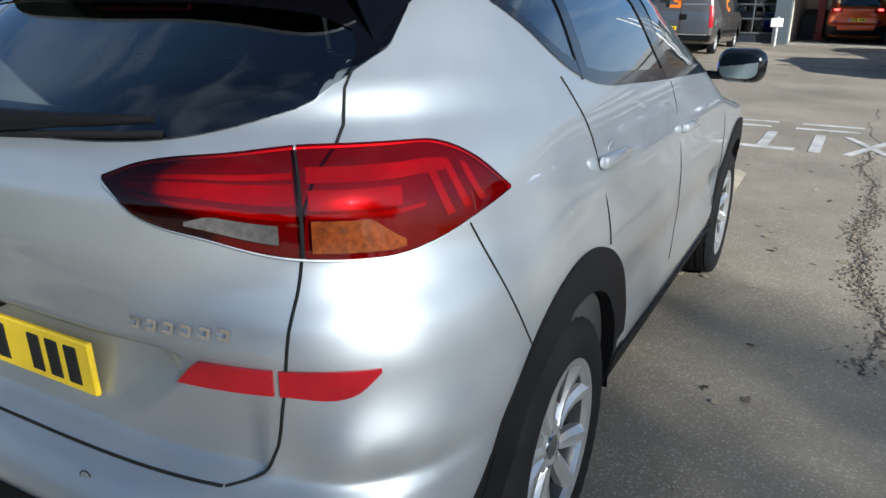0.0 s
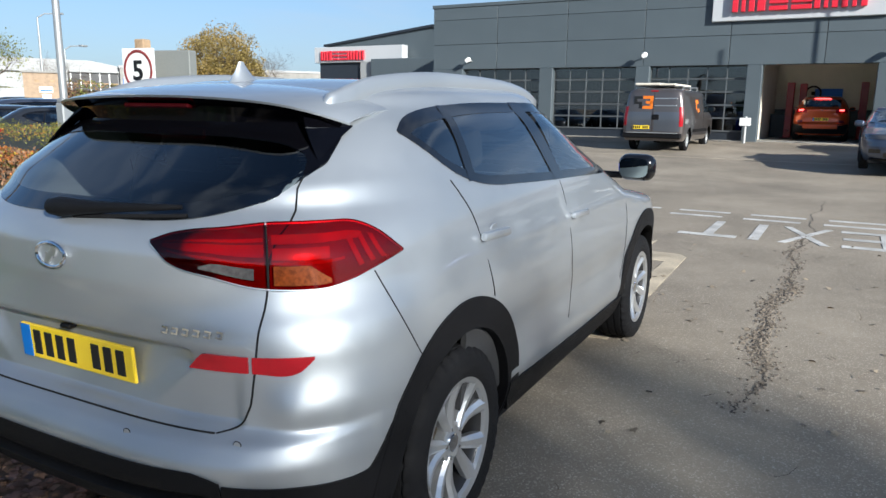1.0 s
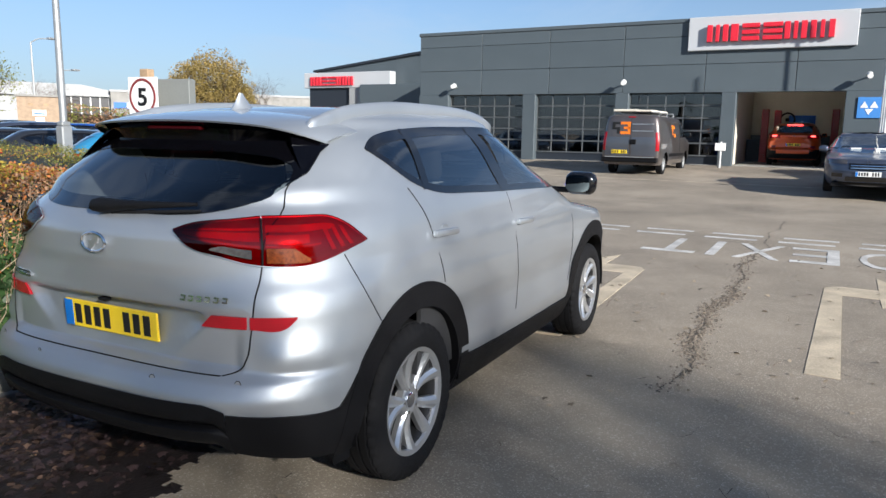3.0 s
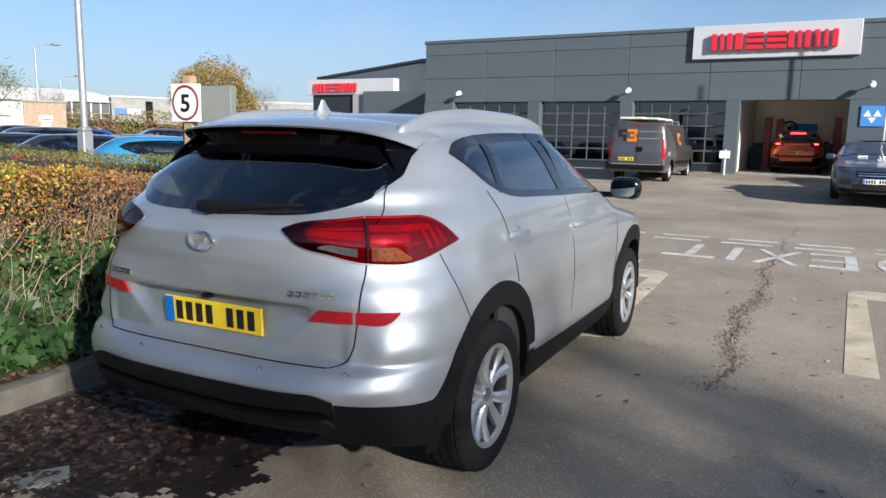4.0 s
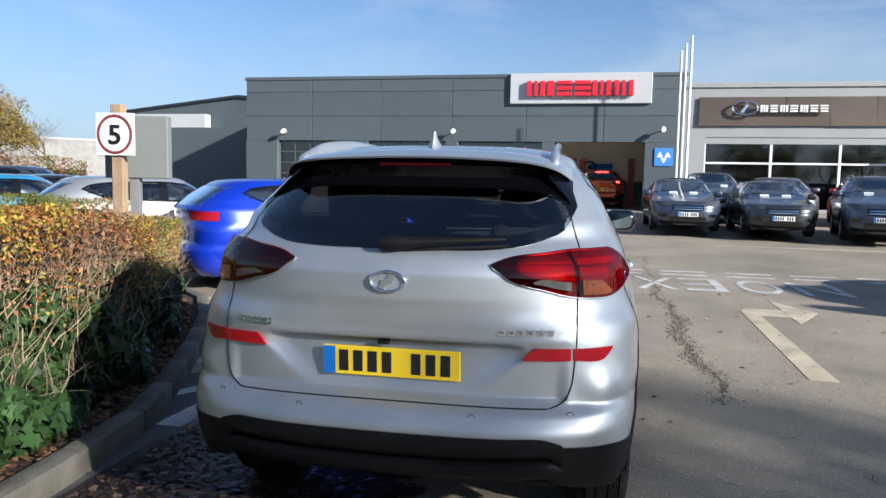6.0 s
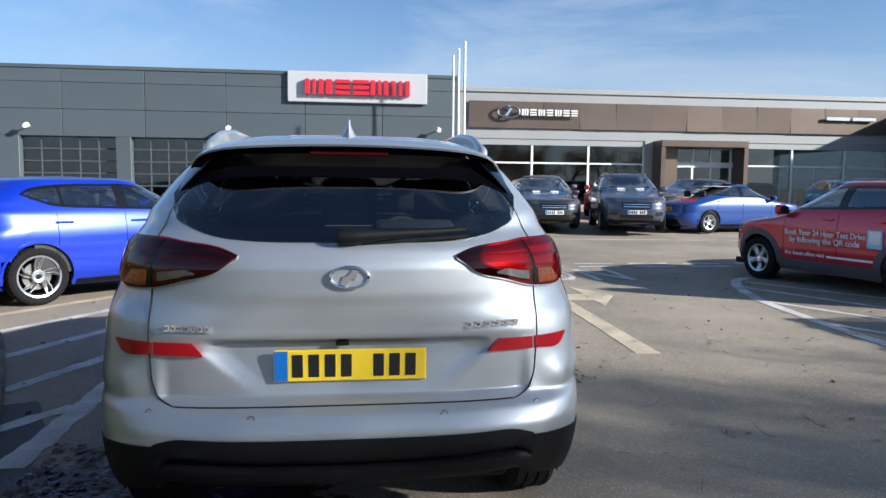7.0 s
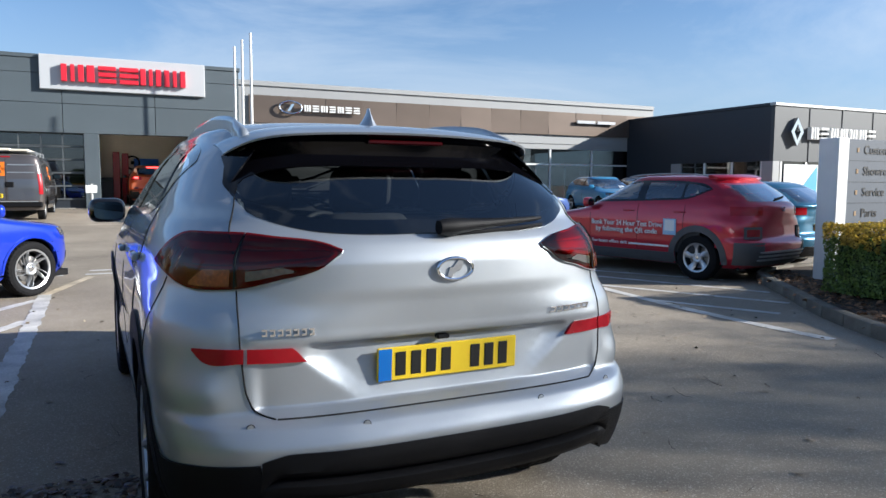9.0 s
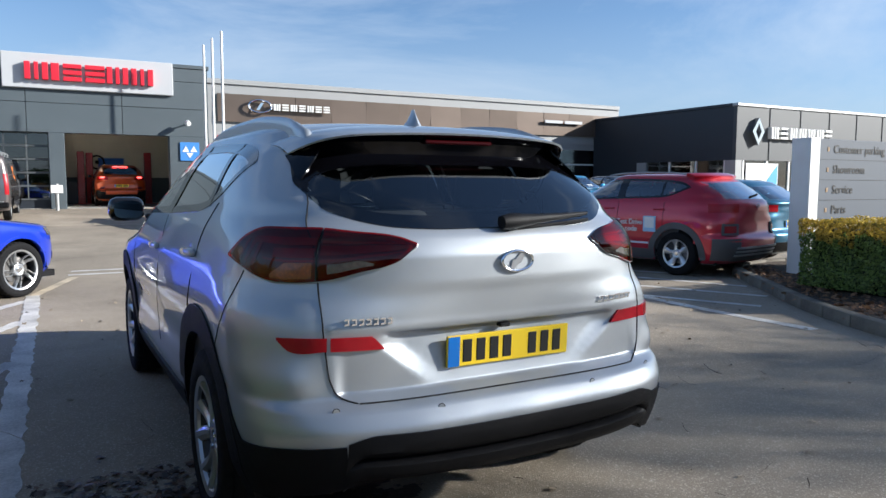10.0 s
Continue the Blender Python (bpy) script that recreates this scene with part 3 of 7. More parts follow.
# ---- the silver car ----
SUV_ROWS = [
    (0.22, 0.80, 0.80, 0.50, 4.0, 3.0, 4.90, 0.70),
    (0.30, 0.855, 0.70, 0.55, 4.0, 3.0, 5.00, 0.75),
    (0.42, 0.895, 0.635, 0.60, 4.0, 3.0, 5.07, 0.80),
    (0.52, 0.905, 0.605, 0.62, 4.0, 3.0, 5.08, 0.80),
    (0.58, 0.91, 0.60, 0.62, 4.0, 3.0, 5.08, 0.80),
    (0.64, 0.912, 0.63, 0.62, 4.0, 3.0, 5.08, 0.80),
    (0.68, 0.915, 0.69, 0.60, 4.0, 3.0, 5.07, 0.80),
    (0.76, 0.92, 0.70, 0.60, 4.0, 3.0, 5.06, 0.80),
    (0.86, 0.92, 0.705, 0.62, 4.0, 3.0, 5.02, 0.80),
    (0.93, 0.915, 0.695, 0.70, 3.4, 3.3, 4.95, 0.80),
    (1.00, 0.905, 0.685, 0.90, 2.7, 3.8, 4.55, 0.75),
    (1.05, 0.895, 0.675, 1.00, 2.5, 4.0, 4.20, 0.65),
    (1.12, 0.88, 0.675, 1.00, 2.5, 4.0, 3.98, 0.60),
    (1.18, 0.862, 0.70, 1.00, 2.5, 4.0, 3.82, 0.60),
    (1.24, 0.835, 0.77, 1.00, 2.5, 4.0, 3.70, 0.60),
    (1.32, 0.795, 0.885, 0.85, 3.2, 4.0, 3.53, 0.60),
    (1.40, 0.755, 1.00, 0.85, 3.2, 4.0, 3.40, 0.60),
    (1.48, 0.705, 1.12, 0.85, 3.2, 4.0, 3.25, 0.56),
    (1.53, 0.655, 1.20, 0.85, 3.2, 4.0, 3.17, 0.50),
    (1.575, 0.628, 1.28, 0.80, 3.0, 4.0, 3.09, 0.44),
    (1.612, 0.555, 1.42, 0.70, 2.5, 3.0, 2.98, 0.40),
    (1.634, 0.40, 1.65, 0.45, 2.5, 3.0, 2.84, 0.35),
    (1.646, 0.05, 2.10, 0.10, 2.5, 3.0, 2.30, 0.10),
]
SUV_HULL = Hull(SUV_ROWS)
WIN_LO = curve([(1.44, 1.445), (1.52, 1.39), (1.62, 1.325), (1.71, 1.285), (1.85, 1.25), (2.2, 1.225), (3.0, 1.195), (3.78, 1.17)])
WIN_HI = curve([(1.44, 1.455), (1.50, 1.487), (1.62, 1.515), (1.9, 1.54), (2.4, 1.552), (2.85, 1.545), (3.2, 1.475), (3.5, 1.345), (3.78, 1.18)])
GLASS_LO = curve([(0, 1.212), (0.34, 1.214), (0.46, 1.226), (0.56, 1.255), (0.62, 1.29), (0.655, 1.36)])
GLASS_HI = curve([(0, 1.53), (0.45, 1.52), (0.55, 1.50), (0.62, 1.455), (0.655, 1.37)])
GATE_X = curve([(0.66, 0.57), (0.675, 0.62), (0.72, 0.655), (0.8, 0.668), (0.907, 0.675), (1.058, 0.672), (1.218, 0.674), (1.25, 0.661), (1.349, 0.63), (1.467, 0.60), (1.6, 0.58)])
LAMP_LO = curve([(1.087, 1.158), (1.146, 1.118), (1.315, 1.080), (1.45, 1.055), (1.587, 1.045), (1.693, 1.043), (1.804, 1.055), (1.943, 1.086), (2.06, 1.112)])
LAMP_HI = curve([(1.087, 1.166), (1.164, 1.186), (1.372, 1.203), (1.55, 1.213), (1.80, 1.213), (1.934, 1.186), (2.06, 1.118)])
AXLES, TYRE_R = (1.54, 4.21), 0.352


def flank(hull, mirror=1):
    return lambda y, z: np.stack([mirror * hull.side(y, z), y, z], -1)


def tail(hull):
    return lambda x, z: np.stack([x, hull.back(x, z), z], -1)


def nose_fn(hull):
    return lambda x, z: np.stack([x, hull.nose(x, z), z], -1)


def level(v):
    return lambda u: np.full(np.shape(u), float(v))


def part_way(lo, hi, f):
    return lambda u: lo(u) * (1 - f) + hi(u) * f


def arch_ring(name, hull, y0, z0, r0, r1, mat, car, mirror, off=0.006, a0=-12, a1=192, zmin=0.235):
    a = np.radians(np.linspace(a0, a1, 44))
    r = np.linspace(r0, r1, 6)
    y = y0 + r[None] * np.cos(a)[:, None]
    z = np.maximum(z0 + r[None] * np.sin(a)[:, None], np.where(np.cos(a)[:, None] < 0, max(zmin, 0.30), zmin))
    return skin(name, np.stack([hull.side(y, z), y, z], -1), off, mat, car, 0.05, mirror=mirror)


def arch_well(car, y0, r, x0, x1):
    bm = bmesh.new()
    rows = []
    for k in range(17):
        a = math.radians(-5 + k * 190 / 16)
        rows.append([bm.verts.new((x, y0 + r * math.cos(a), 0.35 + r * math.sin(a))) for x in (x0, x1)])
    for u, v in zip(rows, rows[1:]):
        bm.faces.new((u[0], u[1], v[1], v[0]))
    bm.faces.new([r_[0] for r_ in rows])
    part("wheel_well", bm, CLAD, car)


def plate(car, m, mat, width=0.52, height=0.111, blue=True):
    p = part("number_plate", box(-width / 2, -0.006, -height / 2, width / 2, 0.006, height / 2, 0.003), mat, car, m=m)
    left = -width / 2 + 0.012
    if blue:
        part("plate_band", box(-width / 2 + 0.003, -0.0085, -height / 2 + 0.003, -width / 2 + 0.048, 0, height / 2 - 0.003), PLATEBLUE, p)
        left = -width / 2 + 0.062
    step = (width / 2 - 0.012 - left) / 8.1
    x = left
    for k in range(7):
        if k == 4:
            x += step * 1.0
        part("plate_bar", box(x, -0.0085, -height * 0.36, x + step * 0.66, 0, height * 0.36, 0.002), BLACKBAR, p)
        x += step
    return p


def seat(name, car, x, y, z, back=0.62):
    s = part(name, box(x - 0.25, y - 0.02, z, x + 0.25, y + 0.50, z + 0.16, 0.05, seg=2), FABRIC, car, smooth=True)
    b = box(-0.25, -0.07, 0, 0.25, 0.07, back, 0.06, seg=3)
    part("backrest", b, FABRIC, s, smooth=True, m=pose(x, y, z + 0.10, 14))
    b = box(-0.13, -0.05, 0, 0.13, 0.05, 0.19, 0.045, seg=3)
    part("headrest", b, FABRIC, s, smooth=True, m=pose(x, y - back * 0.24, z + 0.10 + back + 0.03, 10))


def mirror_pair(car, hull, mat, x, y, z, k=1.0):
    for s in (1, -1):
        bm = box(-0.12 * k, -0.055 * k, -0.085 * k, 0.12 * k, 0.075 * k, 0.085 * k, 0.062 * k, seg=4)
        m = part("door_mirror", bm, mat, car, smooth=True, m=pose(s * x, y, z, 0, 0, -8 * s))
        part("mirror_glass", prism([(0.095 * k * math.copysign(abs(math.cos(a)) ** 0.6, math.cos(a)), 0.062 * k * math.copysign(abs(math.sin(a)) ** 0.6, math.sin(a))) for a in np.linspace(0, math.tau, 29)[:-1]], 0.004, Matrix.Translation((0, -0.058 * k, 0))), MIRROR, m)
        part("mirror_foot", box(-0.19 * k * s - 0.06, -0.03, -0.075 * k, -0.19 * k * s + 0.10, 0.03, -0.035 * k, 0.012), CLAD, m)


def silver_car():
    h = SUV_HULL
    car = thing("car", pose(-1.40, 0.0, 0, 0, 0, 0.9) @ Matrix.Translation((0.011, 0, 0)), "silver metallic compact SUV with black lower cladding, parked on the tarmac", "car")

    def shift(p):
        """Number plate recess, tailgate ledge and door sculpting."""
        x, y, z = p[..., 0], p[..., 1].copy(), p[..., 2]
        rear = y < 1.3
        ax = np.abs(x)
        ease = lambda v: np.clip(v, 0, 1) ** 2 * (3 - 2 * np.clip(v, 0, 1))
        half = np.minimum(0.328 + (z - 0.69) / 0.145 * 0.167, 0.495) - 0.25 * np.clip(z - 0.850, 0, 1)
        inside = ease((half - ax + 0.012) / 0.05) * 0.4 + ease((half - ax) / 0.10) * 0.6
        span = np.clip((z - 0.676) / 0.010, 0, 1) * np.clip((0.884 - z) / 0.012, 0, 1)
        tuck = 0.022 * np.clip((0.885 - z) / 0.195, 0, 1)
        deep = 0.026 + 0.012 * np.clip((z - 0.69) / 0.18, 0, 1)
        flat = ease((0.655 - ax) / 0.05)
        y = y + np.where(rear, span * flat * (tuck + (deep - tuck) * inside), 0)
        corner = ease((ax - 0.66) / 0.14) * np.exp(-(((z - 0.72) / 0.065) ** 2)) * 0.030
        y = y - np.where(rear, corner, 0)
        ledge = np.exp(-(((z - 0.90) / 0.016) ** 2)) * 0.003
        y = y - np.where(rear & (np.abs(x) < 0.66), ledge, 0)
        sx = np.sign(x)
        side = (y > 1.25) & (y < 4.0) & (np.abs(x) > 0.6)
        fade = np.clip((y - 1.25) / 0.5, 0, 1) * np.clip((4.0 - y) / 0.4, 0, 1)
        low = np.exp(-(((z - 0.66) / 0.10) ** 2)) * -0.015 + np.exp(-(((z - 1.035) / 0.05) ** 2)) * 0.006 + np.exp(-(((z - 0.47) / 0.06) ** 2)) * 0.009
        x = x + np.where(side, sx * low * fade, 0)
        return np.stack([x, y, z], -1)

    def in_window(x, y, z, e=0.03):
        if abs(x) > 0.5 and 1.44 + e < y < 3.76 - e:
            if float(WIN_LO(y)) + e * 0.8 < z < float(WIN_HI(y)) - e * 0.8:
                return True
        if y < 1.6 and abs(x) < 0.62 and float(GLASS_LO(abs(x))) + e < z < float(GLASS_HI(abs(x))) - e:
            return True
        return y > 2.9 and abs(x) < 0.80 - (z - 1.05) * 0.45 and 1.07 < z < 1.52 and y > h.nose(x, z) - 0.02

    def hole(x, y, z):
        if in_window(x, y, z) or (y < 1.2 and z < (0.515 if abs(x) < 0.63 else 0.40)):
            return True
        if abs(x) > 0.5 and any((y - a) ** 2 + (z - 0.35) ** 2 < 0.47**2 for a in AXLES) and z < 0.84:
            return True
        return False

    def panel_of(x, y, z):
        ax = abs(x)
        if y < 1.4 and z > 0.662 and ax < float(GATE_X(z)) and z < 1.56:
            return "tailgate"
        if y < 1.35 and z < 1.08 and y < 1.08 + (1.07 - z) * 0.5:
            return "rear_bumper"
        if z > 1.54:
            return "roof"
        if z < 1.55 and ax > 0.6 and z > 0.4 and y > 1.60:
            if y < 2.64 and y > 1.63 + (1.25 - z) * 0.35:
                return "rear_door_right" if x > 0 else "rear_door_left"
            if 2.64 <= y < 3.66:
                return "front_door_right" if x > 0 else "front_door_left"
        if y > 4.75 and z < 0.8:
            return "front_bumper"
        if y > 3.6 and z > 0.9:
            return "bonnet"
        return "wing"

    shell(car, h, SILVER, panel_of, hole, shift, nz=190, nside=76, ntail=96)

    # cladding
    xs = np.linspace(-0.64, 0.64, 65)
    clad_top = curve([(-0.66, 0.545), (-0.62, 0.562), (-0.55, 0.578), (-0.4, 0.574), (0, 0.571), (0.4, 0.574), (0.55, 0.578), (0.62, 0.562), (0.66, 0.545)])
    base = tail(h)(xs, np.full(xs.shape, 0.55))[:, 1]
    end = np.clip((np.abs(xs) - 0.575) / 0.065, 0, 1)
    rise = 0.020 * np.clip(np.abs(xs) / 0.58, 0, 1) ** 2
    section = [(0.0, None, 0), (-0.003, 0.550, 0), (-0.001, 0.512, 0.5), (0.016, 0.488, 1), (0.040, 0.478, 1), (0.046, 0.470, 1), (0.024, 0.466, 1), (0.012, 0.456, 1), (0.018, 0.428, 1), (0.042, 0.402, 1), (0.09, 0.392, 1), (0.30, 0.388, 1)]
    rows = []
    for dy, zz, k in section:
        zs = clad_top(xs) if zz is None else zz + k * (rise - 0.028 * end**2)
        rows.append(np.stack([xs, (base - 0.008 + dy) * (1 - end) + (h.back(xs, zs) - 0.008 + (0.05 if dy > 0.1 else 0)) * end, zs], -1))
    skin("bumper_cladding", np.stack(rows, 1), 0.0, CLAD, car, 0.004)
    corner_hi = curve([(1.26, 0.548), (1.40, 0.542), (1.57, 0.534), (1.86, 0.515), (1.92, 0.56), (1.98, 0.62)])
    sill_hi = curve([(1.9, 0.44), (2.2, 0.425), (3.0, 0.405), (3.9, 0.40)])
    for s, mir in ((1, False), (-1, True)):
        skin("corner_cladding", between(np.linspace(1.30, 1.98, 26), curve([(1.30, 0.405), (1.40, 0.385), (1.55, 0.365), (1.8, 0.325), (1.98, 0.30)]), corner_hi, h.round, 8), 0.006, CLAD, car, 0.03, mirror=mir)
        for a in AXLES:
            arch_ring("arch_cladding", h, a, 0.35, 0.425, 0.537, CLAD, car, mir, 0.008)
            arch_well(car, a, 0.45, s * 0.55, s * 0.89)
        skin("sill_cladding", between(np.linspace(1.98, 3.76, 30), level(0.235), sill_hi, flank(h), 6), 0.012, CLAD, car, 0.03, mirror=mir)
        # side glass with black surrounds
        fl = flank(h)
        spans = [("quarter_window", 1.47, 1.735, PRIVACY), ("rear_side_window", 1.795, 2.575, PRIVACY), ("front_side_window", 2.70, 3.66, CLEARGLASS)]
        for name, a, b, g in spans:
            pane = skin(name, between(np.linspace(a - 0.02, b + 0.02, 26), lambda u: WIN_LO(u) + 0.020, lambda u: WIN_HI(u) - 0.016, fl, 8), 0.000, g, car, 0.004, mirror=mir)
            pane.visible_shadow = False
        ys = np.linspace(1.44, 3.76, 60)
        skin("window_frame_top", between(ys, lambda u: np.maximum(WIN_HI(u) - 0.042, WIN_LO(u)), WIN_HI, fl, 4), 0.003, GLOSSBLACK, car, 0.012, mirror=mir)
        skin("window_frame_bottom", between(ys, WIN_LO, lambda u: np.minimum(WIN_LO(u) + 0.036, WIN_HI(u)), fl, 4), 0.003, GLOSSBLACK, car, 0.012, mirror=mir)
        for name, y0, y1, lean in (("rear_pillar", 1.735, 1.795, 0.05), ("door_pillar", 2.575, 2.70, -0.10), ("mirror_quarter", 3.56, 3.70, -0.08)):
            v = np.linspace(0, 1, 10)
            u = np.linspace(0, 1, 5)
            zl, zh = float(WIN_LO((y0 + y1) / 2)), float(WIN_HI((y0 + y1) / 2 + lean))
            z = zl + (zh - zl) * v[None] + 0 * u[:, None]
            y = y0 + (y1 - y0) * u[:, None] + lean * v[None]
            skin(name, np.stack([h.side(y, z), y, z], -1), 0.004, GLOSSBLACK, car, 0.012, mirror=mir)
        # panel gaps
        def on_flank(y, z, o=0.001):
            return (float(h.side(y, z)) + o, y, z)
        rear_cut = curve([(0.82, 1.775), (0.92, 1.75), (1.05, 1.705), (1.15, 1.675), (1.25, 1.625), (1.29, 1.60)])
        seam("door_gap", [on_flank(float(rear_cut(z)), z) for z in np.linspace(0.85, 1.285, 16)], 0.0024, car, GAP, mir)
        mid_cut = curve([(0.42, 2.70), (0.70, 2.69), (0.9, 2.66), (1.2, 2.63)])
        seam("door_gap", [on_flank(float(mid_cut(z)), z) for z in np.linspace(0.43, 1.20, 16)], 0.0016, car, GAP, mir)
        wing_cut = curve([(0.42, 3.62), (0.6, 3.68), (0.9, 3.70), (1.17, 3.62)])
        seam("door_gap", [on_flank(float(wing_cut(z)), z) for z in np.linspace(0.43, 1.16, 16)], 0.0016, car, GAP, mir)
        gate = [(float(GATE_X(z)), float(h.back(GATE_X(z), z)) - 0.0005, z) for z in np.concatenate([np.linspace(0.664, 0.72, 8), np.linspace(0.74, 1.44, 26)])]
        seam("tailgate_gap", gate, 0.0030, car, GAP, mir)
        cut = [h.round(1.925 + (1.074 - z) * 0.78, z) + np.array([0.001, 0, 0]) for z in np.linspace(1.07, 0.79, 10)]
        seam("bumper_gap", [tuple(map(float, c)) for c in cut], 0.002, car, GAP, mir)
        # tail lamp: a bed, bright elements and a red lens, split at the tailgate
        for nm, a, b in (("tail_lamp_inner", 1.087, 1.503), ("tail_lamp_outer", 1.509, 2.06)):
            us = np.linspace(a, b, 22)
            lamp = skin(nm, between(us, LAMP_LO, LAMP_HI, h.round, 8), 0.001, LAMPBED, car, 0.012, "dark red rear lamp with bright red bars", mirror=mir)
            rows = {
                "tail_lamp_inner": [("light_bar", 1.125, 1.492, 0.50, 0.70, LAMPRED), ("light_bar", 1.14, 1.492, 0.36, 0.43, LAMPRED), ("light_bar", 1.13, 1.492, 0.74, 0.80, LAMPRED)],
                "tail_lamp_outer": [("light_bar", 1.522, 1.86, 0.70, 0.84, LAMPRED), ("light_bar", 1.522, 1.74, 0.46, 0.64, LAMPRED), ("light_bar", 1.522, 1.80, 0.385, 0.43, LAMPRED)],
            }[nm]
            for en, ea, eb, f0, f1, em in rows:
                skin(en, between(np.linspace(ea, eb, 16), part_way(LAMP_LO, LAMP_HI, f0), part_way(LAMP_LO, LAMP_HI, f1), h.round, 4), 0.004, em, lamp, 0.004, mirror=mir)
            skin("lens", between(us, LAMP_LO, LAMP_HI, h.round, 10), 0.012, REDGLASS, lamp, 0.010, mirror=mir)
            if nm == "tail_lamp_inner":
                skin("reversing_lens", between(np.linspace(1.215, 1.455, 12), part_way(LAMP_LO, LAMP_HI, 0.12), lambda u: np.minimum(LAMP_LO(u) * 0.68 + LAMP_HI(u) * 0.32, LAMP_LO(u) + 0.004 + (u - 1.215) * 0.35), h.round, 4), 0.0135, LAMPCLEAR, lamp, 0.003, "clear ribbed reversing lens", mirror=mir)
            else:
                skin("indicator_lens", between(np.linspace(1.525, 1.74, 12), part_way(LAMP_LO, LAMP_HI, 0.06), lambda u: LAMP_LO(u) + (LAMP_HI(u) - LAMP_LO(u)) * np.clip(0.37 - np.maximum(u - 1.66, 0) * 3.0, 0.10, 0.37), h.round, 5), 0.0135, LAMPAMBER, lamp, 0.003, "amber indicator lens", mirror=mir)
                for k in range(3):
                    a0 = 1.80 + k * 0.052
                    v = np.linspace(0, 1, 6)
                    u = np.linspace(0, 1, 3)
                    sg = a0 + 0.022 * u[:, None] + 0.06 * (1 - v[None])
                    zz = LAMP_LO(sg) + (LAMP_HI(sg) - LAMP_LO(sg)) * (0.18 + 0.66 * v[None])
                    skin("light_bar", h.round(sg, zz), 0.004, LAMPRED, lamp, 0.004, mirror=mir)
        loop = [(u, float(LAMP_LO(u)) - 0.002) for u in np.linspace(1.084, 2.062, 40)] + [(u, float(LAMP_HI(u)) + 0.002) for u in np.linspace(2.062, 1.084, 40)]
        pts = [h.round(u, zz) + np.array([0.004, -0.006, 0]) for u, zz in loop]
        seam("lamp_surround", [tuple(map(float, q)) for q in pts + pts[:1]], 0.0028, car, SILVER, mir)
        pts = [h.round(1.506, zz) + np.array([0.006, -0.009, 0]) for zz in np.linspace(1.052, 1.21, 8)]
        seam("lamp_gap", [tuple(map(float, q)) for q in pts], 0.0035, car, GAP, mir)
        # reflector strip, split at the tailgate
        slant = lambda u: np.minimum(0.873, 0.829 + (u - 1.203) * 0.95)
        skin("reflector", between(np.linspace(1.204, 1.418, 14), level(0.829), slant, h.round, 4), 0.006, REFLECTOR, car, 0.012, "red rear reflector strip", mirror=mir)
        skin("reflector", between(np.linspace(1.432, 1.66, 14), curve([(1.432, 0.829), (1.6, 0.831), (1.66, 0.866)]), level(0.873), h.round, 4), 0.006, REFLECTOR, car, 0.012, "red rear reflector strip", mirror=mir)
        # handles
        for y, z in ((1.80, 1.075), (2.78, 1.030)):
            x = float(h.side(y, z)) + 0.018
            hd = part("door_handle", box(-0.014, -0.115, -0.017, 0.014, 0.115, 0.017, 0.012, seg=2), SILVER, car, smooth=True, m=pose(s * x, y, z, -2, 0, 0))
            part("handle_cup", lathe([(0.0, 0.040), (0.003, 0.036), (0.001, 0.0)], 20), SILVER, hd, m=pose(-0.022 * s, 0.02, 0.0, 0, 0 if s > 0 else 180, 0))
        # roof rail
        rail_z = curve([(1.26, 1.553), (1.36, 1.580), (1.47, 1.607), (1.60, 1.624), (1.92, 1.647), (2.2, 1.649), (2.5, 1.645), (2.75, 1.632), (2.95, 1.605), (3.08, 1.565)])
        ry = np.concatenate([np.linspace(1.26, 1.6, 12), np.linspace(1.65, 3.08, 26)])
        across = [(-0.013, -0.055), (-0.014, 0.002), (-0.008, 0.014), (0.0, 0.018), (0.009, 0.013), (0.014, 0.0), (0.013, -0.055)]
        ring = np.array([[(s * (0.556 - 0.010 * (y - 1.26) + dx * (1.4 if y < 1.4 else 1)), y, float(rail_z(y)) + dz) for dx, dz in across] for y in ry])
        ends = [np.tile(np.array([[s * (0.556 - 0.010 * (y - 1.26)), y, float(rail_z(y0)) - 0.035]]), (len(across), 1))[None] for y, y0 in ((1.215, 1.26), (3.12, 3.08))]
        ring = np.concatenate([ends[0], ring, ends[1]])
        rail = skin("roof_rail", ring, 0.0, SILVER, car, 0.003)
        part("rail_foot", box(-0.016, 1.215, 1.50, 0.016, 1.30, 1.530, 0.010, seg=2), CLAD, rail, smooth=True, m=Matrix.Translation((s * 0.556, 0, 0)))

    mirror_pair(car, h, GLOSSBLACK, 0.955, 3.71, 1.195, 0.92)

    # rear glass
    xs = np.linspace(-0.655, 0.655, 61)
    ab = lambda f: (lambda u: f(np.abs(u)))
    pane = skin("rear_window", between(xs, ab(GLASS_LO), ab(GLASS_HI), tail(h), 16), 0.004, REARGLASS, car, 0.004, "dark tinted rear window")
    pane.visible_shadow = False
    # the top band is the spoiler's dark reflection, laid over the glass in black
    for name, lo, hi in (("window_border_bottom", ab(GLASS_LO), lambda u: np.minimum(GLASS_LO(np.abs(u)) + 0.045, GLASS_HI(np.abs(u)))), ("spoiler_reflection", lambda u: np.maximum(GLASS_HI(np.abs(u)) - 0.097, GLASS_LO(np.abs(u))), ab(GLASS_HI))):
        skin(name, between(xs, lo, hi, tail(h), 6), 0.001 if "bottom" in name else 0.0065, SOFTBLACK, car, 0.004)
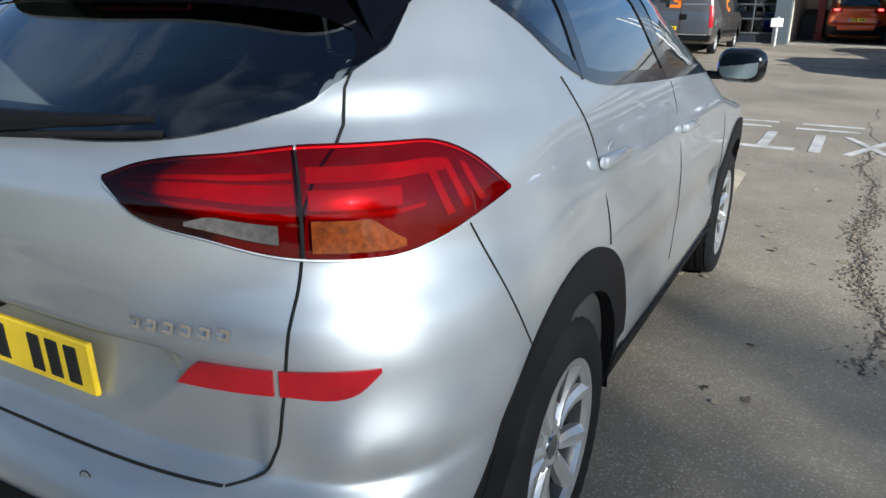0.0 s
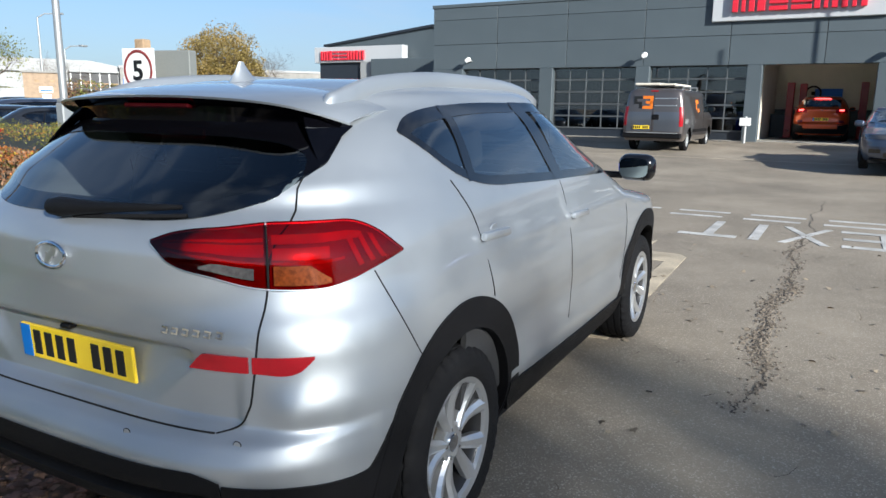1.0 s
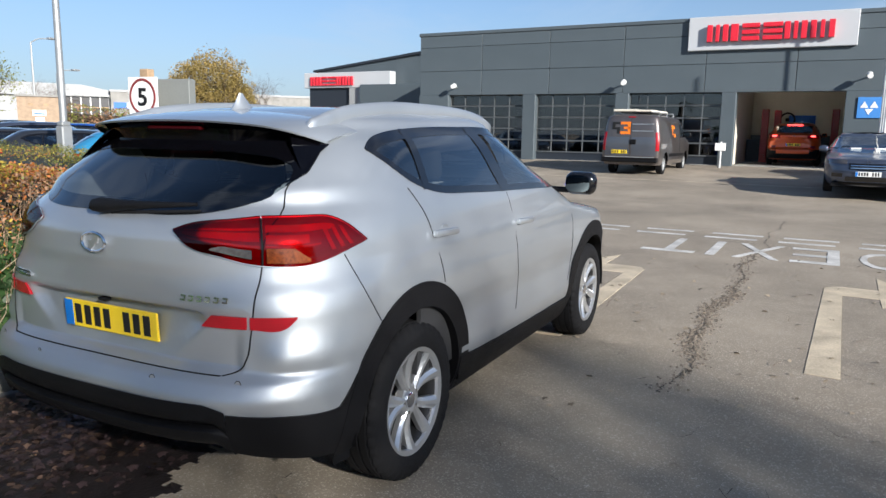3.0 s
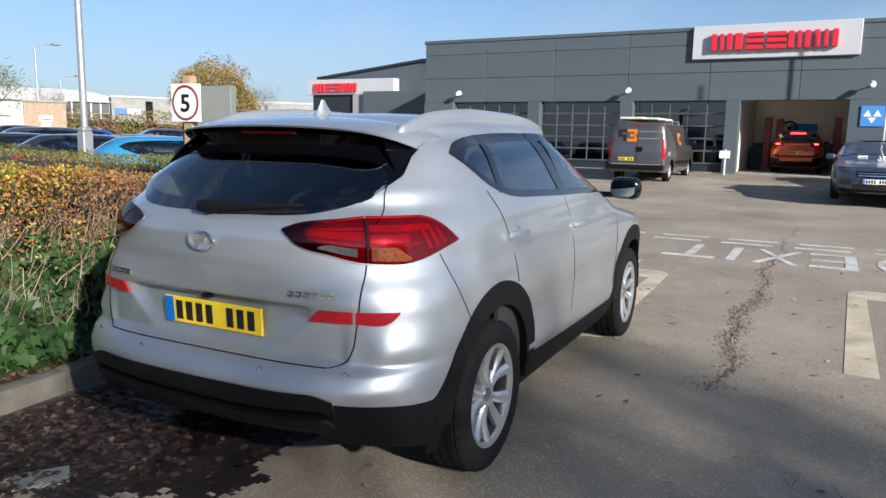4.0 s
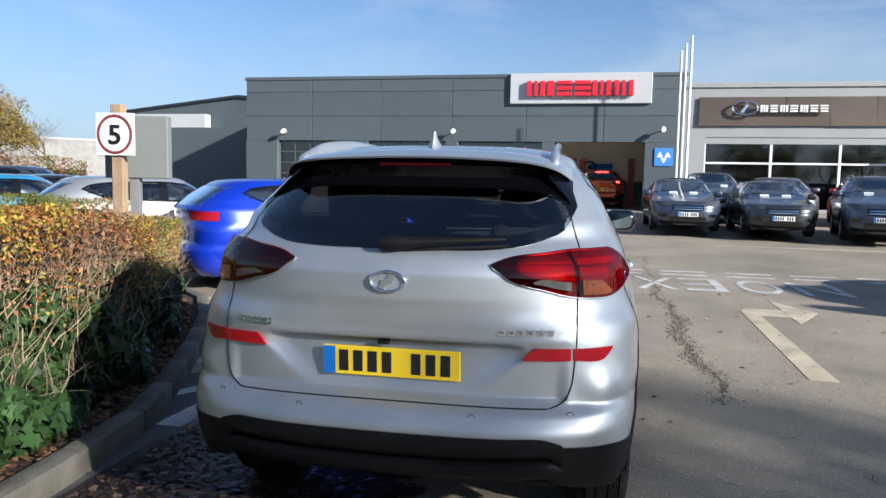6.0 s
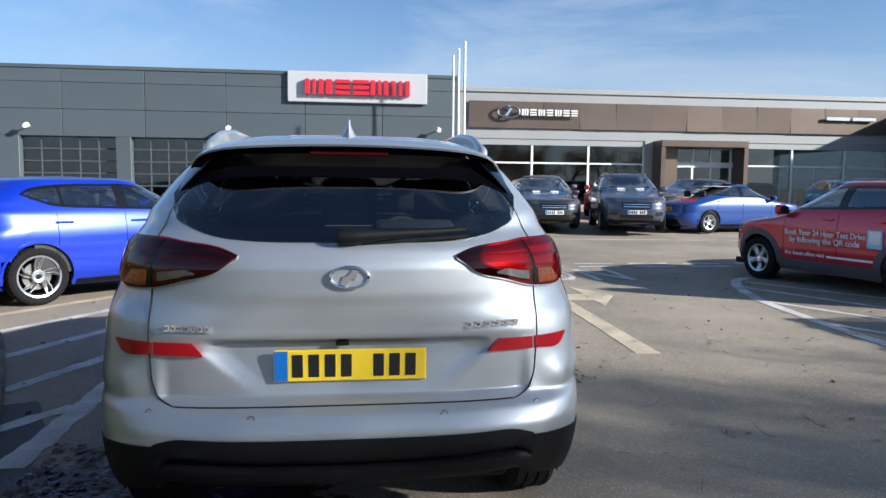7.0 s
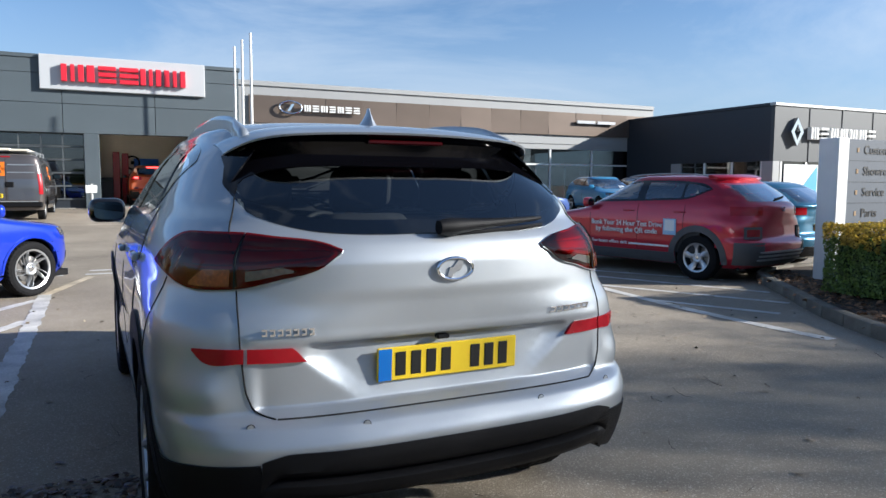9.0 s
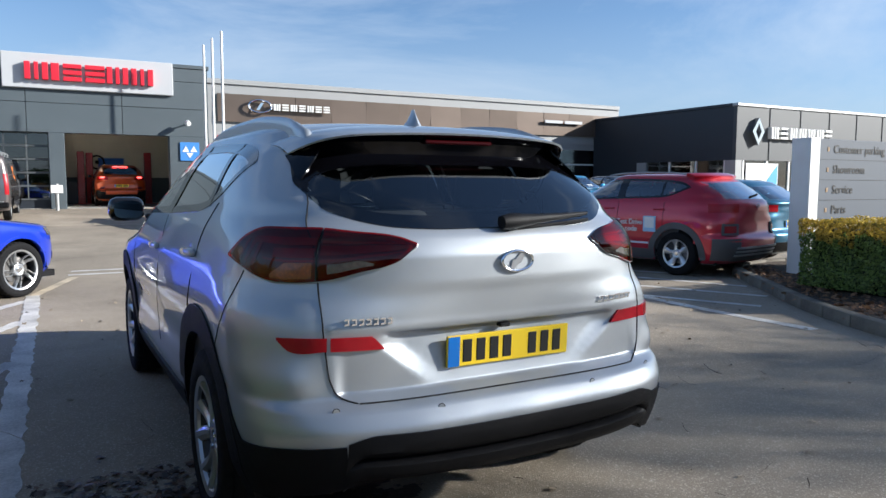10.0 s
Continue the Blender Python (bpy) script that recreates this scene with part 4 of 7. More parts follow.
    # windscreen
    pane = skin("windscreen", between(np.linspace(-0.66, 0.66, 31), lambda u: 1.06 + 0.02 * np.abs(u), lambda u: 1.535 - 0.05 * u * u, nose_fn(h), 12), 0.002, CLEARGLASS, car, 0.004)
    pane.visible_shadow = False

    # spoiler
    def sp(x, v):
        q = np.clip(np.abs(x) / 0.63, 0, 1)
        zl = 1.556 - 0.030 * q**2 - 0.052 * q**10
        yl = 1.045 + 0.05 * q**4 + 0.175 * q**10
        zt = 1.606 - 0.050 * q**2 - 0.040 * q**8
        yt = h.back(x, zt) + 0.06
        vv = np.clip(v, 0, 1)
        y = yl + (yt - yl) * vv
        z = zl + (zt - zl) * (vv**0.75) + 0.010 * np.sin(vv * math.pi)
        z = np.where(v < 0, zl - 0.007, z)
        y = np.where(v < 0, yl + 0.006, y)
        return np.stack([x, y, z + 0.004], -1)

    X, V = np.meshgrid(np.linspace(-0.63, 0.63, 55), np.concatenate([[-1, 0.0], np.linspace(0.06, 1, 12)]), indexing="ij")
    spoiler = skin("spoiler", sp(X, V), 0.0, SILVER, car, 0.012, "silver roof spoiler with black underside")
    low = sp(np.linspace(-0.62, 0.62, 41), np.full(41, -1.0))
    xg = np.linspace(-0.62, 0.62, 41)
    zg = np.minimum(1.478, GLASS_HI(np.abs(xg)) - 0.03)
    under = np.stack([low, (low + np.stack([xg, h.back(xg, zg), zg], -1)) / 2 + np.array([0, 0.015, 0.012]), np.stack([xg, h.back(xg, zg) - 0.012, zg], -1)], 1)
    skin("spoiler_underside", under, 0.0, SOFTBLACK, spoiler, 0.008, "gloss black spoiler underside")
    for s in (1, -1):
        top_in, top_out, foot = (0.510, 1.526, 0.120), (0.632, 1.468, 0.026), (0.640, 1.368, 0.008)
        fin = np.zeros((9, 7, 3))
        for i in range(9):
            for j in range(7):
                f, g = i / 8, j / 6
                q = [(p_in * (1 - f) + p_ft * f) * (1 - g) + (p_out * (1 - f) + p_ft * f) * g for p_in, p_out, p_ft in zip(top_in, top_out, foot)]
                fin[i, j] = (q[0], float(h.back(q[0], q[1])) - q[2], q[1])
        skin("spoiler_fin", fin, 0.004, SOFTBLACK, spoiler, 0.006, "gloss black side fin", mirror=s < 0)
    part("brake_light", box(-0.15, 1.066, 1.519, 0.15, 1.12, 1.533, 0.004), BRAKEDARK, spoiler, "red high-level brake light")

    # shark fin aerial
    bm = bmesh.new()
    rows = []
    for k in range(13):
        f = k / 12
        zz = 1.596 + 0.092 * f
        y0, y1 = 1.395 + 0.065 * f**0.8, 1.610 - 0.128 * f**0.55
        wide = 0.048 * (1 - f) ** 1.9 + 0.0055
        ring = []
        for q in range(12):
            a = q * math.tau / 12
            ring.append(bm.verts.new((wide * math.sin(a), (y0 + y1) / 2 - (y1 - y0) / 2 * math.cos(a), zz)))
        rows.append(ring)
    for u, v in zip(rows, rows[1:]):
        for k in range(12):
            bm.faces.new((u[k], u[(k + 1) % 12], v[(k + 1) % 12], v[k]))
    bm.faces.new(rows[-1])
    part("aerial_fin", bm, SILVER, car, "silver shark fin aerial", smooth=True)

    # wiper
    wz = lambda x: 1.222 + 0.05 * x
    pts = [(x, float(h.back(x, wz(x))) - 0.035 + 0.012 * x, wz(x) + 0.012) for x in np.linspace(-0.04, 0.41, 12)]
    wiper = part("wiper", tube(pts, [0.024, 0.030, 0.026, 0.022, 0.019, 0.017, 0.015, 0.013, 0.012, 0.010, 0.009, 0.006], 12), CLAD, car, smooth=True)
    part("wiper_blade", tube([(x, float(h.back(x, wz(x) - 0.012)) - 0.010, wz(x) - 0.014) for x in np.linspace(0.04, 0.42, 10)], 0.007, 6), RUBBER, wiper)

    # tailgate bottom gap
    seam("tailgate_gap", [(x, float(h.back(x, 0.664)) - 0.002, 0.664) for x in np.linspace(-0.58, 0.58, 31)], 0.0034, car, GAP)
    # maker's emblem as a plain oval, badges as plain bars
    ye = float(h.back(0, 1.10)) - 0.012
    em = part("emblem", tube([(0.064 * math.cos(a), 0, 0.035 * math.sin(a)) for a in np.linspace(0, math.tau, 33)], 0.0055, 8, caps=False), CHROME, car, "chrome oval emblem", m=pose(0.0, ye + 0.002, 1.10))
    part("emblem_bar", prism([(-0.030, -0.024), (-0.012, -0.028), (0.010, -0.004), (0.020, -0.006), (0.030, 0.024), (0.012, 0.028), (-0.010, 0.004), (-0.020, 0.006)], 0.008, Matrix.Translation((0, -0.002, 0))), ALLOY, em)
    part("emblem_plate", prism([(0.060 * math.cos(a), 0.031 * math.sin(a)) for a in np.linspace(0, math.tau, 25)[:-1]], 0.006, Matrix.Translation((0, 0.004, 0))), SILVER, em)
    for x0, x1, n, zz, lean in ((-0.615, -0.455, 7, 0.912, 0.0), (0.40, 0.60, 6, 0.918, 0.006)):
        step = (x1 - x0) / n
        for k in range(n):
            a = x0 + k * step
            yb = float(h.back(a + step / 2, zz + 0.012)) - 0.010
            part("badge_bar", prism([(a, zz), (a + step * 0.72, zz), (a + step * 0.72 + lean, zz + 0.022), (a + lean, zz + 0.022), (a + lean * 0.7, zz + 0.016), (a + step * 0.50 + lean * 0.7, zz + 0.016), (a + step * 0.50 + lean * 0.3, zz + 0.006), (a, zz + 0.006)], 0.005, Matrix.Translation((0, yb, 0))), CHROME, car)
    plate(car, pose(0.005, 0.716, 0.792, 3, 0, 0), PLATEYELLOW)
    part("camera_button", box(-0.045, 0.700, 0.862, 0.0, 0.73, 0.876, 0.004), CLAD, car)
    for x, zz in ((-0.66, 0.648), (-0.32, 0.636), (0.32, 0.636), (0.66, 0.648)):
        m = pose(x, float(h.back(x, zz)) + 0.001, zz, 0, 0, 90 + math.degrees(math.atan(x * 0.4)))
        sensor = part("parking_sensor", lathe([(-0.001, 0.0105), (-0.002, 0.010), (-0.002, 0)], 16), SILVER, car, m=m)
        part("sensor_ring", lathe([(0.0, 0.0125), (-0.0015, 0.0125), (-0.0015, 0.0105)], 20), GAP, sensor)

    # front: simple lamps and grille
    skin("grille", between(np.linspace(-0.42, 0.42, 21), level(0.50), level(0.80), nose_fn(h), 6), 0.006, GLOSSBLACK, car, 0.02)
    for mir in (False, True):
        skin("headlamp", between(np.linspace(0.46, 0.80, 14), level(0.74), level(0.84), nose_fn(h), 5), 0.006, LAMPCLEAR, car, 0.02, mirror=mir)

    # cabin
    part("floor_pan", box(-0.62, 0.95, 0.27, 0.62, 4.9, 0.40, 0.02), CLAD, car)
    part("under_tray", box(-0.60, 0.90, 0.33, 0.60, 1.40, 0.42, 0.03), CLAD, car)
    part("boot_floor", box(-0.62, 0.85, 0.72, 0.62, 1.55, 0.76), TRIMGREY, car)
    part("parcel_shelf", box(-0.62, 0.95, 1.06, 0.62, 1.50, 1.08), TRIMGREY, car)
    part("dashboard", box(-0.70, 3.45, 0.70, 0.70, 3.95, 1.08, 0.06, seg=2), TRIMGREY, car, smooth=True)
    for mir in (False, True):
        skin("door_card", between(np.linspace(1.6, 3.7, 14), level(0.42), lambda u: WIN_LO(u) - 0.01, flank(h), 4), -0.03, TRIMGREY, car, 0.02, mirror=mir)
    part("headlining", box(-0.42, 1.45, 1.555, 0.42, 2.85, 1.57), HEADLINING, car)
    bm = tube([(0.17 * math.cos(a), 0, 0.17 * math.sin(a)) for a in np.linspace(0, math.tau, 25)], 0.015, 8, caps=False)
    part("steering_wheel", bm, TRIMGREY, car, m=pose(0.37, 3.30, 1.02, -25))
    for x in (-0.38, 0.38):
        seat("front_seat", car, x, 2.65, 0.52, 0.60)
    for x in (-0.45, 0.0, 0.45):
        seat("rear_seat", car, x * 0.95, 1.75, 0.56, 0.56)
    part("rear_view_mirror", box(-0.12, 3.02, 1.36, 0.12, 3.05, 1.42, 0.012), TRIMGREY, car)

    w = wheel_mesh(TYRE_R, 0.225, 0.236, 5, DARKALLOY, ALLOY, "split")
    for k, a in enumerate(AXLES):
        for x in (0.80, -0.80):
            add_wheel(car, w, x, a, TYRE_R, 17 + 31 * k, True)
    return car


silver_car()

# ---- parked vehicles ----
SALOON = {"yr": lambda z, y: y if z < 0.95 else (0.72 + (z - 0.95) * 0.9 if z < 1.02 else 0.80 + (z - 1.02) * 3.3), "yf": lambda z, y: y}
HATCH = {"yr": lambda z, y: y if z < 1.15 else y - 0.05, "yf": lambda z, y: y}
SUVISH = {"yr": lambda z, y: y, "yf": lambda z, y: y}


def scaled_rows(length, width, height, style):
    kx, ky, kz = width / 1.84, length / 4.48, height / 1.65
    rows = []
    for z, w, yr, d, p, q, yf, df in SUV_ROWS:
        yr, yf = style["yr"](z, yr), style["yf"](z, yf)
        rows.append((z * kz, w * kx, (yr - 0.6) * ky, max(0.1, min(d, (yf - yr) * 0.45)) * ky, p, q, (yf - 0.6) * ky, min(df, (yf - yr) * 0.45) * ky))
    return rows, kx, ky, kz


WHEELS = {}


def parked_car(m, label, mat, length, width, height, style=SUVISH, clad=None, wheel="blade", wheel_mat=None, rim_r=0.21, paper=0, front_plate=True, tint=None, rails=False, grille_chrome=True, rear_plate=True, name="car", group="parked cars"):
    rows, kx, ky, kz = scaled_rows(length, width, height, style)
    h = Hull(rows)
    car = thing(name, m, label, "car", group)
    Y = lambda y: (y - 0.6) * ky
    R = 0.33
    lo_pts = [(1.40, 1.40), (1.52, 1.35), (1.71, 1.27), (1.85, 1.245), (2.2, 1.225), (3.0, 1.195), (3.78, 1.17)]
    hi_pts = [(1.40, 1.41), (1.50, 1.47), (1.62, 1.50), (1.9, 1.53), (2.4, 1.545), (2.85, 1.535), (3.2, 1.465), (3.5, 1.335), (3.78, 1.18)]
    if style is SALOON:
        lo_pts = [(p[0] if p[0] > 2 else 1.55 + (p[0] - 1.40) * 0.9, min(p[1], 1.30)) for p in lo_pts]
        hi_pts = [(p[0] if p[0] > 2 else 1.55 + (p[0] - 1.40) * 0.9, p[1]) for p in hi_pts]
        hi_pts[0] = (hi_pts[0][0], 1.31)
    LO, HI = curve([(Y(a), b * kz) for a, b in lo_pts]), curve([(Y(a), b * kz) for a, b in hi_pts])
    ya, yb = Y(lo_pts[0][0]), Y(3.78)
    ax = (Y(1.54), Y(4.21))
    g0, g1 = (1.225 * kz, 1.50 * kz) if style is not SALOON else (1.08 * kz, 1.47 * kz)
    xg = 0.60 * kx

    def hole(x, y, z):
        if abs(x) > 0.45 * kx and ya + 0.03 < y < yb - 0.04 and float(LO(y)) + 0.025 < z < float(HI(y)) - 0.025:
            return True
        if y < 1.9 * ky and abs(x) < xg - 0.04 and g0 + 0.03 < z < g1 - 0.03 and y < h.back(x, z) + 0.03:
            return True
        if y > 2.0 * ky and abs(x) < 0.62 * kx and 1.09 * kz < z < 1.50 * kz and y > h.nose(x, z) - 0.03:
            return True
        return abs(x) > 0.45 and any((y - a) ** 2 + (z - R) ** 2 < (R + 0.06) ** 2 for a in ax)

    shell(car, h, mat, lambda x, y, z: "body", hole, None, nz=52, nside=60, ntail=18, nnose=14)
    g = tint or CARGLASS
    for s, mir in ((1, False), (-1, True)):
        fl = flank(h)
        for nm, a, b, gm in (("rear_side_window", ya + 0.03, Y(2.60), g), ("front_side_window", Y(2.70), yb - 0.05, CARGLASS)):
            p = skin(nm, between(np.linspace(a, b, 20), lambda u: LO(u) + 0.012, lambda u: HI(u) - 0.012, fl, 6), 0.001, gm, car, 0.003, mirror=mir)
            p.visible_shadow = False
        ys = np.linspace(ya, yb, 40)
        skin("window_frame", between(ys, lambda u: np.maximum(HI(u) - 0.03, LO(u)), HI, fl, 3), 0.003, GLOSSBLACK, car, 0.01, mirror=mir)
        skin("window_frame", between(ys, LO, lambda u: np.minimum(LO(u) + 0.03, HI(u)), fl, 3), 0.003, GLOSSBLACK, car, 0.01, mirror=mir)
        for y0, y1 in ((Y(1.85), Y(1.89)), (Y(2.58), Y(2.72))):
            skin("pillar", between(np.linspace(y0, y1, 4), lambda u: LO(u), lambda u: HI(u), fl, 8), 0.004, GLOSSBLACK, car, 0.01, mirror=mir)
        for a in ax:
            arch_ring("wheel_arch", h, a, R, R + 0.045, R + (0.14 if clad else 0.075), clad or mat, car, mir, 0.007, zmin=0.23 * kz)
            arch_well(car, a, R + 0.07, s * 0.5 * kx, s * 0.86 * kx)
        skin("sill", between(np.linspace(ax[0] + 0.42, ax[1] - 0.42, 16), level(0.235 * kz), level((0.40 if clad else 0.30) * kz), fl, 4), 0.010, clad or CLAD, car, 0.02, mirror=mir)
        for yy in (1.78, 2.66, 3.66):
            seam("door_gap", [(float(h.side(Y(yy), z)) + 0.001, Y(yy), z) for z in np.linspace(0.42, 1.17, 9) * kz], 0.004, car, GAP, mir, 4)
        for yy in (1.86, 2.84):
            part("door_handle", box(-0.012, -0.10, -0.012, 0.02, 0.10, 0.012, 0.008), mat, car, m=pose(s * float(h.side(Y(yy), 1.05 * kz)), Y(yy), 1.05 * kz, 0, 0, 0 if s > 0 else 180))
        tl = skin("tail_lamp", between((np.linspace(1.20, 1.86, 16) - 0.6) * ky * 0.5 + np.linspace(1.20, 1.86, 16) * 0.5 - 0.3, level(1.02 * kz), level(1.15 * kz), h.round, 5), 0.006, REFLECTOR, car, 0.012, mirror=mir)
        skin("headlamp", between(np.linspace(0.44, 0.84, 14) * kx, level(0.80 * kz), level(0.905 * kz), nose_fn(h), 5), 0.008, LAMPCLEAR, car, 0.02, mirror=mir)
        skin("fog_lamp", between(np.linspace(0.52, 0.74, 8) * kx, level(0.46 * kz), level(0.56 * kz), nose_fn(h), 4), 0.006, GLOSSBLACK, car, 0.02, mirror=mir)
        if clad:
            skin("corner_cladding", between(np.linspace(0.60, 1.25, 14) * ky, level(0.28 * kz), level(0.62 * kz), h.round, 5), 0.008, clad, car, 0.02, mirror=mir)
            skin("lower_lamp", between(np.linspace(0.72, 0.95, 8) * ky, level(0.66 * kz), level(0.76 * kz), h.round, 4), 0.014, LAMPBED, car, 0.02, mirror=mir)
        if rails:
            part("roof_rail", tube([(s * 0.55 * kx, Y(1.5 + 1.6 * t), (1.60 + 0.03 * math.sin(t * math.pi)) * kz + 0.02 * min(1, min(t, 1 - t) * 8)) for t in np.linspace(0, 1, 10)], 0.016, 6), STEEL, car, smooth=True)
    for mir in (False, True):
        skin("door_card", between(np.linspace(Y(1.5), Y(3.7), 12), level(0.40 * kz), lambda u: np.minimum(LO(u), 1.2 * kz) - 0.01, flank(h), 4), -0.03, TRIMGREY, car, 0.02, mirror=mir)
    part("headlining", box(-0.44 * kx, Y(1.6), 1.545 * kz, 0.44 * kx, Y(2.85), 1.56 * kz), HEADLINING, car)
    mirror_pair(car, h, mat, 0.97 * kx, Y(3.66), 1.17 * kz, 0.9)
    p = skin("rear_window", between(np.linspace(-xg, xg, 25), level(g0), level(g1), tail(h), 8), 0.003, g, car, 0.003)
    p.visible_shadow = False
    p = skin("windscreen", between(np.linspace(-0.66, 0.66, 25) * kx, level(1.07 * kz), level(1.525 * kz), nose_fn(h), 8), 0.003, CARGLASS, car, 0.003)
    p.visible_shadow = False
    skin("grille", between(np.linspace(-0.40, 0.40, 17) * kx, lambda u: 0.62 * kz + 0.10 * np.abs(u), level(0.82 * kz), nose_fn(h), 6), 0.008, GLOSSBLACK, car, 0.02)
    if grille_chrome:
        for zz in (0.69, 0.755):
            skin("grille_bar", between(np.linspace(-0.36, 0.36, 13) * kx, level(zz * kz), level((zz + 0.018) * kz), nose_fn(h), 3), 0.014, CHROME, car, 0.01)
    skin("intake", between(np.linspace(-0.46, 0.46, 17) * kx, level(0.36 * kz), level(0.48 * kz), nose_fn(h), 4), 0.008, GLOSSBLACK, car, 0.02)
    skin("bumper_lip", between(np.linspace(-0.66, 0.66, 21) * kx, level(0.27 * kz), level(0.33 * kz), nose_fn(h), 3), 0.012, clad or CLAD, car, 0.02)
    skin("rear_apron", between(np.linspace(-0.62, 0.62, 21) * kx, level(0.27 * kz), level(0.46 * kz), tail(h), 4), 0.008, clad or CLAD, car, 0.02)
    if rear_plate:
        plate(car, pose(0, float(h.back(0, 0.79 * kz)) - 0.012, 0.79 * kz), PLATEYELLOW)
    if front_plate:
        plate(car, pose(0, float(h.nose(0, 0.55 * kz)) + 0.018, 0.55 * kz, 0, 0, 180), PLATEWHITE)
    em = pose(0, float(h.nose(0, 0.85 * kz)) + 0.012, 0.85 * kz)
    part("emblem", tube([(0.05 * math.cos(a), 0, 0.032 * math.sin(a)) for a in np.linspace(0, math.tau, 17)], 0.007, 6, caps=False), CHROME, car, m=em)
    part("emblem", tube([(0.045 * math.cos(a), 0, 0.03 * math.sin(a)) for a in np.linspace(0, math.tau, 17)], 0.006, 6, caps=False), CHROME, car, m=pose(0, float(h.back(0, 1.12 * kz)) - 0.008, 1.12 * kz))
    part("floor_pan", box(-0.74 * kx, 0.3, 0.21 * kz, 0.74 * kx, Y(4.9), 0.30 * kz), CLAD, car)
    part("dashboard", box(-0.66 * kx, Y(3.45), 0.65 * kz, 0.66 * kx, Y(3.9), 1.07 * kz, 0.05), TRIMGREY, car)
    for x in (-0.36, 0.36):
        seat("front_seat", car, x * kx, Y(2.65), 0.50 * kz, 0.56 * kz)
        seat("rear_seat", car, x * kx, Y(1.78), 0.50 * kz, 0.54 * kz)
    for k in range(paper):
        x = (-0.28, 0.26)[k]
        z = 1.16 * kz
        part("window_sheet", box(-0.11, -0.003, -0.075, 0.11, 0.003, 0.075), PAPER, car, "white price sheet", m=pose(x, float(h.nose(x, z)) - 0.02, z, 55))
    key = (wheel, wheel_mat.name if wheel_mat else "", rim_r)
    if key not in WHEELS:
        WHEELS[key] = wheel_mesh(R, 0.21, rim_r, 5, DARKALLOY if wheel in ("swirl", "blade") else ALLOY, wheel_mat or ALLOY, wheel)
    for k, a in enumerate(ax):
        for x in (0.90 * kx - 0.10, -0.90 * kx + 0.10):
            add_wheel(car, WHEELS[key], x, a, R, 11 + 29 * k)
    return car, h, (kx, ky, kz)


def at(x, y, heading):
    """Pose on the ground; heading in degrees, 0 towards +y, anticlockwise."""
    return pose(x, y, gz(x, y), 0, 0, heading)


BLUE = paint("bright_blue_paint", (0.008, 0.036, 0.46), 0.3, 0.3)
PALECAR = paint("pale_silver_paint", (0.42, 0.43, 0.44), 0.6, 0.4)
CYAN = paint("light_blue_paint", (0.05, 0.30, 0.55), 0.4, 0.3)
DARKGREY = paint("dark_grey_paint", (0.035, 0.038, 0.045), 0.5, 0.32)
MIDGREY = paint("mid_grey_paint", (0.12, 0.125, 0.14), 0.6, 0.32)
SLATE = paint("slate_blue_paint", (0.07, 0.085, 0.125), 0.6, 0.32)
BLACKCAR = paint("black_paint", (0.010, 0.010, 0.012), 0.2, 0.3)
CRIMSON = paint("dark_red_paint", (0.45, 0.010, 0.030), 0.45, 0.3)
REDCAR = paint("red_paint_car", (0.55, 0.012, 0.012), 0.1, 0.3)
ORANGE = paint("orange_paint", (0.55, 0.075, 0.006), 0.45, 0.3)
NAVY = paint("royal_blue_paint", (0.008, 0.050, 0.24), 0.1, 0.3)
TEAL = paint("teal_paint", (0.03, 0.14, 0.24), 0.5, 0.3)
BRONZEVAN = paint("grey_brown_paint", (0.115, 0.10, 0.095), 0.55, 0.32)
GREYCLAD = material("grey_cladding_plastic", (0.085, 0.085, 0.088), 0.6, 0, 0.2, 4, 400, 0.2)


def heading_of(rear, front, half, overhang):
    """Pose of a car whose near-side wheels touch at rear and front (half: signed offset of that side)."""
    d = (Vector(front) - Vector(rear)).normalized()
    r = Vector((d.y, -d.x))
    o = Vector(rear) - r * half - d * overhang
    return pose(o.x, o.y, gz(o.x, o.y), 0, 0, math.degrees(math.atan2(-d.x, d.y)))


# small bright blue hatchback beside the hatched strip, and its row
parked_car(heading_of((-4.96, 6.75), (-3.07, 8.55), 0.87, 0.82), "bright blue hatchback with polished spoked wheels, parked in a bay", BLUE, 4.05, 1.775, 1.47, HATCH, wheel="swirl", rim_r=0.235)
ROW_MATS = [(PALECAR, "silver hatchback parked in the row"), (CYAN, "light blue hatchback parked in the row"), (DARKGREY, "dark grey hatchback parked in the row"), (DARKGREY, "dark grey car parked in the row"), (MIDGREY, "mid grey car parked in the row")]
for k, (mt, lb) in enumerate(ROW_MATS):
    parked_car(at(-9.0 - 2.95 * k, 7.4 + 0.35 * k, -46), lb, mt, 4.05, 1.76, 1.47, HATCH, tint=PRIVACY)

# dark red crossover with lettering on its flank
red_car, kh, ks = parked_car(heading_of((5.40, 6.35), (4.83, 8.88), -0.87, 0.80), "dark red crossover with grey cladding and white lettering on its doors", CRIMSON, 4.18, 1.80, 1.55, SUVISH, GREYCLAD, "blade", rails=True, rear_plate=False)
parked_car(at(8.3, 6.5, 12), "teal blue saloon parked in a bay", TEAL, 4.4, 1.8, 1.48, HATCH)

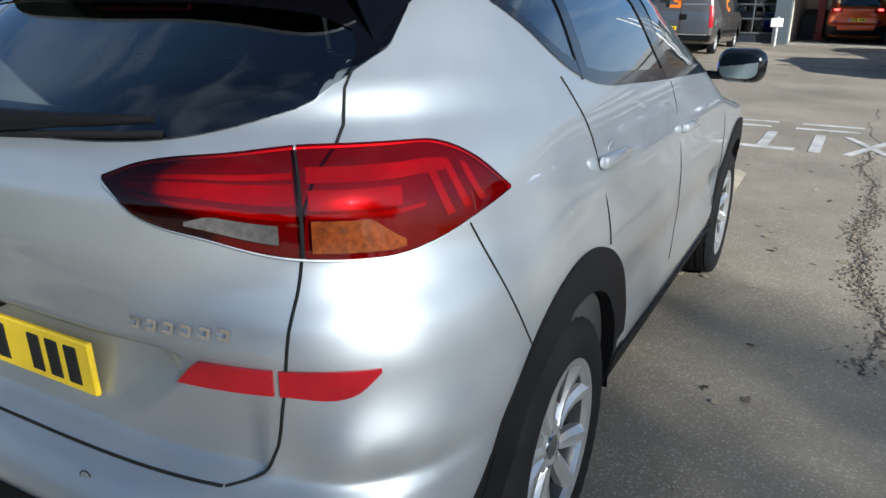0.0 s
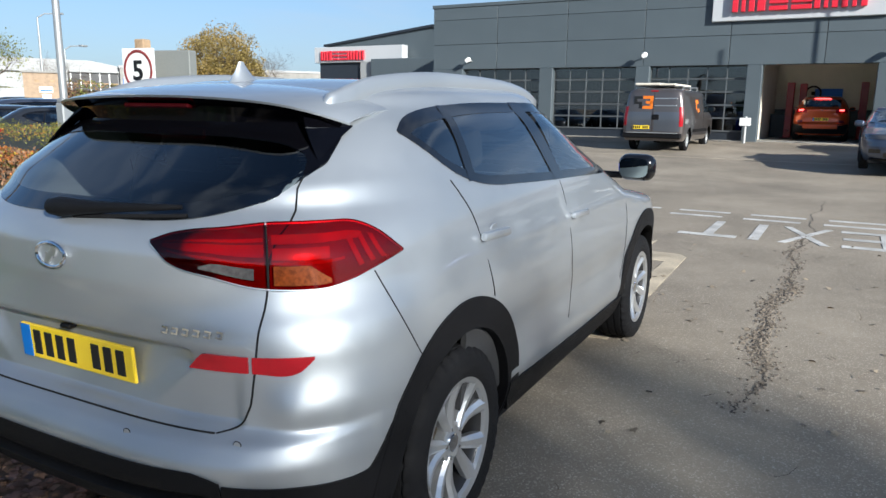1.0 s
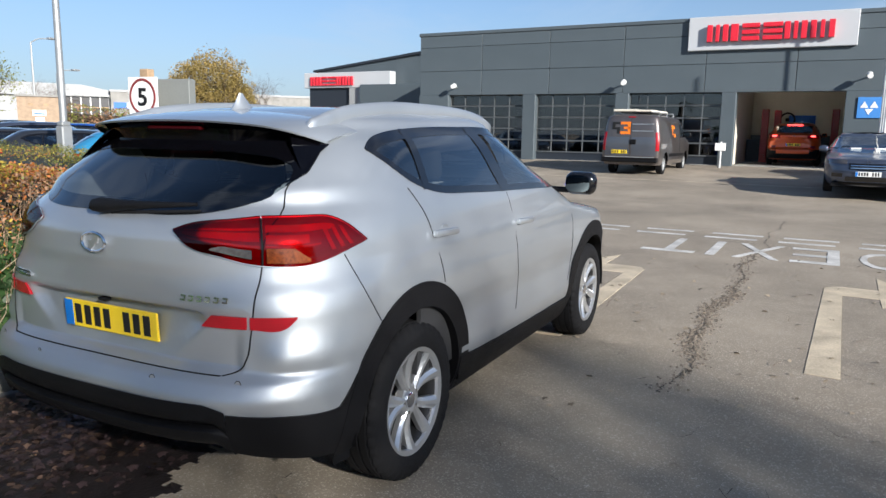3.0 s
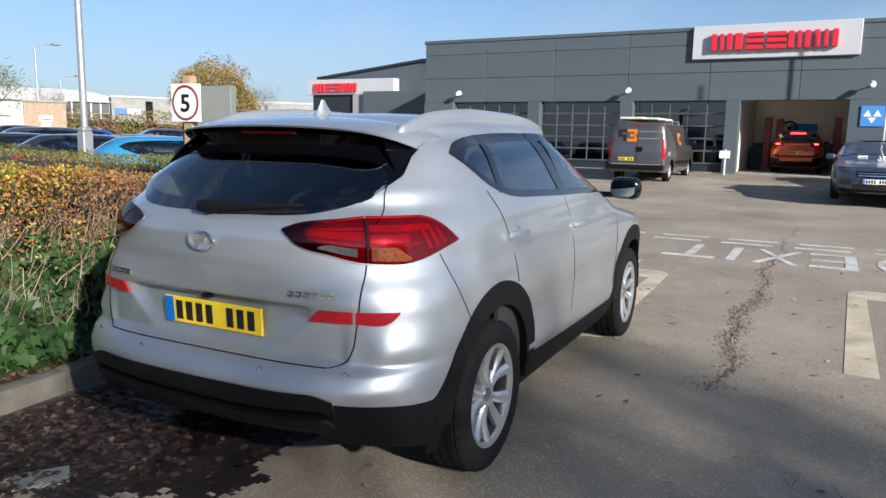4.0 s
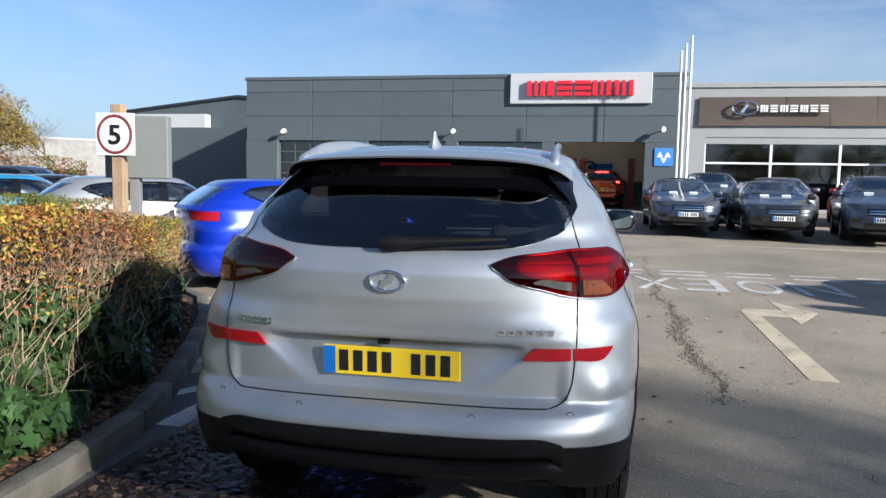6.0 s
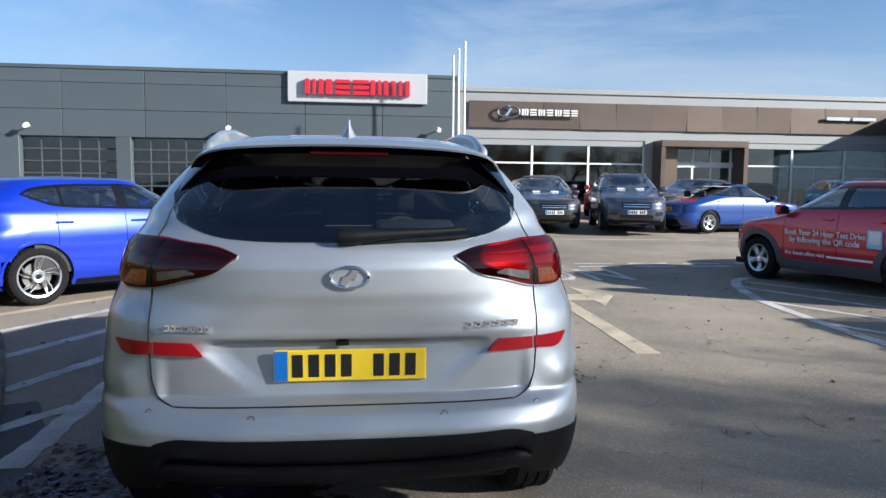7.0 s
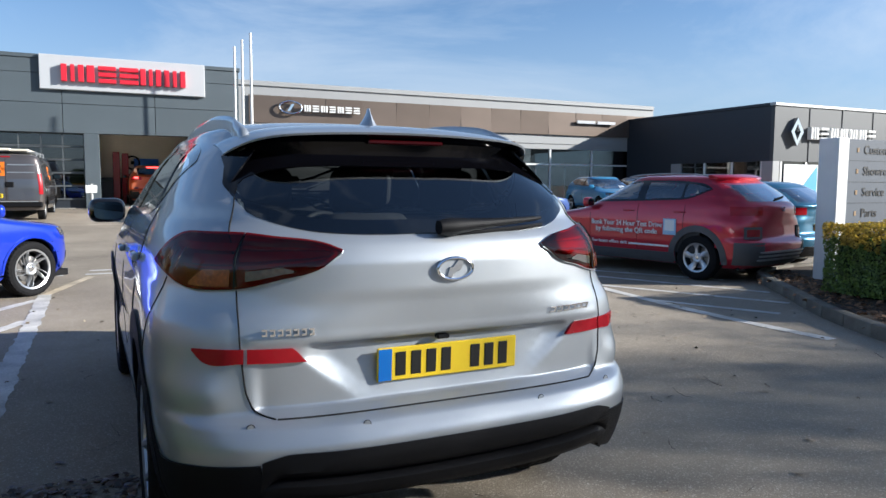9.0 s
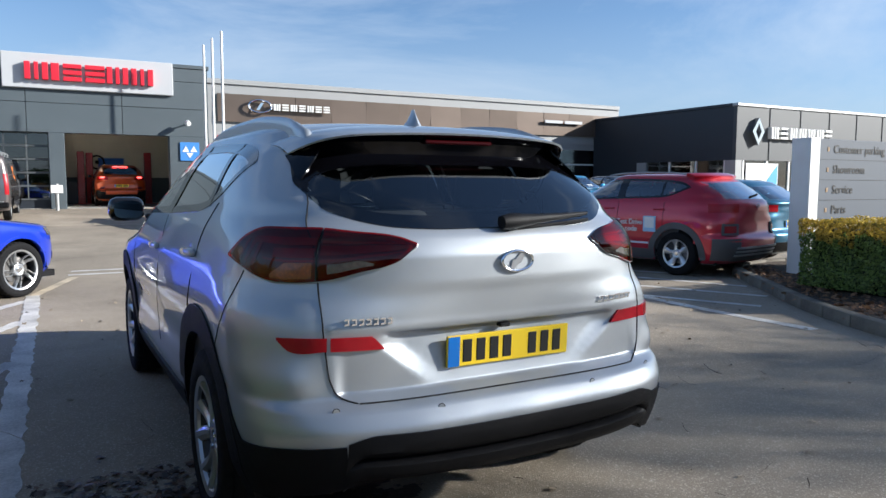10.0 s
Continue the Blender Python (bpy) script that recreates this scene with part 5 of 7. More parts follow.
# row before the showroom, noses towards the yard
parked_car(at(1.75, 23.0, 180), "dark grey saloon with chrome grille, parked nose out", SLATE, 4.75, 1.85, 1.47, SALOON, paper=2, wheel="plain")
parked_car(at(4.15, 22.1, 178), "dark grey hatchback with price sheets in its windscreen", DARKGREY, 4.34, 1.795, 1.47, HATCH, paper=2)
parked_car(at(7.04, 21.45, 168), "slate blue SUV with price sheets in its windscreen", SLATE, 4.41, 1.82, 1.66, SUVISH, CLAD, paper=2, rails=True)
parked_car(heading_of((8.72, 18.2), (11.3, 18.75), 0.86, 0.95), "royal blue liftback saloon parked side on", NAVY, 4.66, 1.81, 1.46, SALOON, wheel="plain")
for x, y, a, mt, lb, st in ((3.2, 26.5, 180, BLACKCAR, "black SUV parked by the showroom", SUVISH), (5.6, 27.0, 178, MIDGREY, "mid grey estate car parked by the showroom", HATCH), (9.3, 26.4, 150, REDCAR, "red hatchback parked by the showroom", HATCH), (12.2, 24.0, 120, DARKGREY, "dark grey estate car parked by the showroom", HATCH), (16.6, 24.6, 170, CYAN, "light blue hatchback parked by the showroom", HATCH), (19.2, 24.8, 172, MIDGREY, "grey hatchback parked by the showroom", HATCH), (22.0, 25.0, 172, REDCAR, "red hatchback parked by the showroom", HATCH)):
    parked_car(at(x, y, a), lb, mt, 4.2, 1.8, 1.62 if st is SUVISH else 1.48, st, paper=1)
# orange SUV in the test bay
lr, lh, lk = parked_car(pose(-0.42, 30.1, 0.42, 0, 0, 0), "orange SUV with lit tail lamps inside the workshop bay", ORANGE, 4.6, 1.92, 1.70, SUVISH, CLAD, tint=PRIVACY)
# car park to the far side of the hedge
for x, y, a, mt, lb, st in ((-19.6, 10.2, -33, SLATE, "slate grey SUV parked beyond the hedge", SUVISH), (-29.1, 22.0, 150, NAVY, "blue hatchback parked beyond the hedge", HATCH), (-30.6, 20.0, 150, DARKGREY, "slate blue SUV parked beyond the hedge", SUVISH), (-18.6, 12.6, -30, MIDGREY, "grey hatchback parked beyond the hedge", HATCH), (-26.5, 24.5, 150, MIDGREY, "grey hatchback parked beyond the hedge", HATCH), (-19, 20, 95, SLATE, "slate blue SUV parked beyond the hedge", SUVISH), (-16.5, 14.5, -30, DARKGREY, "dark hatchback parked beyond the hedge", HATCH)):
    parked_car(at(x, y, a), lb, mt, 4.3, 1.8, 1.64 if st is SUVISH else 1.47, st, tint=PRIVACY)

# lettering on the red crossover: two lines and a plain bar for the third
X90 = Matrix.Rotation(math.pi / 2, 4, "X")
for tx, z, hh, wd, y1 in (("Book Your 24 Hour Test Drive", 0.745, 0.080, 1.36, 2.81), ("by following the QR code", 0.640, 0.080, 1.18, 2.72)):
    xx = -float(kh.side(2.3, z)) - 0.012
    lettering("lettering", tx, hh, Matrix.Translation((xx, y1, z)) @ Matrix.Rotation(-math.pi / 2, 4, "Z") @ X90, PAPER, red_car, wd, 0.006, bold=0.014)
xx = -float(kh.side(2.3, 0.47)) - 0.012
lettering("lettering", "For latest offers visit", 0.052, Matrix.Translation((xx, 2.80, 0.452)) @ Matrix.Rotation(-math.pi / 2, 4, "Z") @ X90, PAPER, red_car, 0.70, 0.006, bold=0.012)
part("lettering_bar", box(xx, 1.34, 0.452, xx + 0.006, 2.07, 0.480), PAPER, red_car, "plain white bar")
xx = -float(kh.side(1.3, 0.78)) - 0.012
part("door_sticker", box(xx, 1.21, 0.64, xx + 0.006, 1.43, 0.88), material("pale_blue_sticker", (0.35, 0.55, 0.75), 0.4, 0, 0.05, 5, 60), red_car, "pale blue sticker")
for z in (0.33, 0.385, 0.44):
    skin("bumper_strip", between(np.linspace(-0.60, 0.60, 25), level(z), level(z + 0.022), tail(kh), 3), 0.020, STEEL, red_car, 0.02, "silver bumper strip")
for mir in (False, True):
    skin("lower_lamp_frame", between(np.linspace(0.60, 0.98, 10), level(0.63), level(0.80), kh.round, 5), 0.016, GREYCLAD, red_car, 0.02, mirror=mir)
    skin("lower_lamp", between(np.linspace(0.66, 0.93, 10), level(0.665), level(0.765), kh.round, 5), 0.020, LAMPRED, red_car, 0.02, mirror=mir)
skin("rear_spoiler", between(np.linspace(-0.56, 0.56, 21), level(1.455), lambda u: 1.50 - 0.02 * np.abs(u), tail(kh), 4), 0.05, CRIMSON, red_car, 0.05)
part("rear_wiper", tube([(x, float(kh.back(x, 1.19 + 0.1 * x)) - 0.02, 1.19 + 0.1 * x) for x in np.linspace(-0.05, 0.3, 6)], 0.014, 6), CLAD, red_car)
part("sticker_square", box(xx - 0.002, 1.235, 0.70, xx + 0.002, 1.405, 0.865), PAPER, red_car)

# lit lamps of the orange SUV
GLOWRED = material("lit_red", (1.0, 0.06, 0.05), 0.4, 0, 0.05, 5, 60, emit=4.0)
for s in (1, -1):
    part("lit_lamp", box(-0.10, -0.02, -0.03, 0.10, 0.0, 0.03, 0.008), GLOWRED, lr, m=pose(s * 0.66, float(lh.back(0.66, 1.15)) - 0.02, 1.15))
part("lit_lamp", box(-0.28, -0.02, -0.015, 0.28, 0.0, 0.015, 0.004), GLOWRED, lr, m=pose(0, float(lh.back(0, 1.57)) - 0.03, 1.58))


def delivery_van():
    rows = [(0.32, 0.90, 0.04, 0.25, 6, 3, 4.9, 0.6), (0.5, 0.955, 0.0, 0.25, 6, 3, 5.05, 0.6), (0.95, 0.965, 0.0, 0.25, 6, 3, 5.05, 0.6), (1.08, 0.96, 0.005, 0.25, 6, 3, 4.85, 0.6), (1.22, 0.945, 0.02, 0.25, 6, 3, 4.45, 0.6),
            (1.60, 0.885, 0.05, 0.25, 6, 3, 3.95, 0.5), (1.84, 0.83, 0.09, 0.25, 5, 3, 3.55, 0.5), (1.93, 0.72, 0.16, 0.30, 4, 3, 3.25, 0.4), (1.965, 0.45, 0.40, 0.30, 3, 3, 2.9, 0.3), (1.975, 0.05, 1.2, 0.1, 3, 3, 2.0, 0.1)]
    h = Hull(rows)
    van = thing("van", pose(-4.88, 22.75, gz(0, 23.5), 0, 0, -1.5), "grey-brown panel van with orange emblems and a roof ladder", "van")
    ax = (0.95, 4.05)
    shell(van, h, BRONZEVAN, lambda x, y, z: "body", lambda x, y, z: abs(x) > 0.5 and any((y - a) ** 2 + (z - 0.34) ** 2 < 0.40**2 for a in ax), None, 60, 60, 18, 14)
    w = wheel_mesh(0.335, 0.21, 0.205, 5, STEEL, STEEL, "plain")
    for a in ax:
        for x in (0.80, -0.80):
            add_wheel(van, w, x, a, 0.335)
            arch_well(van, a, 0.41, math.copysign(0.5, x), math.copysign(0.92, x))
    for mir in (False, True):
        skin("side_window", between(np.linspace(3.05, 4.0, 12), level(1.22), lambda u: np.minimum(1.78, 1.78 - (u - 3.5) * 0.9), flank(h), 6), 0.003, GLOSSBLACK, van, 0.01, mirror=mir)
        skin("tail_lamp", between(np.linspace(0.86, 1.02, 6), level(0.78), level(1.38), h.round, 8), 0.012, REFLECTOR, van, 0.03, mirror=mir)
        skin("rubbing_strip", between(np.linspace(1.4, 3.6, 12), level(0.58), level(0.68), flank(h), 3), 0.012, CLAD, van, 0.02, mirror=mir)
        seam("door_gap", [(float(h.side(2.95, z)) + 0.002, 2.95, z) for z in np.linspace(0.45, 1.80, 9)], 0.006, van, GAP, mir)
        for y0, y1, z0, z1 in ((1.85, 2.25, 1.50, 1.62), (1.85, 1.97, 1.30, 1.62), (2.05, 2.30, 1.22, 1.34)):
            skin("side_emblem", between(np.linspace(y0, y1, 4), level(z0), level(z1), flank(h), 3), 0.004, ORANGEPLAIN, van, 0.006, "plain orange emblem", mirror=mir)
    mirror_pair(van, h, CLAD, 1.06, 3.72, 1.32, 1.1)
    seam("door_gap", [(0.0, float(h.back(0, z)) - 0.002, z) for z in np.linspace(0.55, 1.86, 9)], 0.006, van, GAP)
    for x0, x1, z0, z1, mt in ((-0.34, -0.02, 1.62, 1.71, ORANGEPLAIN), (-0.24, -0.02, 1.47, 1.55, ORANGEPLAIN), (-0.34, -0.02, 1.31, 1.40, ORANGEPLAIN), (-0.11, -0.02, 1.40, 1.62, ORANGEPLAIN), (-0.62, -0.36, 1.62, 1.70, BLACKBAR), (-0.62, -0.52, 1.50, 1.62, BLACKBAR), (-0.62, -0.36, 1.46, 1.53, BLACKBAR), (-0.46, -0.36, 1.32, 1.46, BLACKBAR)):
        part("rear_emblem", box(x0, float(h.back(0, (z0 + z1) / 2)) - 0.012, z0, x1, float(h.back(0, (z0 + z1) / 2)) + 0.03, z1), mt, van, "plain emblem block")
    for z in (1.62, 1.40):
        part("stripe", box(0.04, float(h.back(0, z)) - 0.010, z, 0.72, float(h.back(0, z)) + 0.03, z + 0.03), ALLOY, van)
    for x0, x1 in ((-0.86, -0.03), (0.03, 0.86)):
        skin("door_panel", between(np.linspace(x0 + 0.02, x1 - 0.02, 8), level(0.62), level(1.22), tail(h), 6), 0.006, MIDGREY, van, 0.01)
        skin("rear_panel", between(np.linspace(x0 + 0.08, x1 - 0.06, 8), level(1.27), level(1.76), tail(h), 6), 0.005, BRONZEVAN, van, 0.01)
    part("bumper", box(-0.92, -0.08, 0.40, 0.92, 0.10, 0.56, 0.03), CLAD, van)
    part("step_trim", box(-0.80, -0.095, 0.56, 0.80, 0.0, 0.585, 0.006), STEEL, van)
    plate(van, pose(-0.34, -0.03, 0.74), PLATEYELLOW, blue=False)
    part("latch", box(-0.02, -0.03, 0.98, 0.20, 0.02, 1.14, 0.02), CLAD, van)
    part("top_lamp", box(-0.12, 0.08, 1.84, 0.12, 0.13, 1.88, 0.01), REFLECTOR, van)
    rack = part("roof_rack", tube([(-0.75, 0.6, 2.02), (0.75, 0.6, 2.02)], 0.02, 6), STEEL, van)
    for y in (1.6, 2.6):
        part("rack_bar", tube([(-0.75, y, 2.02), (0.75, y, 2.02)], 0.02, 6), STEEL, rack)
    for y in (0.6, 1.6, 2.6):
        for x in (-0.75, 0.75):
            part("rack_foot", tube([(x, y, 1.86), (x, y, 2.02)], 0.018, 6), STEEL, rack)
    part("pipe_case", box(-0.70, 0.30, 2.04, 0.10, 2.9, 2.12, 0.02), WALLCREAM, van, "cream ladder case")
    part("ladder_rail", box(-0.05, 0.35, 2.04, 0.55, 2.6, 2.10, 0.01), WALLCREAM, van)


ORANGEPLAIN = material("orange_vinyl", (0.75, 0.18, 0.01), 0.4, 0, 0.05, 5, 60)
delivery_van()

# ---- ground ----
gx = sorted(set([-900, -300, -120, -60] + list(range(-40, 41, 4)) + [60, 120, 300, 900]))
gy = sorted(set([-900, -300, -100, -40, -20] + list(range(-16, 41, 2)) + [16.5, 28.7, 60, 120, 300, 900]))
gverts = [(x, y, gz(x, y)) for y in gy for x in gx]
gfaces = [(j * len(gx) + i, j * len(gx) + i + 1, (j + 1) * len(gx) + i + 1, (j + 1) * len(gx) + i) for j in range(len(gy) - 1) for i in range(len(gx) - 1)]
tagged(part("ground", mesh_of("ground", gverts, gfaces, ASPHALT), ASPHALT), "worn grey-brown tarmac forecourt", "tarmac", kind="structure")


def marking(bm, mat, label, name="road_marking"):
    return tagged(part(name, bm, mat), label, "road marking", kind="structure")


# turn arrows
for x0, mat, lb, flip in ((0.97, LINECREAM, "cream painted turn arrow on the tarmac", 1), (-0.70, LINECREAM, "cream painted turn arrow beside the silver car", -1)):
    px = lambda x: x0 + flip * x
    poly = [(0, 4.05), (0.21, 4.03), (0.24, 6.88), (0.56, 6.86), (0.56, 6.46), (0.95, 7.24), (0.58, 8.05), (0.57, 7.33), (0.24, 7.34), (0.15, 7.30), (0.08, 7.18)]
    marking(on_ground([(px(a), b) for a, b in (poly if flip > 0 else poly[::-1])]), mat, lb)
# lettering on the road, read from the far side
word = tagged(thing("road_lettering"), "white painted words on the tarmac, read from the far side", "road marking", kind="structure")
for ch, x0, x1 in (("N", 2.20, 2.83), ("O", 1.42, 2.00), ("E", 0.63, 1.20), ("X", -0.05, 0.54), ("I", -0.36, -0.24), ("T", -1.19, -0.50)):
    lettering("letter", ch, 1.36, pose(x1, 10.04, 0.0045, 0, 0, 180), LINEWHITE, word, x1 - x0, 0.002)
# give way dashes
for row, (yy, off) in enumerate(((10.50, 0.0), (10.98, 0.05))):
    for k in range(-5, 9):
        x = -0.62 + k * 1.03 + off
        marking(ribbon([(x, yy), (x + 0.74, yy)], 0.15, 0.004, 0.006, k + 20 * row), LINEWHITE, "worn white give-way dash on the tarmac")
marking(ribbon([(2.2, 16.85), (9.0, 16.55), (16, 16.3)], 0.12, 0.004, 0.01, 3), LINECREAM, "long worn cream line across the yard")
marking(ribbon([(-9, 21.6), (-2, 21.4), (1.0, 21.2)], 0.10, 0.004, 0.01, 4), LINECREAM, "long worn cream line across the yard")
# hatched strip beside the car
marking(ribbon([(-3.08, 1.9), (-3.08, 8.5)], 0.15, 0.0045, 0.014, 5), LINEWHITE, "worn white bay line on the tarmac")
for k, (a, b) in enumerate((((-3.14, 2.91), (-3.42, 2.48)), ((-3.14, 4.87), (-3.74, 3.28)), ((-3.14, 6.70), (-4.22, 4.22)), ((-3.14, 8.10), (-4.80, 5.15)))):
    marking(ribbon([a, b], 0.125, 0.004, 0.012, 9 + k), LINEWHITE, "worn white hatching stripe on the tarmac")
marking(ribbon([(-3.6, 8.6), (-5.4, 5.75)], 0.15, 0.004, 0.01, 17), LINECREAM, "broad cream stripe on the tarmac")
marking(ribbon([(-3.08, 8.5), (-2.6, 10.2)], 0.12, 0.004, 0.01, 18), LINECREAM, "cream bay line on the tarmac")
# bay under the red crossover
marking(ribbon([(4.95, 9.02), (4.70, 8.91), (4.35, 8.60), (4.10, 8.15), (3.86, 7.50), (3.66, 6.78), (3.56, 6.0), (3.50, 5.45), (3.44, 4.7), (3.42, 4.0), (3.44, 3.3), (3.47, 2.83)], 0.14, 0.0045, 0.008, 30), LINEWHITE, "curved white bay edge line on the tarmac")
for a, b in (((4.06, 7.90), (5.35, 5.10)), ((3.68, 6.67), (4.85, 4.40)), ((3.52, 5.20), (4.15, 3.95)), ((4.42, 8.45), (5.75, 6.25))):
    marking(ribbon([a, b], 0.11, 0.004, 0.008, int(a[0] * 100)), LINEWHITE, "white hatching stripe on the tarmac")
# crack through the tarmac, with loose stones
rnd = random.Random(5)
bm = bmesh.new()
path = [(0.22 + 0.05 * math.sin(y * 2.1) + 0.03 * math.sin(y * 5.3) + rnd.gauss(0, 0.008) + 0.012 * max(0, y - 7), y) for y in np.arange(3.2, 13.5, 0.03)]
rows = []
for x, y in path:
    w = 0.003 + 0.013 * rnd.random() ** 2 * (1 if 3.4 < y < 9 else 0.4)
    rows.append((bm.verts.new((x - w, y, 0.0035)), bm.verts.new((x + w * rnd.uniform(0.4, 1.6), y, 0.0035))))
for u, v in zip(rows, rows[1:]):
    bm.faces.new((u[0], u[1], v[1], v[0]))
marking(bm, material("crack_fill", (0.075, 0.062, 0.048), 0.95, 0, 0.4, 20, 90, 0.8), "dark ragged crack in the tarmac", "crack")
bm = bmesh.new()
for k in range(1700):
    y = rnd.choice([rnd.uniform(3.2, 9.5), rnd.uniform(4.0, 6.5)])
    x = 0.22 + 0.05 * math.sin(y * 2.1) + 0.03 * math.sin(y * 5.3) + rnd.gauss(0, 0.05)
    r = rnd.uniform(0.003, 0.011)
    b = bmesh.new()
    bmesh.ops.create_icosphere(b, subdivisions=1, radius=r, matrix=Matrix.Translation((x, y, r * 0.4)) @ Matrix.Diagonal((1, rnd.uniform(0.7, 1.4), 0.6, 1)))
    join(bm, b)
tagged(part("loose_grit", bm, material("grit", (0.18, 0.148, 0.115), 0.95, 0, 0.5, 30, 90, 0.5, fleck=0.4)), "loose grit along the crack in the tarmac", "grit", kind="stuff")
part_cover = tagged(part("drain_cover", box(-0.11, -0.085, 0, 0.11, 0.085, 0.012, 0.004), STEEL, m=pose(-2.17, 0.44, 0.0, 0, 0, 55)), "small grey metal cover set in the tarmac", "cover")

# dark wet mulch below the drift of leaves, the car's shadow put into its colour too, and the smooth channel along the
# kerb
def noise2(x, y, f, k=0.0):
    return math.sin(x * f + 1.3 * k + 1.7 * math.sin(y * f * 0.7 + k)) * math.sin(y * f * 1.1 - 0.6 * k + 1.3 * math.sin(x * f * 0.9))


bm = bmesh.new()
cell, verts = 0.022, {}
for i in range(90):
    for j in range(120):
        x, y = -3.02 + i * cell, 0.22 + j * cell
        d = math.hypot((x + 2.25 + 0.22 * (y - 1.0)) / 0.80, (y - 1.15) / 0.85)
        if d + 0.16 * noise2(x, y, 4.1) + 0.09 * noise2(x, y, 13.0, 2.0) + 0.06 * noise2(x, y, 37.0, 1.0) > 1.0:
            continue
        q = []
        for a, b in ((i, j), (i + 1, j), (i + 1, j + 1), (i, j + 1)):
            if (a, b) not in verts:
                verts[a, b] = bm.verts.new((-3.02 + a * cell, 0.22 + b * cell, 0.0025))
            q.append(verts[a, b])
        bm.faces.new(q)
SHADEDMULCH = material("wet_shaded_mulch", (0.030, 0.024, 0.024), 0.5, 0, 0.5, 5, 60, 0.8)
marking(bm, SHADEDMULCH, "wet leaf mulch on the tarmac, coloured darker for the car's shadow", "shaded_mulch")
CHANNEL = material("kerb_channel", (0.115, 0.112, 0.105), 0.8, 0, 0.35, 2.2, 80, 0.5)
marking(ribbon([(-2.90, -6.0), (-2.90, 0.0), (-2.95, 1.0), (-3.03, 1.7), (-3.22, 2.35), (-3.52, 3.0)], 0.24, 0.0015, 0.012, 61), CHANNEL, "smooth grey channel along the kerb", "channel")

# ---- buildings ----


def wall_with_panels(name, label, x0, x1, y, z0, z1, rows, cols, mat, parent, thick=0.25):
    """Backing wall with proud cladding panels facing -y."""
    part("wall", box(x0, y + 0.02, z0, x1, y + thick, z1), CLADDARK, parent)
    me = bpy.data.meshes.new("cladding_panel")
    w = (x1 - x0) / cols
    b = box(-w / 2 + 0.012, -0.02, -0.5, w / 2 - 0.012, 0.02, 0.5, 0.006)
    b.to_mesh(me)
    b.free()
    me.materials.append(mat)
    for i in range(cols):
        for za, zb in zip(rows, rows[1:]):
            part("cladding_panel", me, mat, parent, m=Matrix.Translation((x0 + w * (i + 0.5), y, (za + zb) / 2)) @ Matrix.Diagonal((1, 1, zb - za - 0.016, 1)))


YN, ZN = 28.5, 0.40
shop = thing("workshop_building", None, "long grey clad workshop with roller doors and an open bay", "building")
wall_with_panels("fascia", "", -16.15, 2.70, YN, 3.16, 5.78, (3.16, 4.22, 5.27, 5.78), 6, CLADGREY, shop)
part("parapet", box(-16.2, YN - 0.06, 5.78, 2.76, YN + 0.4, 5.93, 0.02), CLADGREY, shop)
part("roof", box(-16.15, YN + 0.25, 5.5, -2.3, YN + 20, 5.62), CLADDARK, shop)
# gap in the roof, added with its pane to brighten the bay inside
part("roof", box(-2.3, YN + 0.25, 5.5, 2.7, YN + 2.8, 5.62), CLADDARK, shop)
part("roof", box(-2.3, YN + 4.4, 5.5, 2.7, YN + 20, 5.62), CLADDARK, shop)
added_rooflight = part("added_rooflight", box(-2.3, YN + 2.8, 5.56, 2.7, YN + 4.4, 5.58), CLEARGLASS, shop, "clear roof pane added to let light into the open bay")
added_rooflight.visible_shadow = False
part("end_wall", box(-16.15, YN + 0.26, ZN, -15.95, YN + 20, 5.7), CLADGREY, shop)
part("end_wall", box(2.45, YN + 0.26, ZN, 2.70, YN + 20, 5.7), CLADGREY, shop)
part("back_wall", box(-15.95, YN + 7.5, ZN, 2.45, YN + 7.7, 5.5), WALLCREAM, shop)
part("lower_wall_band", box(-15.9, YN + 7.4, ZN, 2.4, YN + 7.49, 1.6), CLADGREY, shop)
part("workshop_floor", box(-15.95, YN + 0.1, ZN - 0.2, 2.45, YN + 7.5, ZN + 0.02), CONCRETE, shop)
part("inner_wall", box(-2.66, YN + 0.3, ZN, -2.50, YN + 7.5, 5.4), WALLCREAM, shop)
part("ceiling", box(-15.9, YN + 0.3, 4.7, -2.66, YN + 7.5, 4.8), WHITEPAINT, shop)
for x0, x1 in ((-16.15, -14.62), (-11.0, -10.42), (-6.98, -6.44), (-2.92, -2.40), (1.20, 2.70)):
    part("pillar", box(x0, YN - 0.10, ZN - 0.1, x1, YN + 0.35, 3.16, 0.015), CLADGREY, shop)
for x0, x1 in ((-14.62, -11.0), (-10.42, -6.98), (-6.44, -2.92)):
    door = part("roller_door", box(x0, YN + 0.20, ZN, x1, YN + 0.24, ZN + 0.35), CLADDARK, shop, "glazed sectional roller door")
    n, rows_ = 5, 5
    for i in range(n + 1):
        x = x0 + (x1 - x0) * i / n
        part("door_rail", box(x - 0.018, YN + 0.16, ZN + 0.35, x + 0.018, YN + 0.26, 3.16), DOORRAIL, door)
    for j in range(rows_ + 1):
        z = ZN + 0.35 + (3.16 - ZN - 0.35) * j / rows_
        part("door_rail", box(x0, YN + 0.155, z - 0.022, x1, YN + 0.265, z + 0.022), DOORRAIL, door)
    for i in range(n):
        for j in range(rows_):
            xa, xb = x0 + (x1 - x0) * i / n + 0.025, x0 + (x1 - x0) * (i + 1) / n - 0.025
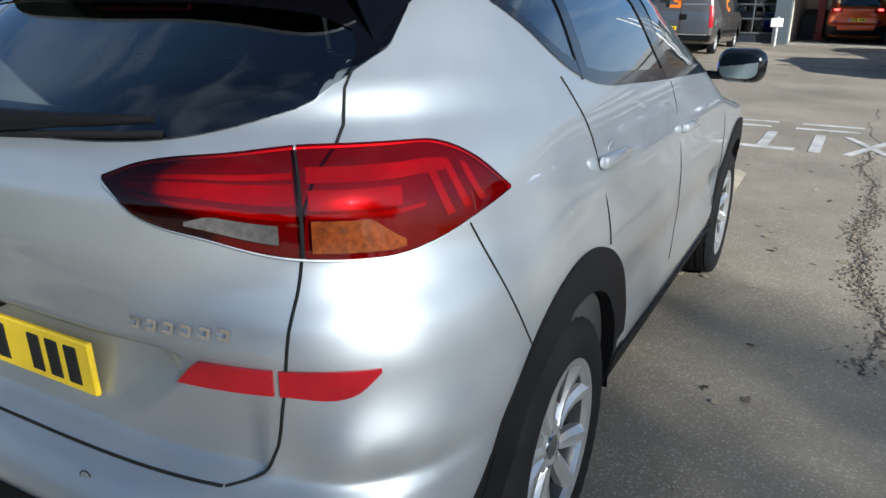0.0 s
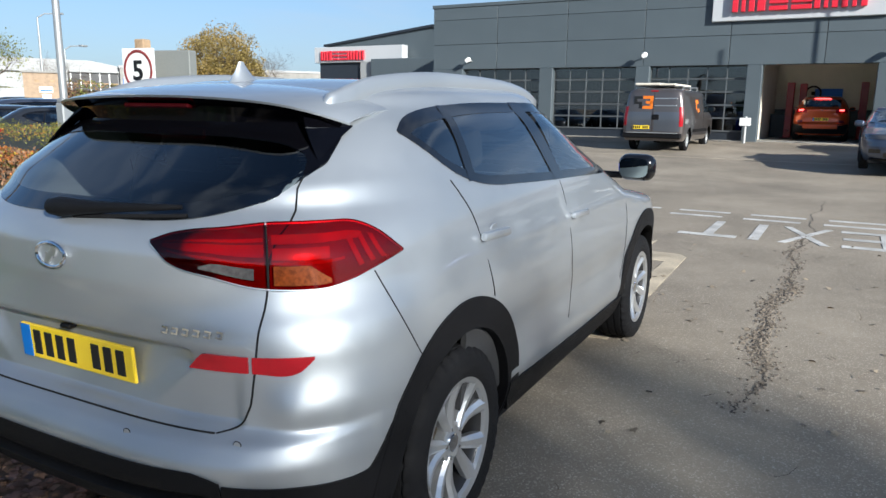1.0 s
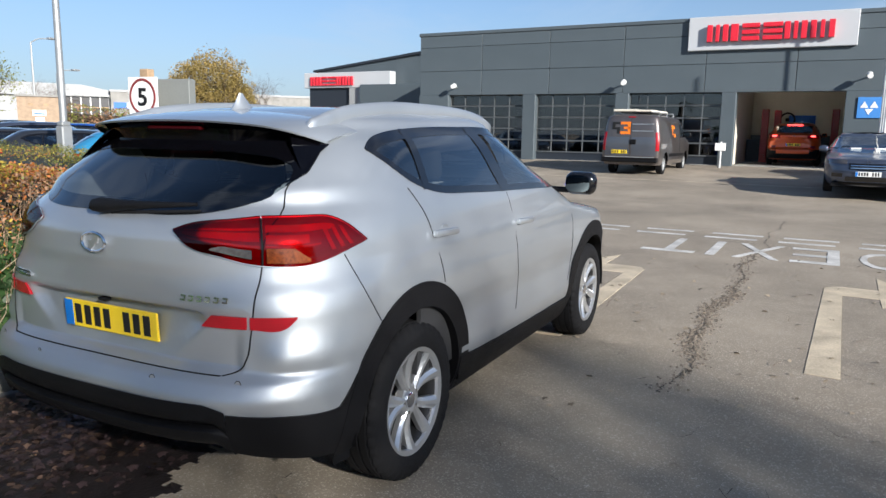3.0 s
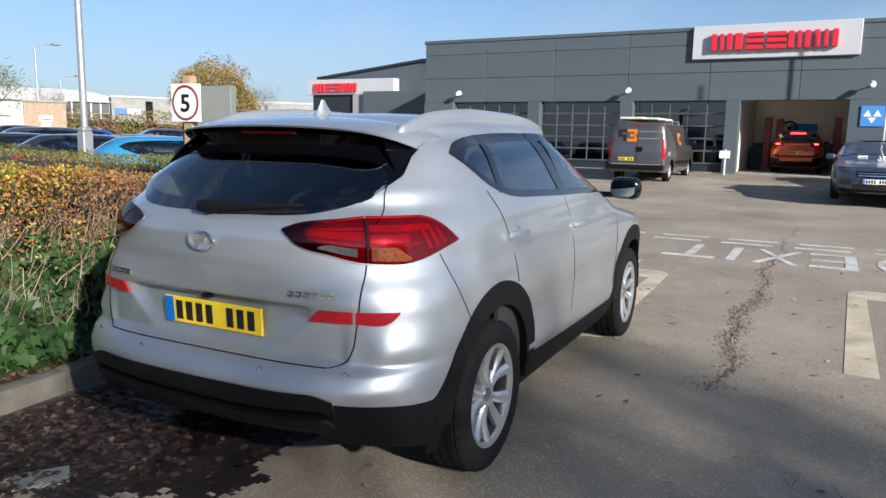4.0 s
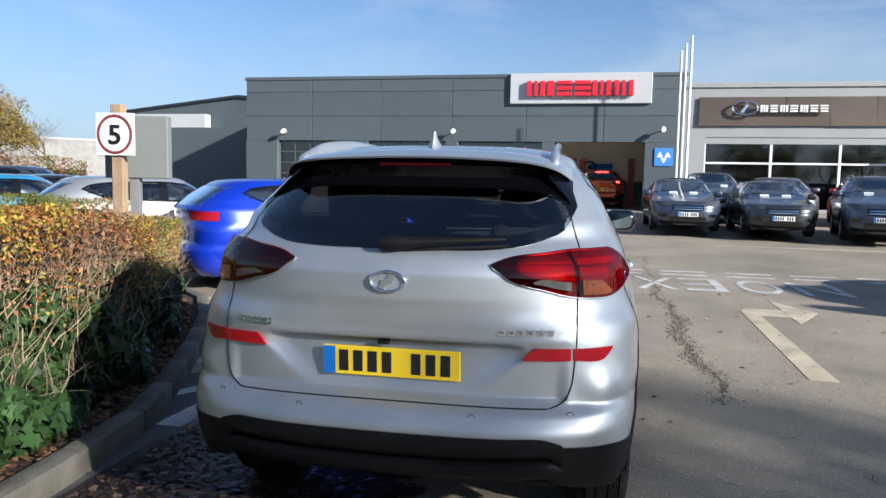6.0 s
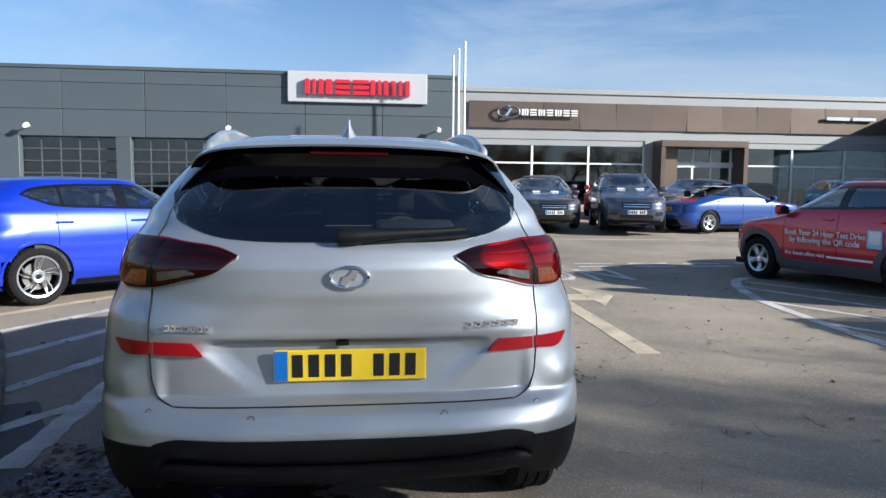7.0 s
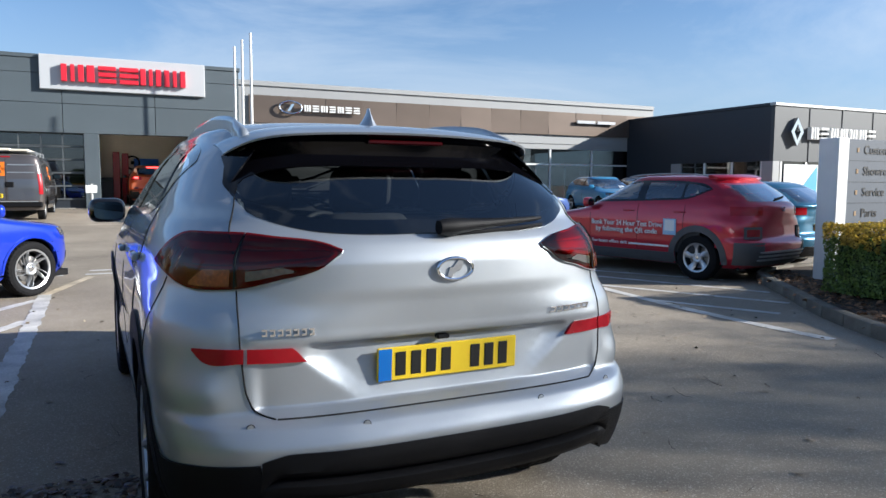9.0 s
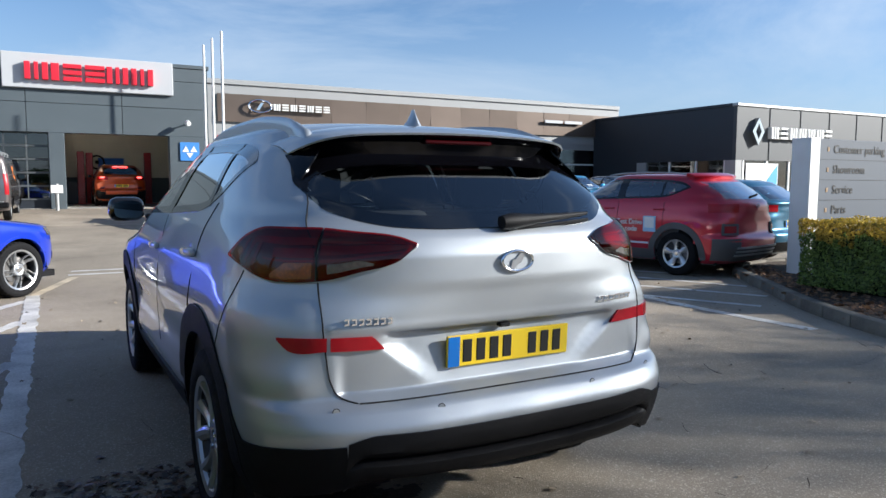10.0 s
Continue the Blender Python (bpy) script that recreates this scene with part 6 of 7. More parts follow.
            za, zb = ZN + 0.39 + (3.16 - ZN - 0.35) * j / rows_, ZN + 0.31 + (3.16 - ZN - 0.35) * (j + 1) / rows_
            part("pane", box(xa, YN + 0.20, za, xb, YN + 0.21, zb), PANEGLASS, door)
# bay fittings
for x in (-1.75, 0.95, -1.35):
    lift = thing("car_lift", pose(x, YN + (5.2 if x < -1.5 or x > 0 else 6.6), ZN), "red two-post car lift column in the workshop", "car lift")
    part("column", box(-0.14, -0.17, 0.02, 0.14, 0.17, 2.3, 0.02), REDPAINT, lift)
    part("foot", box(-0.35, -0.3, 0, 0.35, 0.3, 0.03), REDPAINT, lift)
    part("arm", box(-0.06, -0.5, 0.25, 0.06, 0.0, 0.35, 0.01), REDPAINT, lift)
bench = thing("tool_cabinet", pose(-2.1, YN + 5.5, ZN), "dark tool cabinet against the workshop wall", "cabinet")
part("body", box(-0.35, -0.4, 0.02, 0.35, 0.4, 1.0, 0.02), CLADDARK, bench)
for k in range(4):
    part("drawer", box(0.35, -0.37, 0.10 + k * 0.22, 0.37, 0.37, 0.29 + k * 0.22, 0.006), REDPAINT, bench)
panel = thing("notice_board", pose(-0.4, YN + 7.36, 2.1), "blue board on the workshop's back wall", "board")
part("board", box(-0.55, -0.03, -0.4, 0.55, 0.03, 0.4, 0.01), BLUESIGN, panel)
fanob = thing("wall_fan", pose(-1.0, YN + 7.3, 2.3), "round dark fan on the workshop's back wall", "fan")
part("ring", tube([(0.3 * math.cos(a), 0, 0.3 * math.sin(a)) for a in np.linspace(0, math.tau, 25)], 0.04, 6, caps=False), CLAD, fanob)
part("hub", box(-0.08, -0.06, -0.08, 0.08, 0.06, 0.08, 0.02), CLAD, fanob)

# large sign: pale board and plain red blocks in place of the maker's name
board = thing("fascia_sign", pose(-1.44, YN, 5.33), "pale sign board with plain raised red bars on the workshop", "sign")
part("board", box(-2.83, -0.18, -0.63, 2.83, -0.022, 0.60, 0.02), SIGNPALE, board)


def sign_shapes(parent, spans, z0, z1, y0, y1, mat, bar):
    """Plain raised bars in place of a name: uprights ("u") or level bars ("l") over each span."""
    for a, b, way in spans:
        if way == "u":
            for x in ([(a, b)] if b - a < 2.2 * bar else [(a, a + bar), ((a + b - bar * 0.7) / 2, (a + b + bar * 0.7) / 2), (b - bar, b)]):
                part("sign_bar", box(x[0], y0, z0, x[1], y1, z1, 0.012), mat, parent, "plain raised bar")
        else:
            for k in range(3):
                zc = z0 + (z1 - z0 - bar * 0.8) * k / 2
                part("sign_bar", box(a, y0, zc, b, y1, zc + bar * 0.8, 0.012), mat, parent, "plain raised bar")


NAME = ((-2.13, -1.39, "u"), (-1.30, -1.04, "u"), (-0.92, -0.32, "l"), (-0.21, 0.44, "l"), (0.50, 1.23, "u"), (1.33, 2.10, "u"))
sign_shapes(board, NAME, -0.34, 0.27, -0.38, -0.21, SIGNRED, 0.19)
mot = thing("test_centre_sign", pose(1.94, YN - 0.12, 2.58), "blue square sign with three white triangles", "sign")
part("panel", box(-0.36, -0.03, -0.36, 0.36, 0.0, 0.36, 0.01), material("pale_blue_sign", (0.07, 0.24, 0.60), 0.4, 0, 0.05, 4, 60), mot)
for x, z in ((-0.15, 0.05), (0.15, 0.05)):
    part("triangle", prism([(x - 0.13, z - 0.06), (x + 0.13, z - 0.06), (x, z + 0.17)], 0.01, Matrix.Translation((0, -0.042, 0))), WHITEPAINT, mot)
part("triangle", prism([(-0.13, -0.05), (0.13, -0.05), (0, -0.25)][::-1], 0.01, Matrix.Translation((0, -0.042, 0))), WHITEPAINT, mot)
for x, z in ((-14.2, 3.55), (-6.60, 3.58), (1.85, 3.68)):
    c = thing("floodlight", pose(x, YN, z), "small white floodlight on a bracket over the doors", "floodlight")
    part("bracket", tube([(0, 0, -0.05), (0, -0.35, 0)], 0.025, 8), STEEL, c)
    part("head", tube([(0, -0.34, 0.0), (0.02, -0.56, -0.05)], [0.11, 0.09], 12), WHITEPAINT, c)
post = thing("bollard_sign", pose(-2.72, 27.6, gz(0, 27.6)), "grey steel post with a small white notice", "sign")
part("post", tube([(0, 0, 0), (0, 0, 0.95)], 0.06, 10), STEEL, post)
part("panel", box(-0.19, -0.08, 0.62, 0.19, -0.055, 0.90, 0.01), WHITEPAINT, post)
for x, y, top in ((2.28, 26.8, 6.46), (2.26, 25.1, 6.41), (2.24, 23.4, 6.34)):
    f = thing("flagpole", pose(x, y, gz(x, y)), "tall slim white flagpole", "flagpole", "flagpoles")
    part("pole", tube([(0, 0, 0), (0, 0, top - gz(x, y))], [0.055, 0.04], 10), WHITEPAINT, f)
    part("base", box(-0.12, -0.12, 0, 0.12, 0.12, 0.05, 0.01), STEEL, f)

# showroom with a bronze band
YH = 31.0
show = thing("showroom_building", None, "long pale showroom with a bronze band and wide windows", "building")
part("wall", box(2.75, YH, 3.55, 26.2, YH + 0.3, 5.85), CLADLIGHT, show)
part("parapet", box(2.75, YH - 0.08, 5.62, 26.2, YH + 0.35, 5.82, 0.02), CLADLIGHT, show)
part("roof", box(2.75, YH + 0.3, 5.55, 26.2, YH + 20, 5.6), CLADDARK, show)
me = bpy.data.meshes.new("bronze_panel")
b = prism([(-0.86, -0.60), (0.86, -0.60), (0.86, 0.60), (-0.86, 0.60)], 0.05)
b.to_mesh(me)
b.free()
me.materials.append(BRONZE)
for k in range(13):
    part("bronze_panel", me, BRONZE, show, m=pose(3.55 + 0.86 + k * 1.725 - 0.02, YH - 0.12 + 0.004 * (k % 2), 4.62, 1.2 * (k % 3) - 1))
for x0, x1 in ((2.75, 3.85), (11.9, 12.3), (16.5, 16.62), (24.75, 26.2)):
    part("pier", box(x0, YH - 0.02, ZN - 0.1, x1, YH + 0.35, 3.55, 0.01), CLADLIGHT, show)
for x0, x1, n in ((3.85, 11.9, 3), (16.62, 24.75, 3)):
    w = part("window", box(x0, YH + 0.04, 3.27, x1, YH + 0.28, 3.55), CLADLIGHT, show)
    part("window_sill", box(x0, YH, ZN, x1, YH + 0.3, ZN + 0.15), CLADLIGHT, w)
    part("mullion", box(x0, YH + 0.10, 2.42, x1, YH + 0.18, 2.50), WHITEPAINT, w)
    for i in range(n + 1):
        x = x0 + (x1 - x0) * i / n
        part("mullion", box(x - 0.05, YH + 0.08, ZN + 0.15, x + 0.05, YH + 0.2, 3.27), WHITEPAINT, w)
    for i in range(n):
        part("pane", box(x0 + (x1 - x0) * i / n + 0.05, YH + 0.14, ZN + 0.15, x0 + (x1 - x0) * (i + 1) / n - 0.05, YH + 0.15, 3.27), PANEGLASS, w)
porch = part("entrance", box(12.3, YH - 1.0, 3.25, 16.5, YH + 0.1, 3.55, 0.02), BRONZE, show, "bronze framed entrance with glass doors")
part("porch_wing", box(12.3, YH - 1.0, ZN, 12.5, YH + 0.1, 3.25), BRONZE, porch)
part("porch_wing", box(16.3, YH - 1.0, ZN, 16.5, YH + 0.1, 3.25), BRONZE, porch)
part("porch_screen", box(12.5, YH - 0.3, ZN, 13.4, YH - 0.2, 3.25), BRONZE, porch)
for x in (13.45, 14.3, 15.2, 16.2):
    part("door_frame", box(x - 0.05, YH + 0.05, ZN, x + 0.05, YH + 0.15, 3.2), WHITEPAINT, porch)
part("door_header", box(13.4, YH + 0.04, 2.35, 16.3, YH + 0.16, 2.6), WHITEPAINT, porch)
part("door_pane", box(13.45, YH + 0.09, ZN, 16.2, YH + 0.1, 3.2), PANEGLASS, porch)
part("inner_floor", box(3, YH + 0.3, ZN - 0.2, 26, YH + 12, ZN + 0.02), CONCRETE, show)
part("inner_wall", box(3, YH + 12, ZN, 26, YH + 12.2, 5.5), CLADGREY, show)
part("inner_ceiling", box(3, YH + 0.3, 3.6, 26, YH + 12, 3.7), CLADGREY, show)
mark = thing("fascia_lettering", pose(0, YH - 0.30, 4.72), "plain chrome oval and pale blocks on the bronze band", "sign")
part("oval", tube([(5.32 + 0.5 * math.cos(a), 0, 0.27 * math.sin(a)) for a in np.linspace(0, math.tau, 33)], 0.05, 8, caps=False), CHROME, mark)
part("slant", prism([(5.15, -0.16), (5.28, -0.16), (5.49, 0.16), (5.36, 0.16)], 0.05, Matrix.Translation((0, -0.02, 0))), CHROME, mark)
sign_shapes(mark, [(5.92 + k * 0.385, 5.92 + k * 0.385 + 0.30, "ululull"[k]) for k in range(7)], -0.15, 0.14, -0.05, 0.04, WHITEPAINT, 0.085)
for x0, x1 in ((20.75, 21.95), (22.08, 23.3)):
    part("sign_block", box(x0, 0.0, -0.06, x1, 0.08, 0.10, 0.01), SIGNPALE, mark)

# dark showroom at the side
XR, YR = 24.4, 21.2
dark = thing("dark_showroom_building", None, "black clad showroom block with a pale diamond sign", "building")
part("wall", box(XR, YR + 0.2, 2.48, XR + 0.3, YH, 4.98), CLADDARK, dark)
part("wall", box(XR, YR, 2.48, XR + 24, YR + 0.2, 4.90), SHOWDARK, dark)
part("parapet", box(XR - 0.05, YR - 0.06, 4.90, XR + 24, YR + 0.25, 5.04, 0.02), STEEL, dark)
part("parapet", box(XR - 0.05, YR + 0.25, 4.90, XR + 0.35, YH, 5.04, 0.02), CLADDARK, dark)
part("roof", box(XR + 0.3, YR + 0.2, 4.75, XR + 24, YH, 4.85), CLADDARK, dark)
part("pier", box(XR, YR, 0.2, XR + 0.4, YR + 0.6, 2.48), CLADLIGHT, dark)
part("pier", box(XR, YR + 5.6, 0.2, XR + 0.3, YR + 6.3, 2.48), CLADLIGHT, dark)
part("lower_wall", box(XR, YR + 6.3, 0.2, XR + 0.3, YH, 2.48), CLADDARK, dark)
for a, b in ((0.6, 2.3), (2.3, 4.0), (4.0, 5.6)):
    w = part("window", box(XR + 0.02, YR + a, 0.25, XR + 0.14, YR + a + 0.08, 2.48), WHITEPAINT, dark)
    part("pane", box(XR + 0.08, YR + a + 0.08, 0.25, XR + 0.09, YR + b, 2.48), PANEGLASS, w)
for k in range(8):
    w = part("window", box(XR + 0.5 + k * 1.6, YR + 0.02, 0.25, XR + 0.6 + k * 1.6, YR + 0.14, 2.48), WHITEPAINT, dark)
    part("pane", box(XR + 0.6 + k * 1.6, YR + 0.08, 0.25, XR + 2.1 + k * 1.6, YR + 0.09, 2.48), PANEGLASS, w)
wp = part("window_poster", box(XR + 0.7, YR - 0.02, 0.9, XR + 2.9, YR + 0.01, 2.35), WHITEPAINT, dark, "blue and white window poster")
part("poster_corner", prism([(XR + 1.5, 0.95), (XR + 2.85, 0.95), (XR + 2.85, 2.30)], 0.006, Matrix.Translation((0, YR - 0.03, 0))), material("sky_blue_print", (0.05, 0.32, 0.70), 0.5, 0, 0.05, 4, 60), wp)
part("inner_wall", box(XR + 0.4, YR + 8, 0.2, XR + 24, YR + 8.2, 4.7), WALLCREAM, dark)
for k in range(6):
    part("facade_rib", box(XR + 2.2 + 2.2 * k, YR - 0.03, 2.5, XR + 2.24 + 2.2 * k, YR, 4.88), CLADDARK, dark)
dm = thing("diamond_sign", pose(XR + 1.2, YR - 0.22, 3.78), "pale raised diamond and plain white blocks on the black showroom", "sign")
for s in (1, -1):
    part("diamond_side", prism([(0, 0.62), (s * 0.40, 0), (0, -0.62), (0, -0.36), (s * 0.20, 0), (0, 0.36)], 0.225), CHROME, dm)
sign_shapes(dm, [(0.90 + k * 0.66, 0.90 + k * 0.66 + 0.50, "uluuuul"[k]) for k in range(7)], -0.30, 0.24, 0.0, 0.225, WHITEPAINT, 0.13)

# set-back building with a low gable and a smaller sign
back = thing("rear_building", None, "grey set-back building with a low gabled roof", "building")
part("gable", prism([(-28.0, 0.3), (-13, 0.3), (-13, 5.4), (-20.5, 5.95), (-28.0, 5.08)], 10, Matrix.Translation((0, 36.0, 0))), CLADGREY, back)
part("roof_edge", prism([(-28.2, 5.06), (-20.5, 5.93), (-13, 5.38), (-13, 5.50), (-20.5, 6.07), (-28.2, 5.18)], 10.2, Matrix.Translation((0, 35.85, 0))), CLADDARK, back)
part("canopy", box(-24.1, 35.0, 0.3, -14.5, 36, 4.2, 0.02), CLADGREY, back)
part("recess", box(-28.2, 35.5, 0.3, -24.1, 35.95, 4.05), CLADDARK, back)
part("light_panel", box(-25.05, 35.3, 0.3, -24.1, 35.5, 4.05), CLADLIGHT, back)
sb = thing("fascia_sign", pose(-25.3, 35.6, 4.52), "pale sign board with plain small red blocks", "sign")
part("board", box(-3.17, -0.3, -0.46, 3.17, 0.3, 0.45, 0.02), SIGNPALE, sb)
sign_shapes(sb, [(a * 0.75 - 1.02, b * 0.75 - 1.02, w) for a, b, w in NAME], -0.33, 0.20, -0.42, -0.3, SIGNRED, 0.14)

# speed sign, grey panel, lamp post
sp = thing("speed_sign", pose(-4.60, 3.56, 0.1, 0, 0, 7), "square white sign with red ring on a timber post", "sign")
part("post", box(-0.05, 0.012, -0.1, 0.05, 0.10, 1.95, 0.008), WOOD, sp)
part("panel", box(-0.165, -0.012, 1.525, 0.165, 0.010, 1.875, 0.004), WHITEPAINT, sp)
part("ring", tube([(0.142 * math.cos(a), 0, 0.152 * math.sin(a)) for a in np.linspace(0, math.tau, 41)], 0.0125, 6, caps=False), material("faded_red", (0.20, 0.03, 0.03), 0.6, 0, 0.2, 8, 60), sp, m=Matrix.Translation((0, -0.014, 1.70)) @ Matrix.Diagonal((1, 0.3, 1, 1)))
lettering("numeral", "5", 0.155, pose(-0.052, -0.016, 1.622, 90, 0, 0), BLACKBAR, sp, 0.105, 0.003, bold=0.022)
gp = thing("grey_panel_sign", pose(-4.57, 3.74, 0.1, 0, 0, 12), "back of a plain grey sign box behind the timber post", "sign")
part("panel", box(-0.24, 0, 1.34, 0.30, 0.10, 1.87, 0.006), material("weathered_grey", (0.20, 0.21, 0.20), 0.7, 0.1, 0.15, 2, 60), gp)
part("leg", box(-0.04, 0.02, -0.1, 0.04, 0.09, 1.4), STEEL, gp)
lp = thing("lamp_post", pose(-11.2, 7.25, 0), "tall slim grey lamp post on a square base", "lamp post")
part("pole", tube([(0, 0, 0), (0, 0, 1.7), (0, 0, 8.5)], [0.075, 0.062, 0.042], 12), STEEL, lp, smooth=True)
part("meter_box", box(-0.10, -0.10, 0.8, 0.10, 0.10, 1.52, 0.02), STEEL, lp)
part("collar", box(-0.085, -0.085, 1.52, 0.085, 0.085, 1.60, 0.02), STEEL, lp)
# name board with a pale end and grey face
XB, YB = 6.54, 5.10
nb = thing("directory_sign", pose(XB, YB, 0.0, 0, 0, 0), "freestanding grey directory sign with a white end post", "sign")
part("end_post", box(0, 0, 0.0, 0.22, 0.30, 2.03, 0.01), WHITEPAINT, nb)
part("face", box(0.24, 0.03, 0.35, 2.3, 0.25, 2.02, 0.005), material("sign_grey", (0.105, 0.12, 0.145), 0.6, 0, 0.06, 2, 60, spec=0.25), nb)
for k, tx in enumerate(("Customer parking", "Showroom", "Service", "Parts")):
    z = 1.825 - k * 0.29
    lettering("lettering", tx, 0.118, pose(0.56, 0.024, z, 90), BLACKBAR, nb, None, 0.003, bold=0.010)
    part("rule", box(0.24, 0.026, z - 0.10, 2.3, 0.034, z - 0.092), CLADDARK, nb)
    part("arrow_mark", box(0.42, 0.024, z + 0.02, 0.46, 0.03, z + 0.08), WOOD, nb)

# ---- kerbs ----


def kerb_line(pts, group, h=0.13, w=0.13, piece=0.9, label="worn concrete kerb stone beside the planting"):
    """Kerb stones laid end to end along a line; the planted side lies to its left."""
    ptsv = [Vector(p) for p in pts]
    total = [0]
    for a, b in zip(ptsv, ptsv[1:]):
        total.append(total[-1] + (b - a).length)

    def along(s):
        for i in range(len(ptsv) - 1):
            if s <= total[i + 1] or i == len(ptsv) - 2:
                return ptsv[i].lerp(ptsv[i + 1], (s - total[i]) / (total[i + 1] - total[i]))

    root = tagged(thing("kerb"), label, "kerb", kind="structure")
    n = int(total[-1] / piece)
    for k in range(n):
        a, b = along(k * piece), along((k + 1) * piece)
        d = b - a
        bm = box(0.004, 0, -0.1, d.length - 0.004, w, h, 0.018, seg=2)
        part("kerb_stone", bm, KERB, root, smooth=True, m=pose(a.x, a.y, 0, 0, 0, math.degrees(math.atan2(d.y, d.x))))


LEFT_KERB = [(-2.98, -6.0), (-2.98, 0.0), (-3.05, 1.0), (-3.12, 1.7), (-3.33, 2.34), (-3.62, 3.05), (-3.92, 3.74), (-4.31, 4.55), (-4.95, 5.6), (-5.9, 6.4), (-7.5, 6.7), (-14, 6.9)]
kerb_line([Vector(p) for p in LEFT_KERB], "kerb", piece=0.6)
RIGHT_KERB = [(16, -2.0), (3.6, 1.9), (3.72, 2.4), (4.0, 3.0), (4.45, 3.75), (5.1, 4.6), (5.75, 5.5), (6.3, 6.2), (7.2, 6.6), (16, 6.6)]
kerb_line([Vector(p) for p in RIGHT_KERB][::-1], "kerb", piece=0.5)
for poly, nm in (([(p[0] - 0.10, p[1]) for p in LEFT_KERB] + [(-14, 3.5), (-8.0, 3.3), (-6.5, 2.6), (-6.1, 1.0), (-6.0, -6.0)], "planting bed beside the parked silver car"), ([(p[0] + 0.12, p[1] - 0.05) for p in RIGHT_KERB], "planting bed below the clipped hedge")):
    bm = bmesh.new()
    bm.faces.new([bm.verts.new((x, y, 0.09)) for x, y in poly])
    bmesh.ops.triangulate(bm, faces=bm.faces)
    tagged(part("soil_bed", bm, SOIL), "bare soil and leaf litter in the " + nm, "soil", kind="structure")

# ---- planting ----


def leaf_cloud(name, centres, normals, size, mat, parent, shape, spread=0.6, seed=0, label=""):
    """Many small bent leaves, joined in one mesh."""
    rs = np.random.RandomState(seed)
    n = len(centres)
    nv = len(shape)
    nrm = normals + rs.normal(0, spread, (n, 3))
    nrm /= np.linalg.norm(nrm, axis=1, keepdims=True) + 1e-9
    t = np.cross(nrm, rs.normal(0, 1, (n, 3)))
    t /= np.linalg.norm(t, axis=1, keepdims=True) + 1e-9
    b = np.cross(nrm, t)
    sc = size * rs.uniform(0.55, 1.25, n)
    verts = np.zeros((n, nv, 3))
    for k, (u, v, w) in enumerate(shape):
        verts[:, k] = centres + sc[:, None] * (t * u + b * v + nrm * w)
    faces = np.arange(n * nv).reshape(n, nv)
    me = bpy.data.meshes.new(name)
    me.vertices.add(n * nv)
    me.vertices.foreach_set("co", verts.ravel())
    me.loops.add(n * nv)
    me.loops.foreach_set("vertex_index", faces.ravel())
    me.polygons.add(n)
    me.polygons.foreach_set("loop_start", np.arange(0, n * nv, nv))
    me.polygons.foreach_set("loop_total", np.full(n, nv))
    me.update(calc_edges=True)
    me.materials.append(mat)
    ob = part(name, me, mat, parent, label)
    ob["kind"] = "stuff"
    return ob


OVAL = [(-0.5, 0, 0.0), (-0.2, -0.28, 0.06), (0.25, -0.24, 0.04), (0.55, 0, -0.10), (0.25, 0.24, 0.04), (-0.2, 0.28, 0.06)]
IVYLEAF = [(-0.35, 0, 0.0), (-0.42, -0.42, -0.03), (0.02, -0.30, 0.07), (0.12, -0.52, -0.05), (0.30, -0.18, 0.05), (0.62, 0, -0.10), (0.30, 0.18, 0.05), (0.12, 0.52, -0.05), (0.02, 0.30, 0.07), (-0.42, 0.42, -0.03)]


def noise_at(p, f, seed=0):
    return np.array([noise.noise(Vector((a * f + seed, b * f, c * f))) for a, b, c in p])


def twig_mesh(name, starts, dirs, lengths, r, mat, parent, seed=0, kinks=3):
    """Thin crooked twigs of three sides each, joined."""
    rs = np.random.RandomState(seed)
    n = len(starts)
    pts = [np.array(starts)]
    d = np.array(dirs, float)
    for k in range(kinks):
        d = d + rs.normal(0, 0.28, d.shape)
        d /= np.linalg.norm(d, axis=1, keepdims=True)
        pts.append(pts[-1] + d * (np.array(lengths) / kinks)[:, None])
    verts, faces = [], []
    for k, p in enumerate(pts):
        rad = r * (1 - 0.75 * k / kinks)
        for a in range(3):
            o = np.zeros((n, 3))
            o[:, 0], o[:, 1] = rad * math.cos(a * 2.1), rad * math.sin(a * 2.1)
            o[:, 2] = rad * 0.5 * math.sin(a * 4.2)
            verts.append(p + o)
    verts = np.stack(verts, 1).reshape(-1, 3)
    m = 3 * (kinks + 1)
    for i in range(n):
        for k in range(kinks):
            for a in range(3):
                faces.append((i * m + k * 3 + a, i * m + k * 3 + (a + 1) % 3, i * m + k * 3 + 3 + (a + 1) % 3, i * m + k * 3 + 3 + a))
    ob = part(name, mesh_of(name, verts, faces, mat), mat, parent)
    ob["kind"] = "stuff"
    return ob


# the mixed hedge: ivy below, bare shrubs with autumn leaves above
EDGE = [(-3.22, -6.0), (-3.22, 0.0), (-3.28, 1.0), (-3.36, 1.7), (-3.58, 2.4), (-3.90, 3.1), (-4.22, 3.75), (-4.65, 4.5), (-5.2, 5.3), (-6.1, 5.9), (-7.6, 6.15), (-13.5, 6.3)]


def edge_points(n, rs):
    e = np.array(EDGE)
    seg = np.linalg.norm(np.diff(e, axis=0), axis=1)
    weight = seg * np.array([0.25, 1.6, 1.8, 1.8, 1.8, 1.8, 2.2, 2.4, 2.0, 0.8, 0.25])
    i = rs.choice(len(seg), n, p=weight / weight.sum())
    t = rs.uniform(0, 1, n)
    p = e[i] + (e[i + 1] - e[i]) * t[:, None]
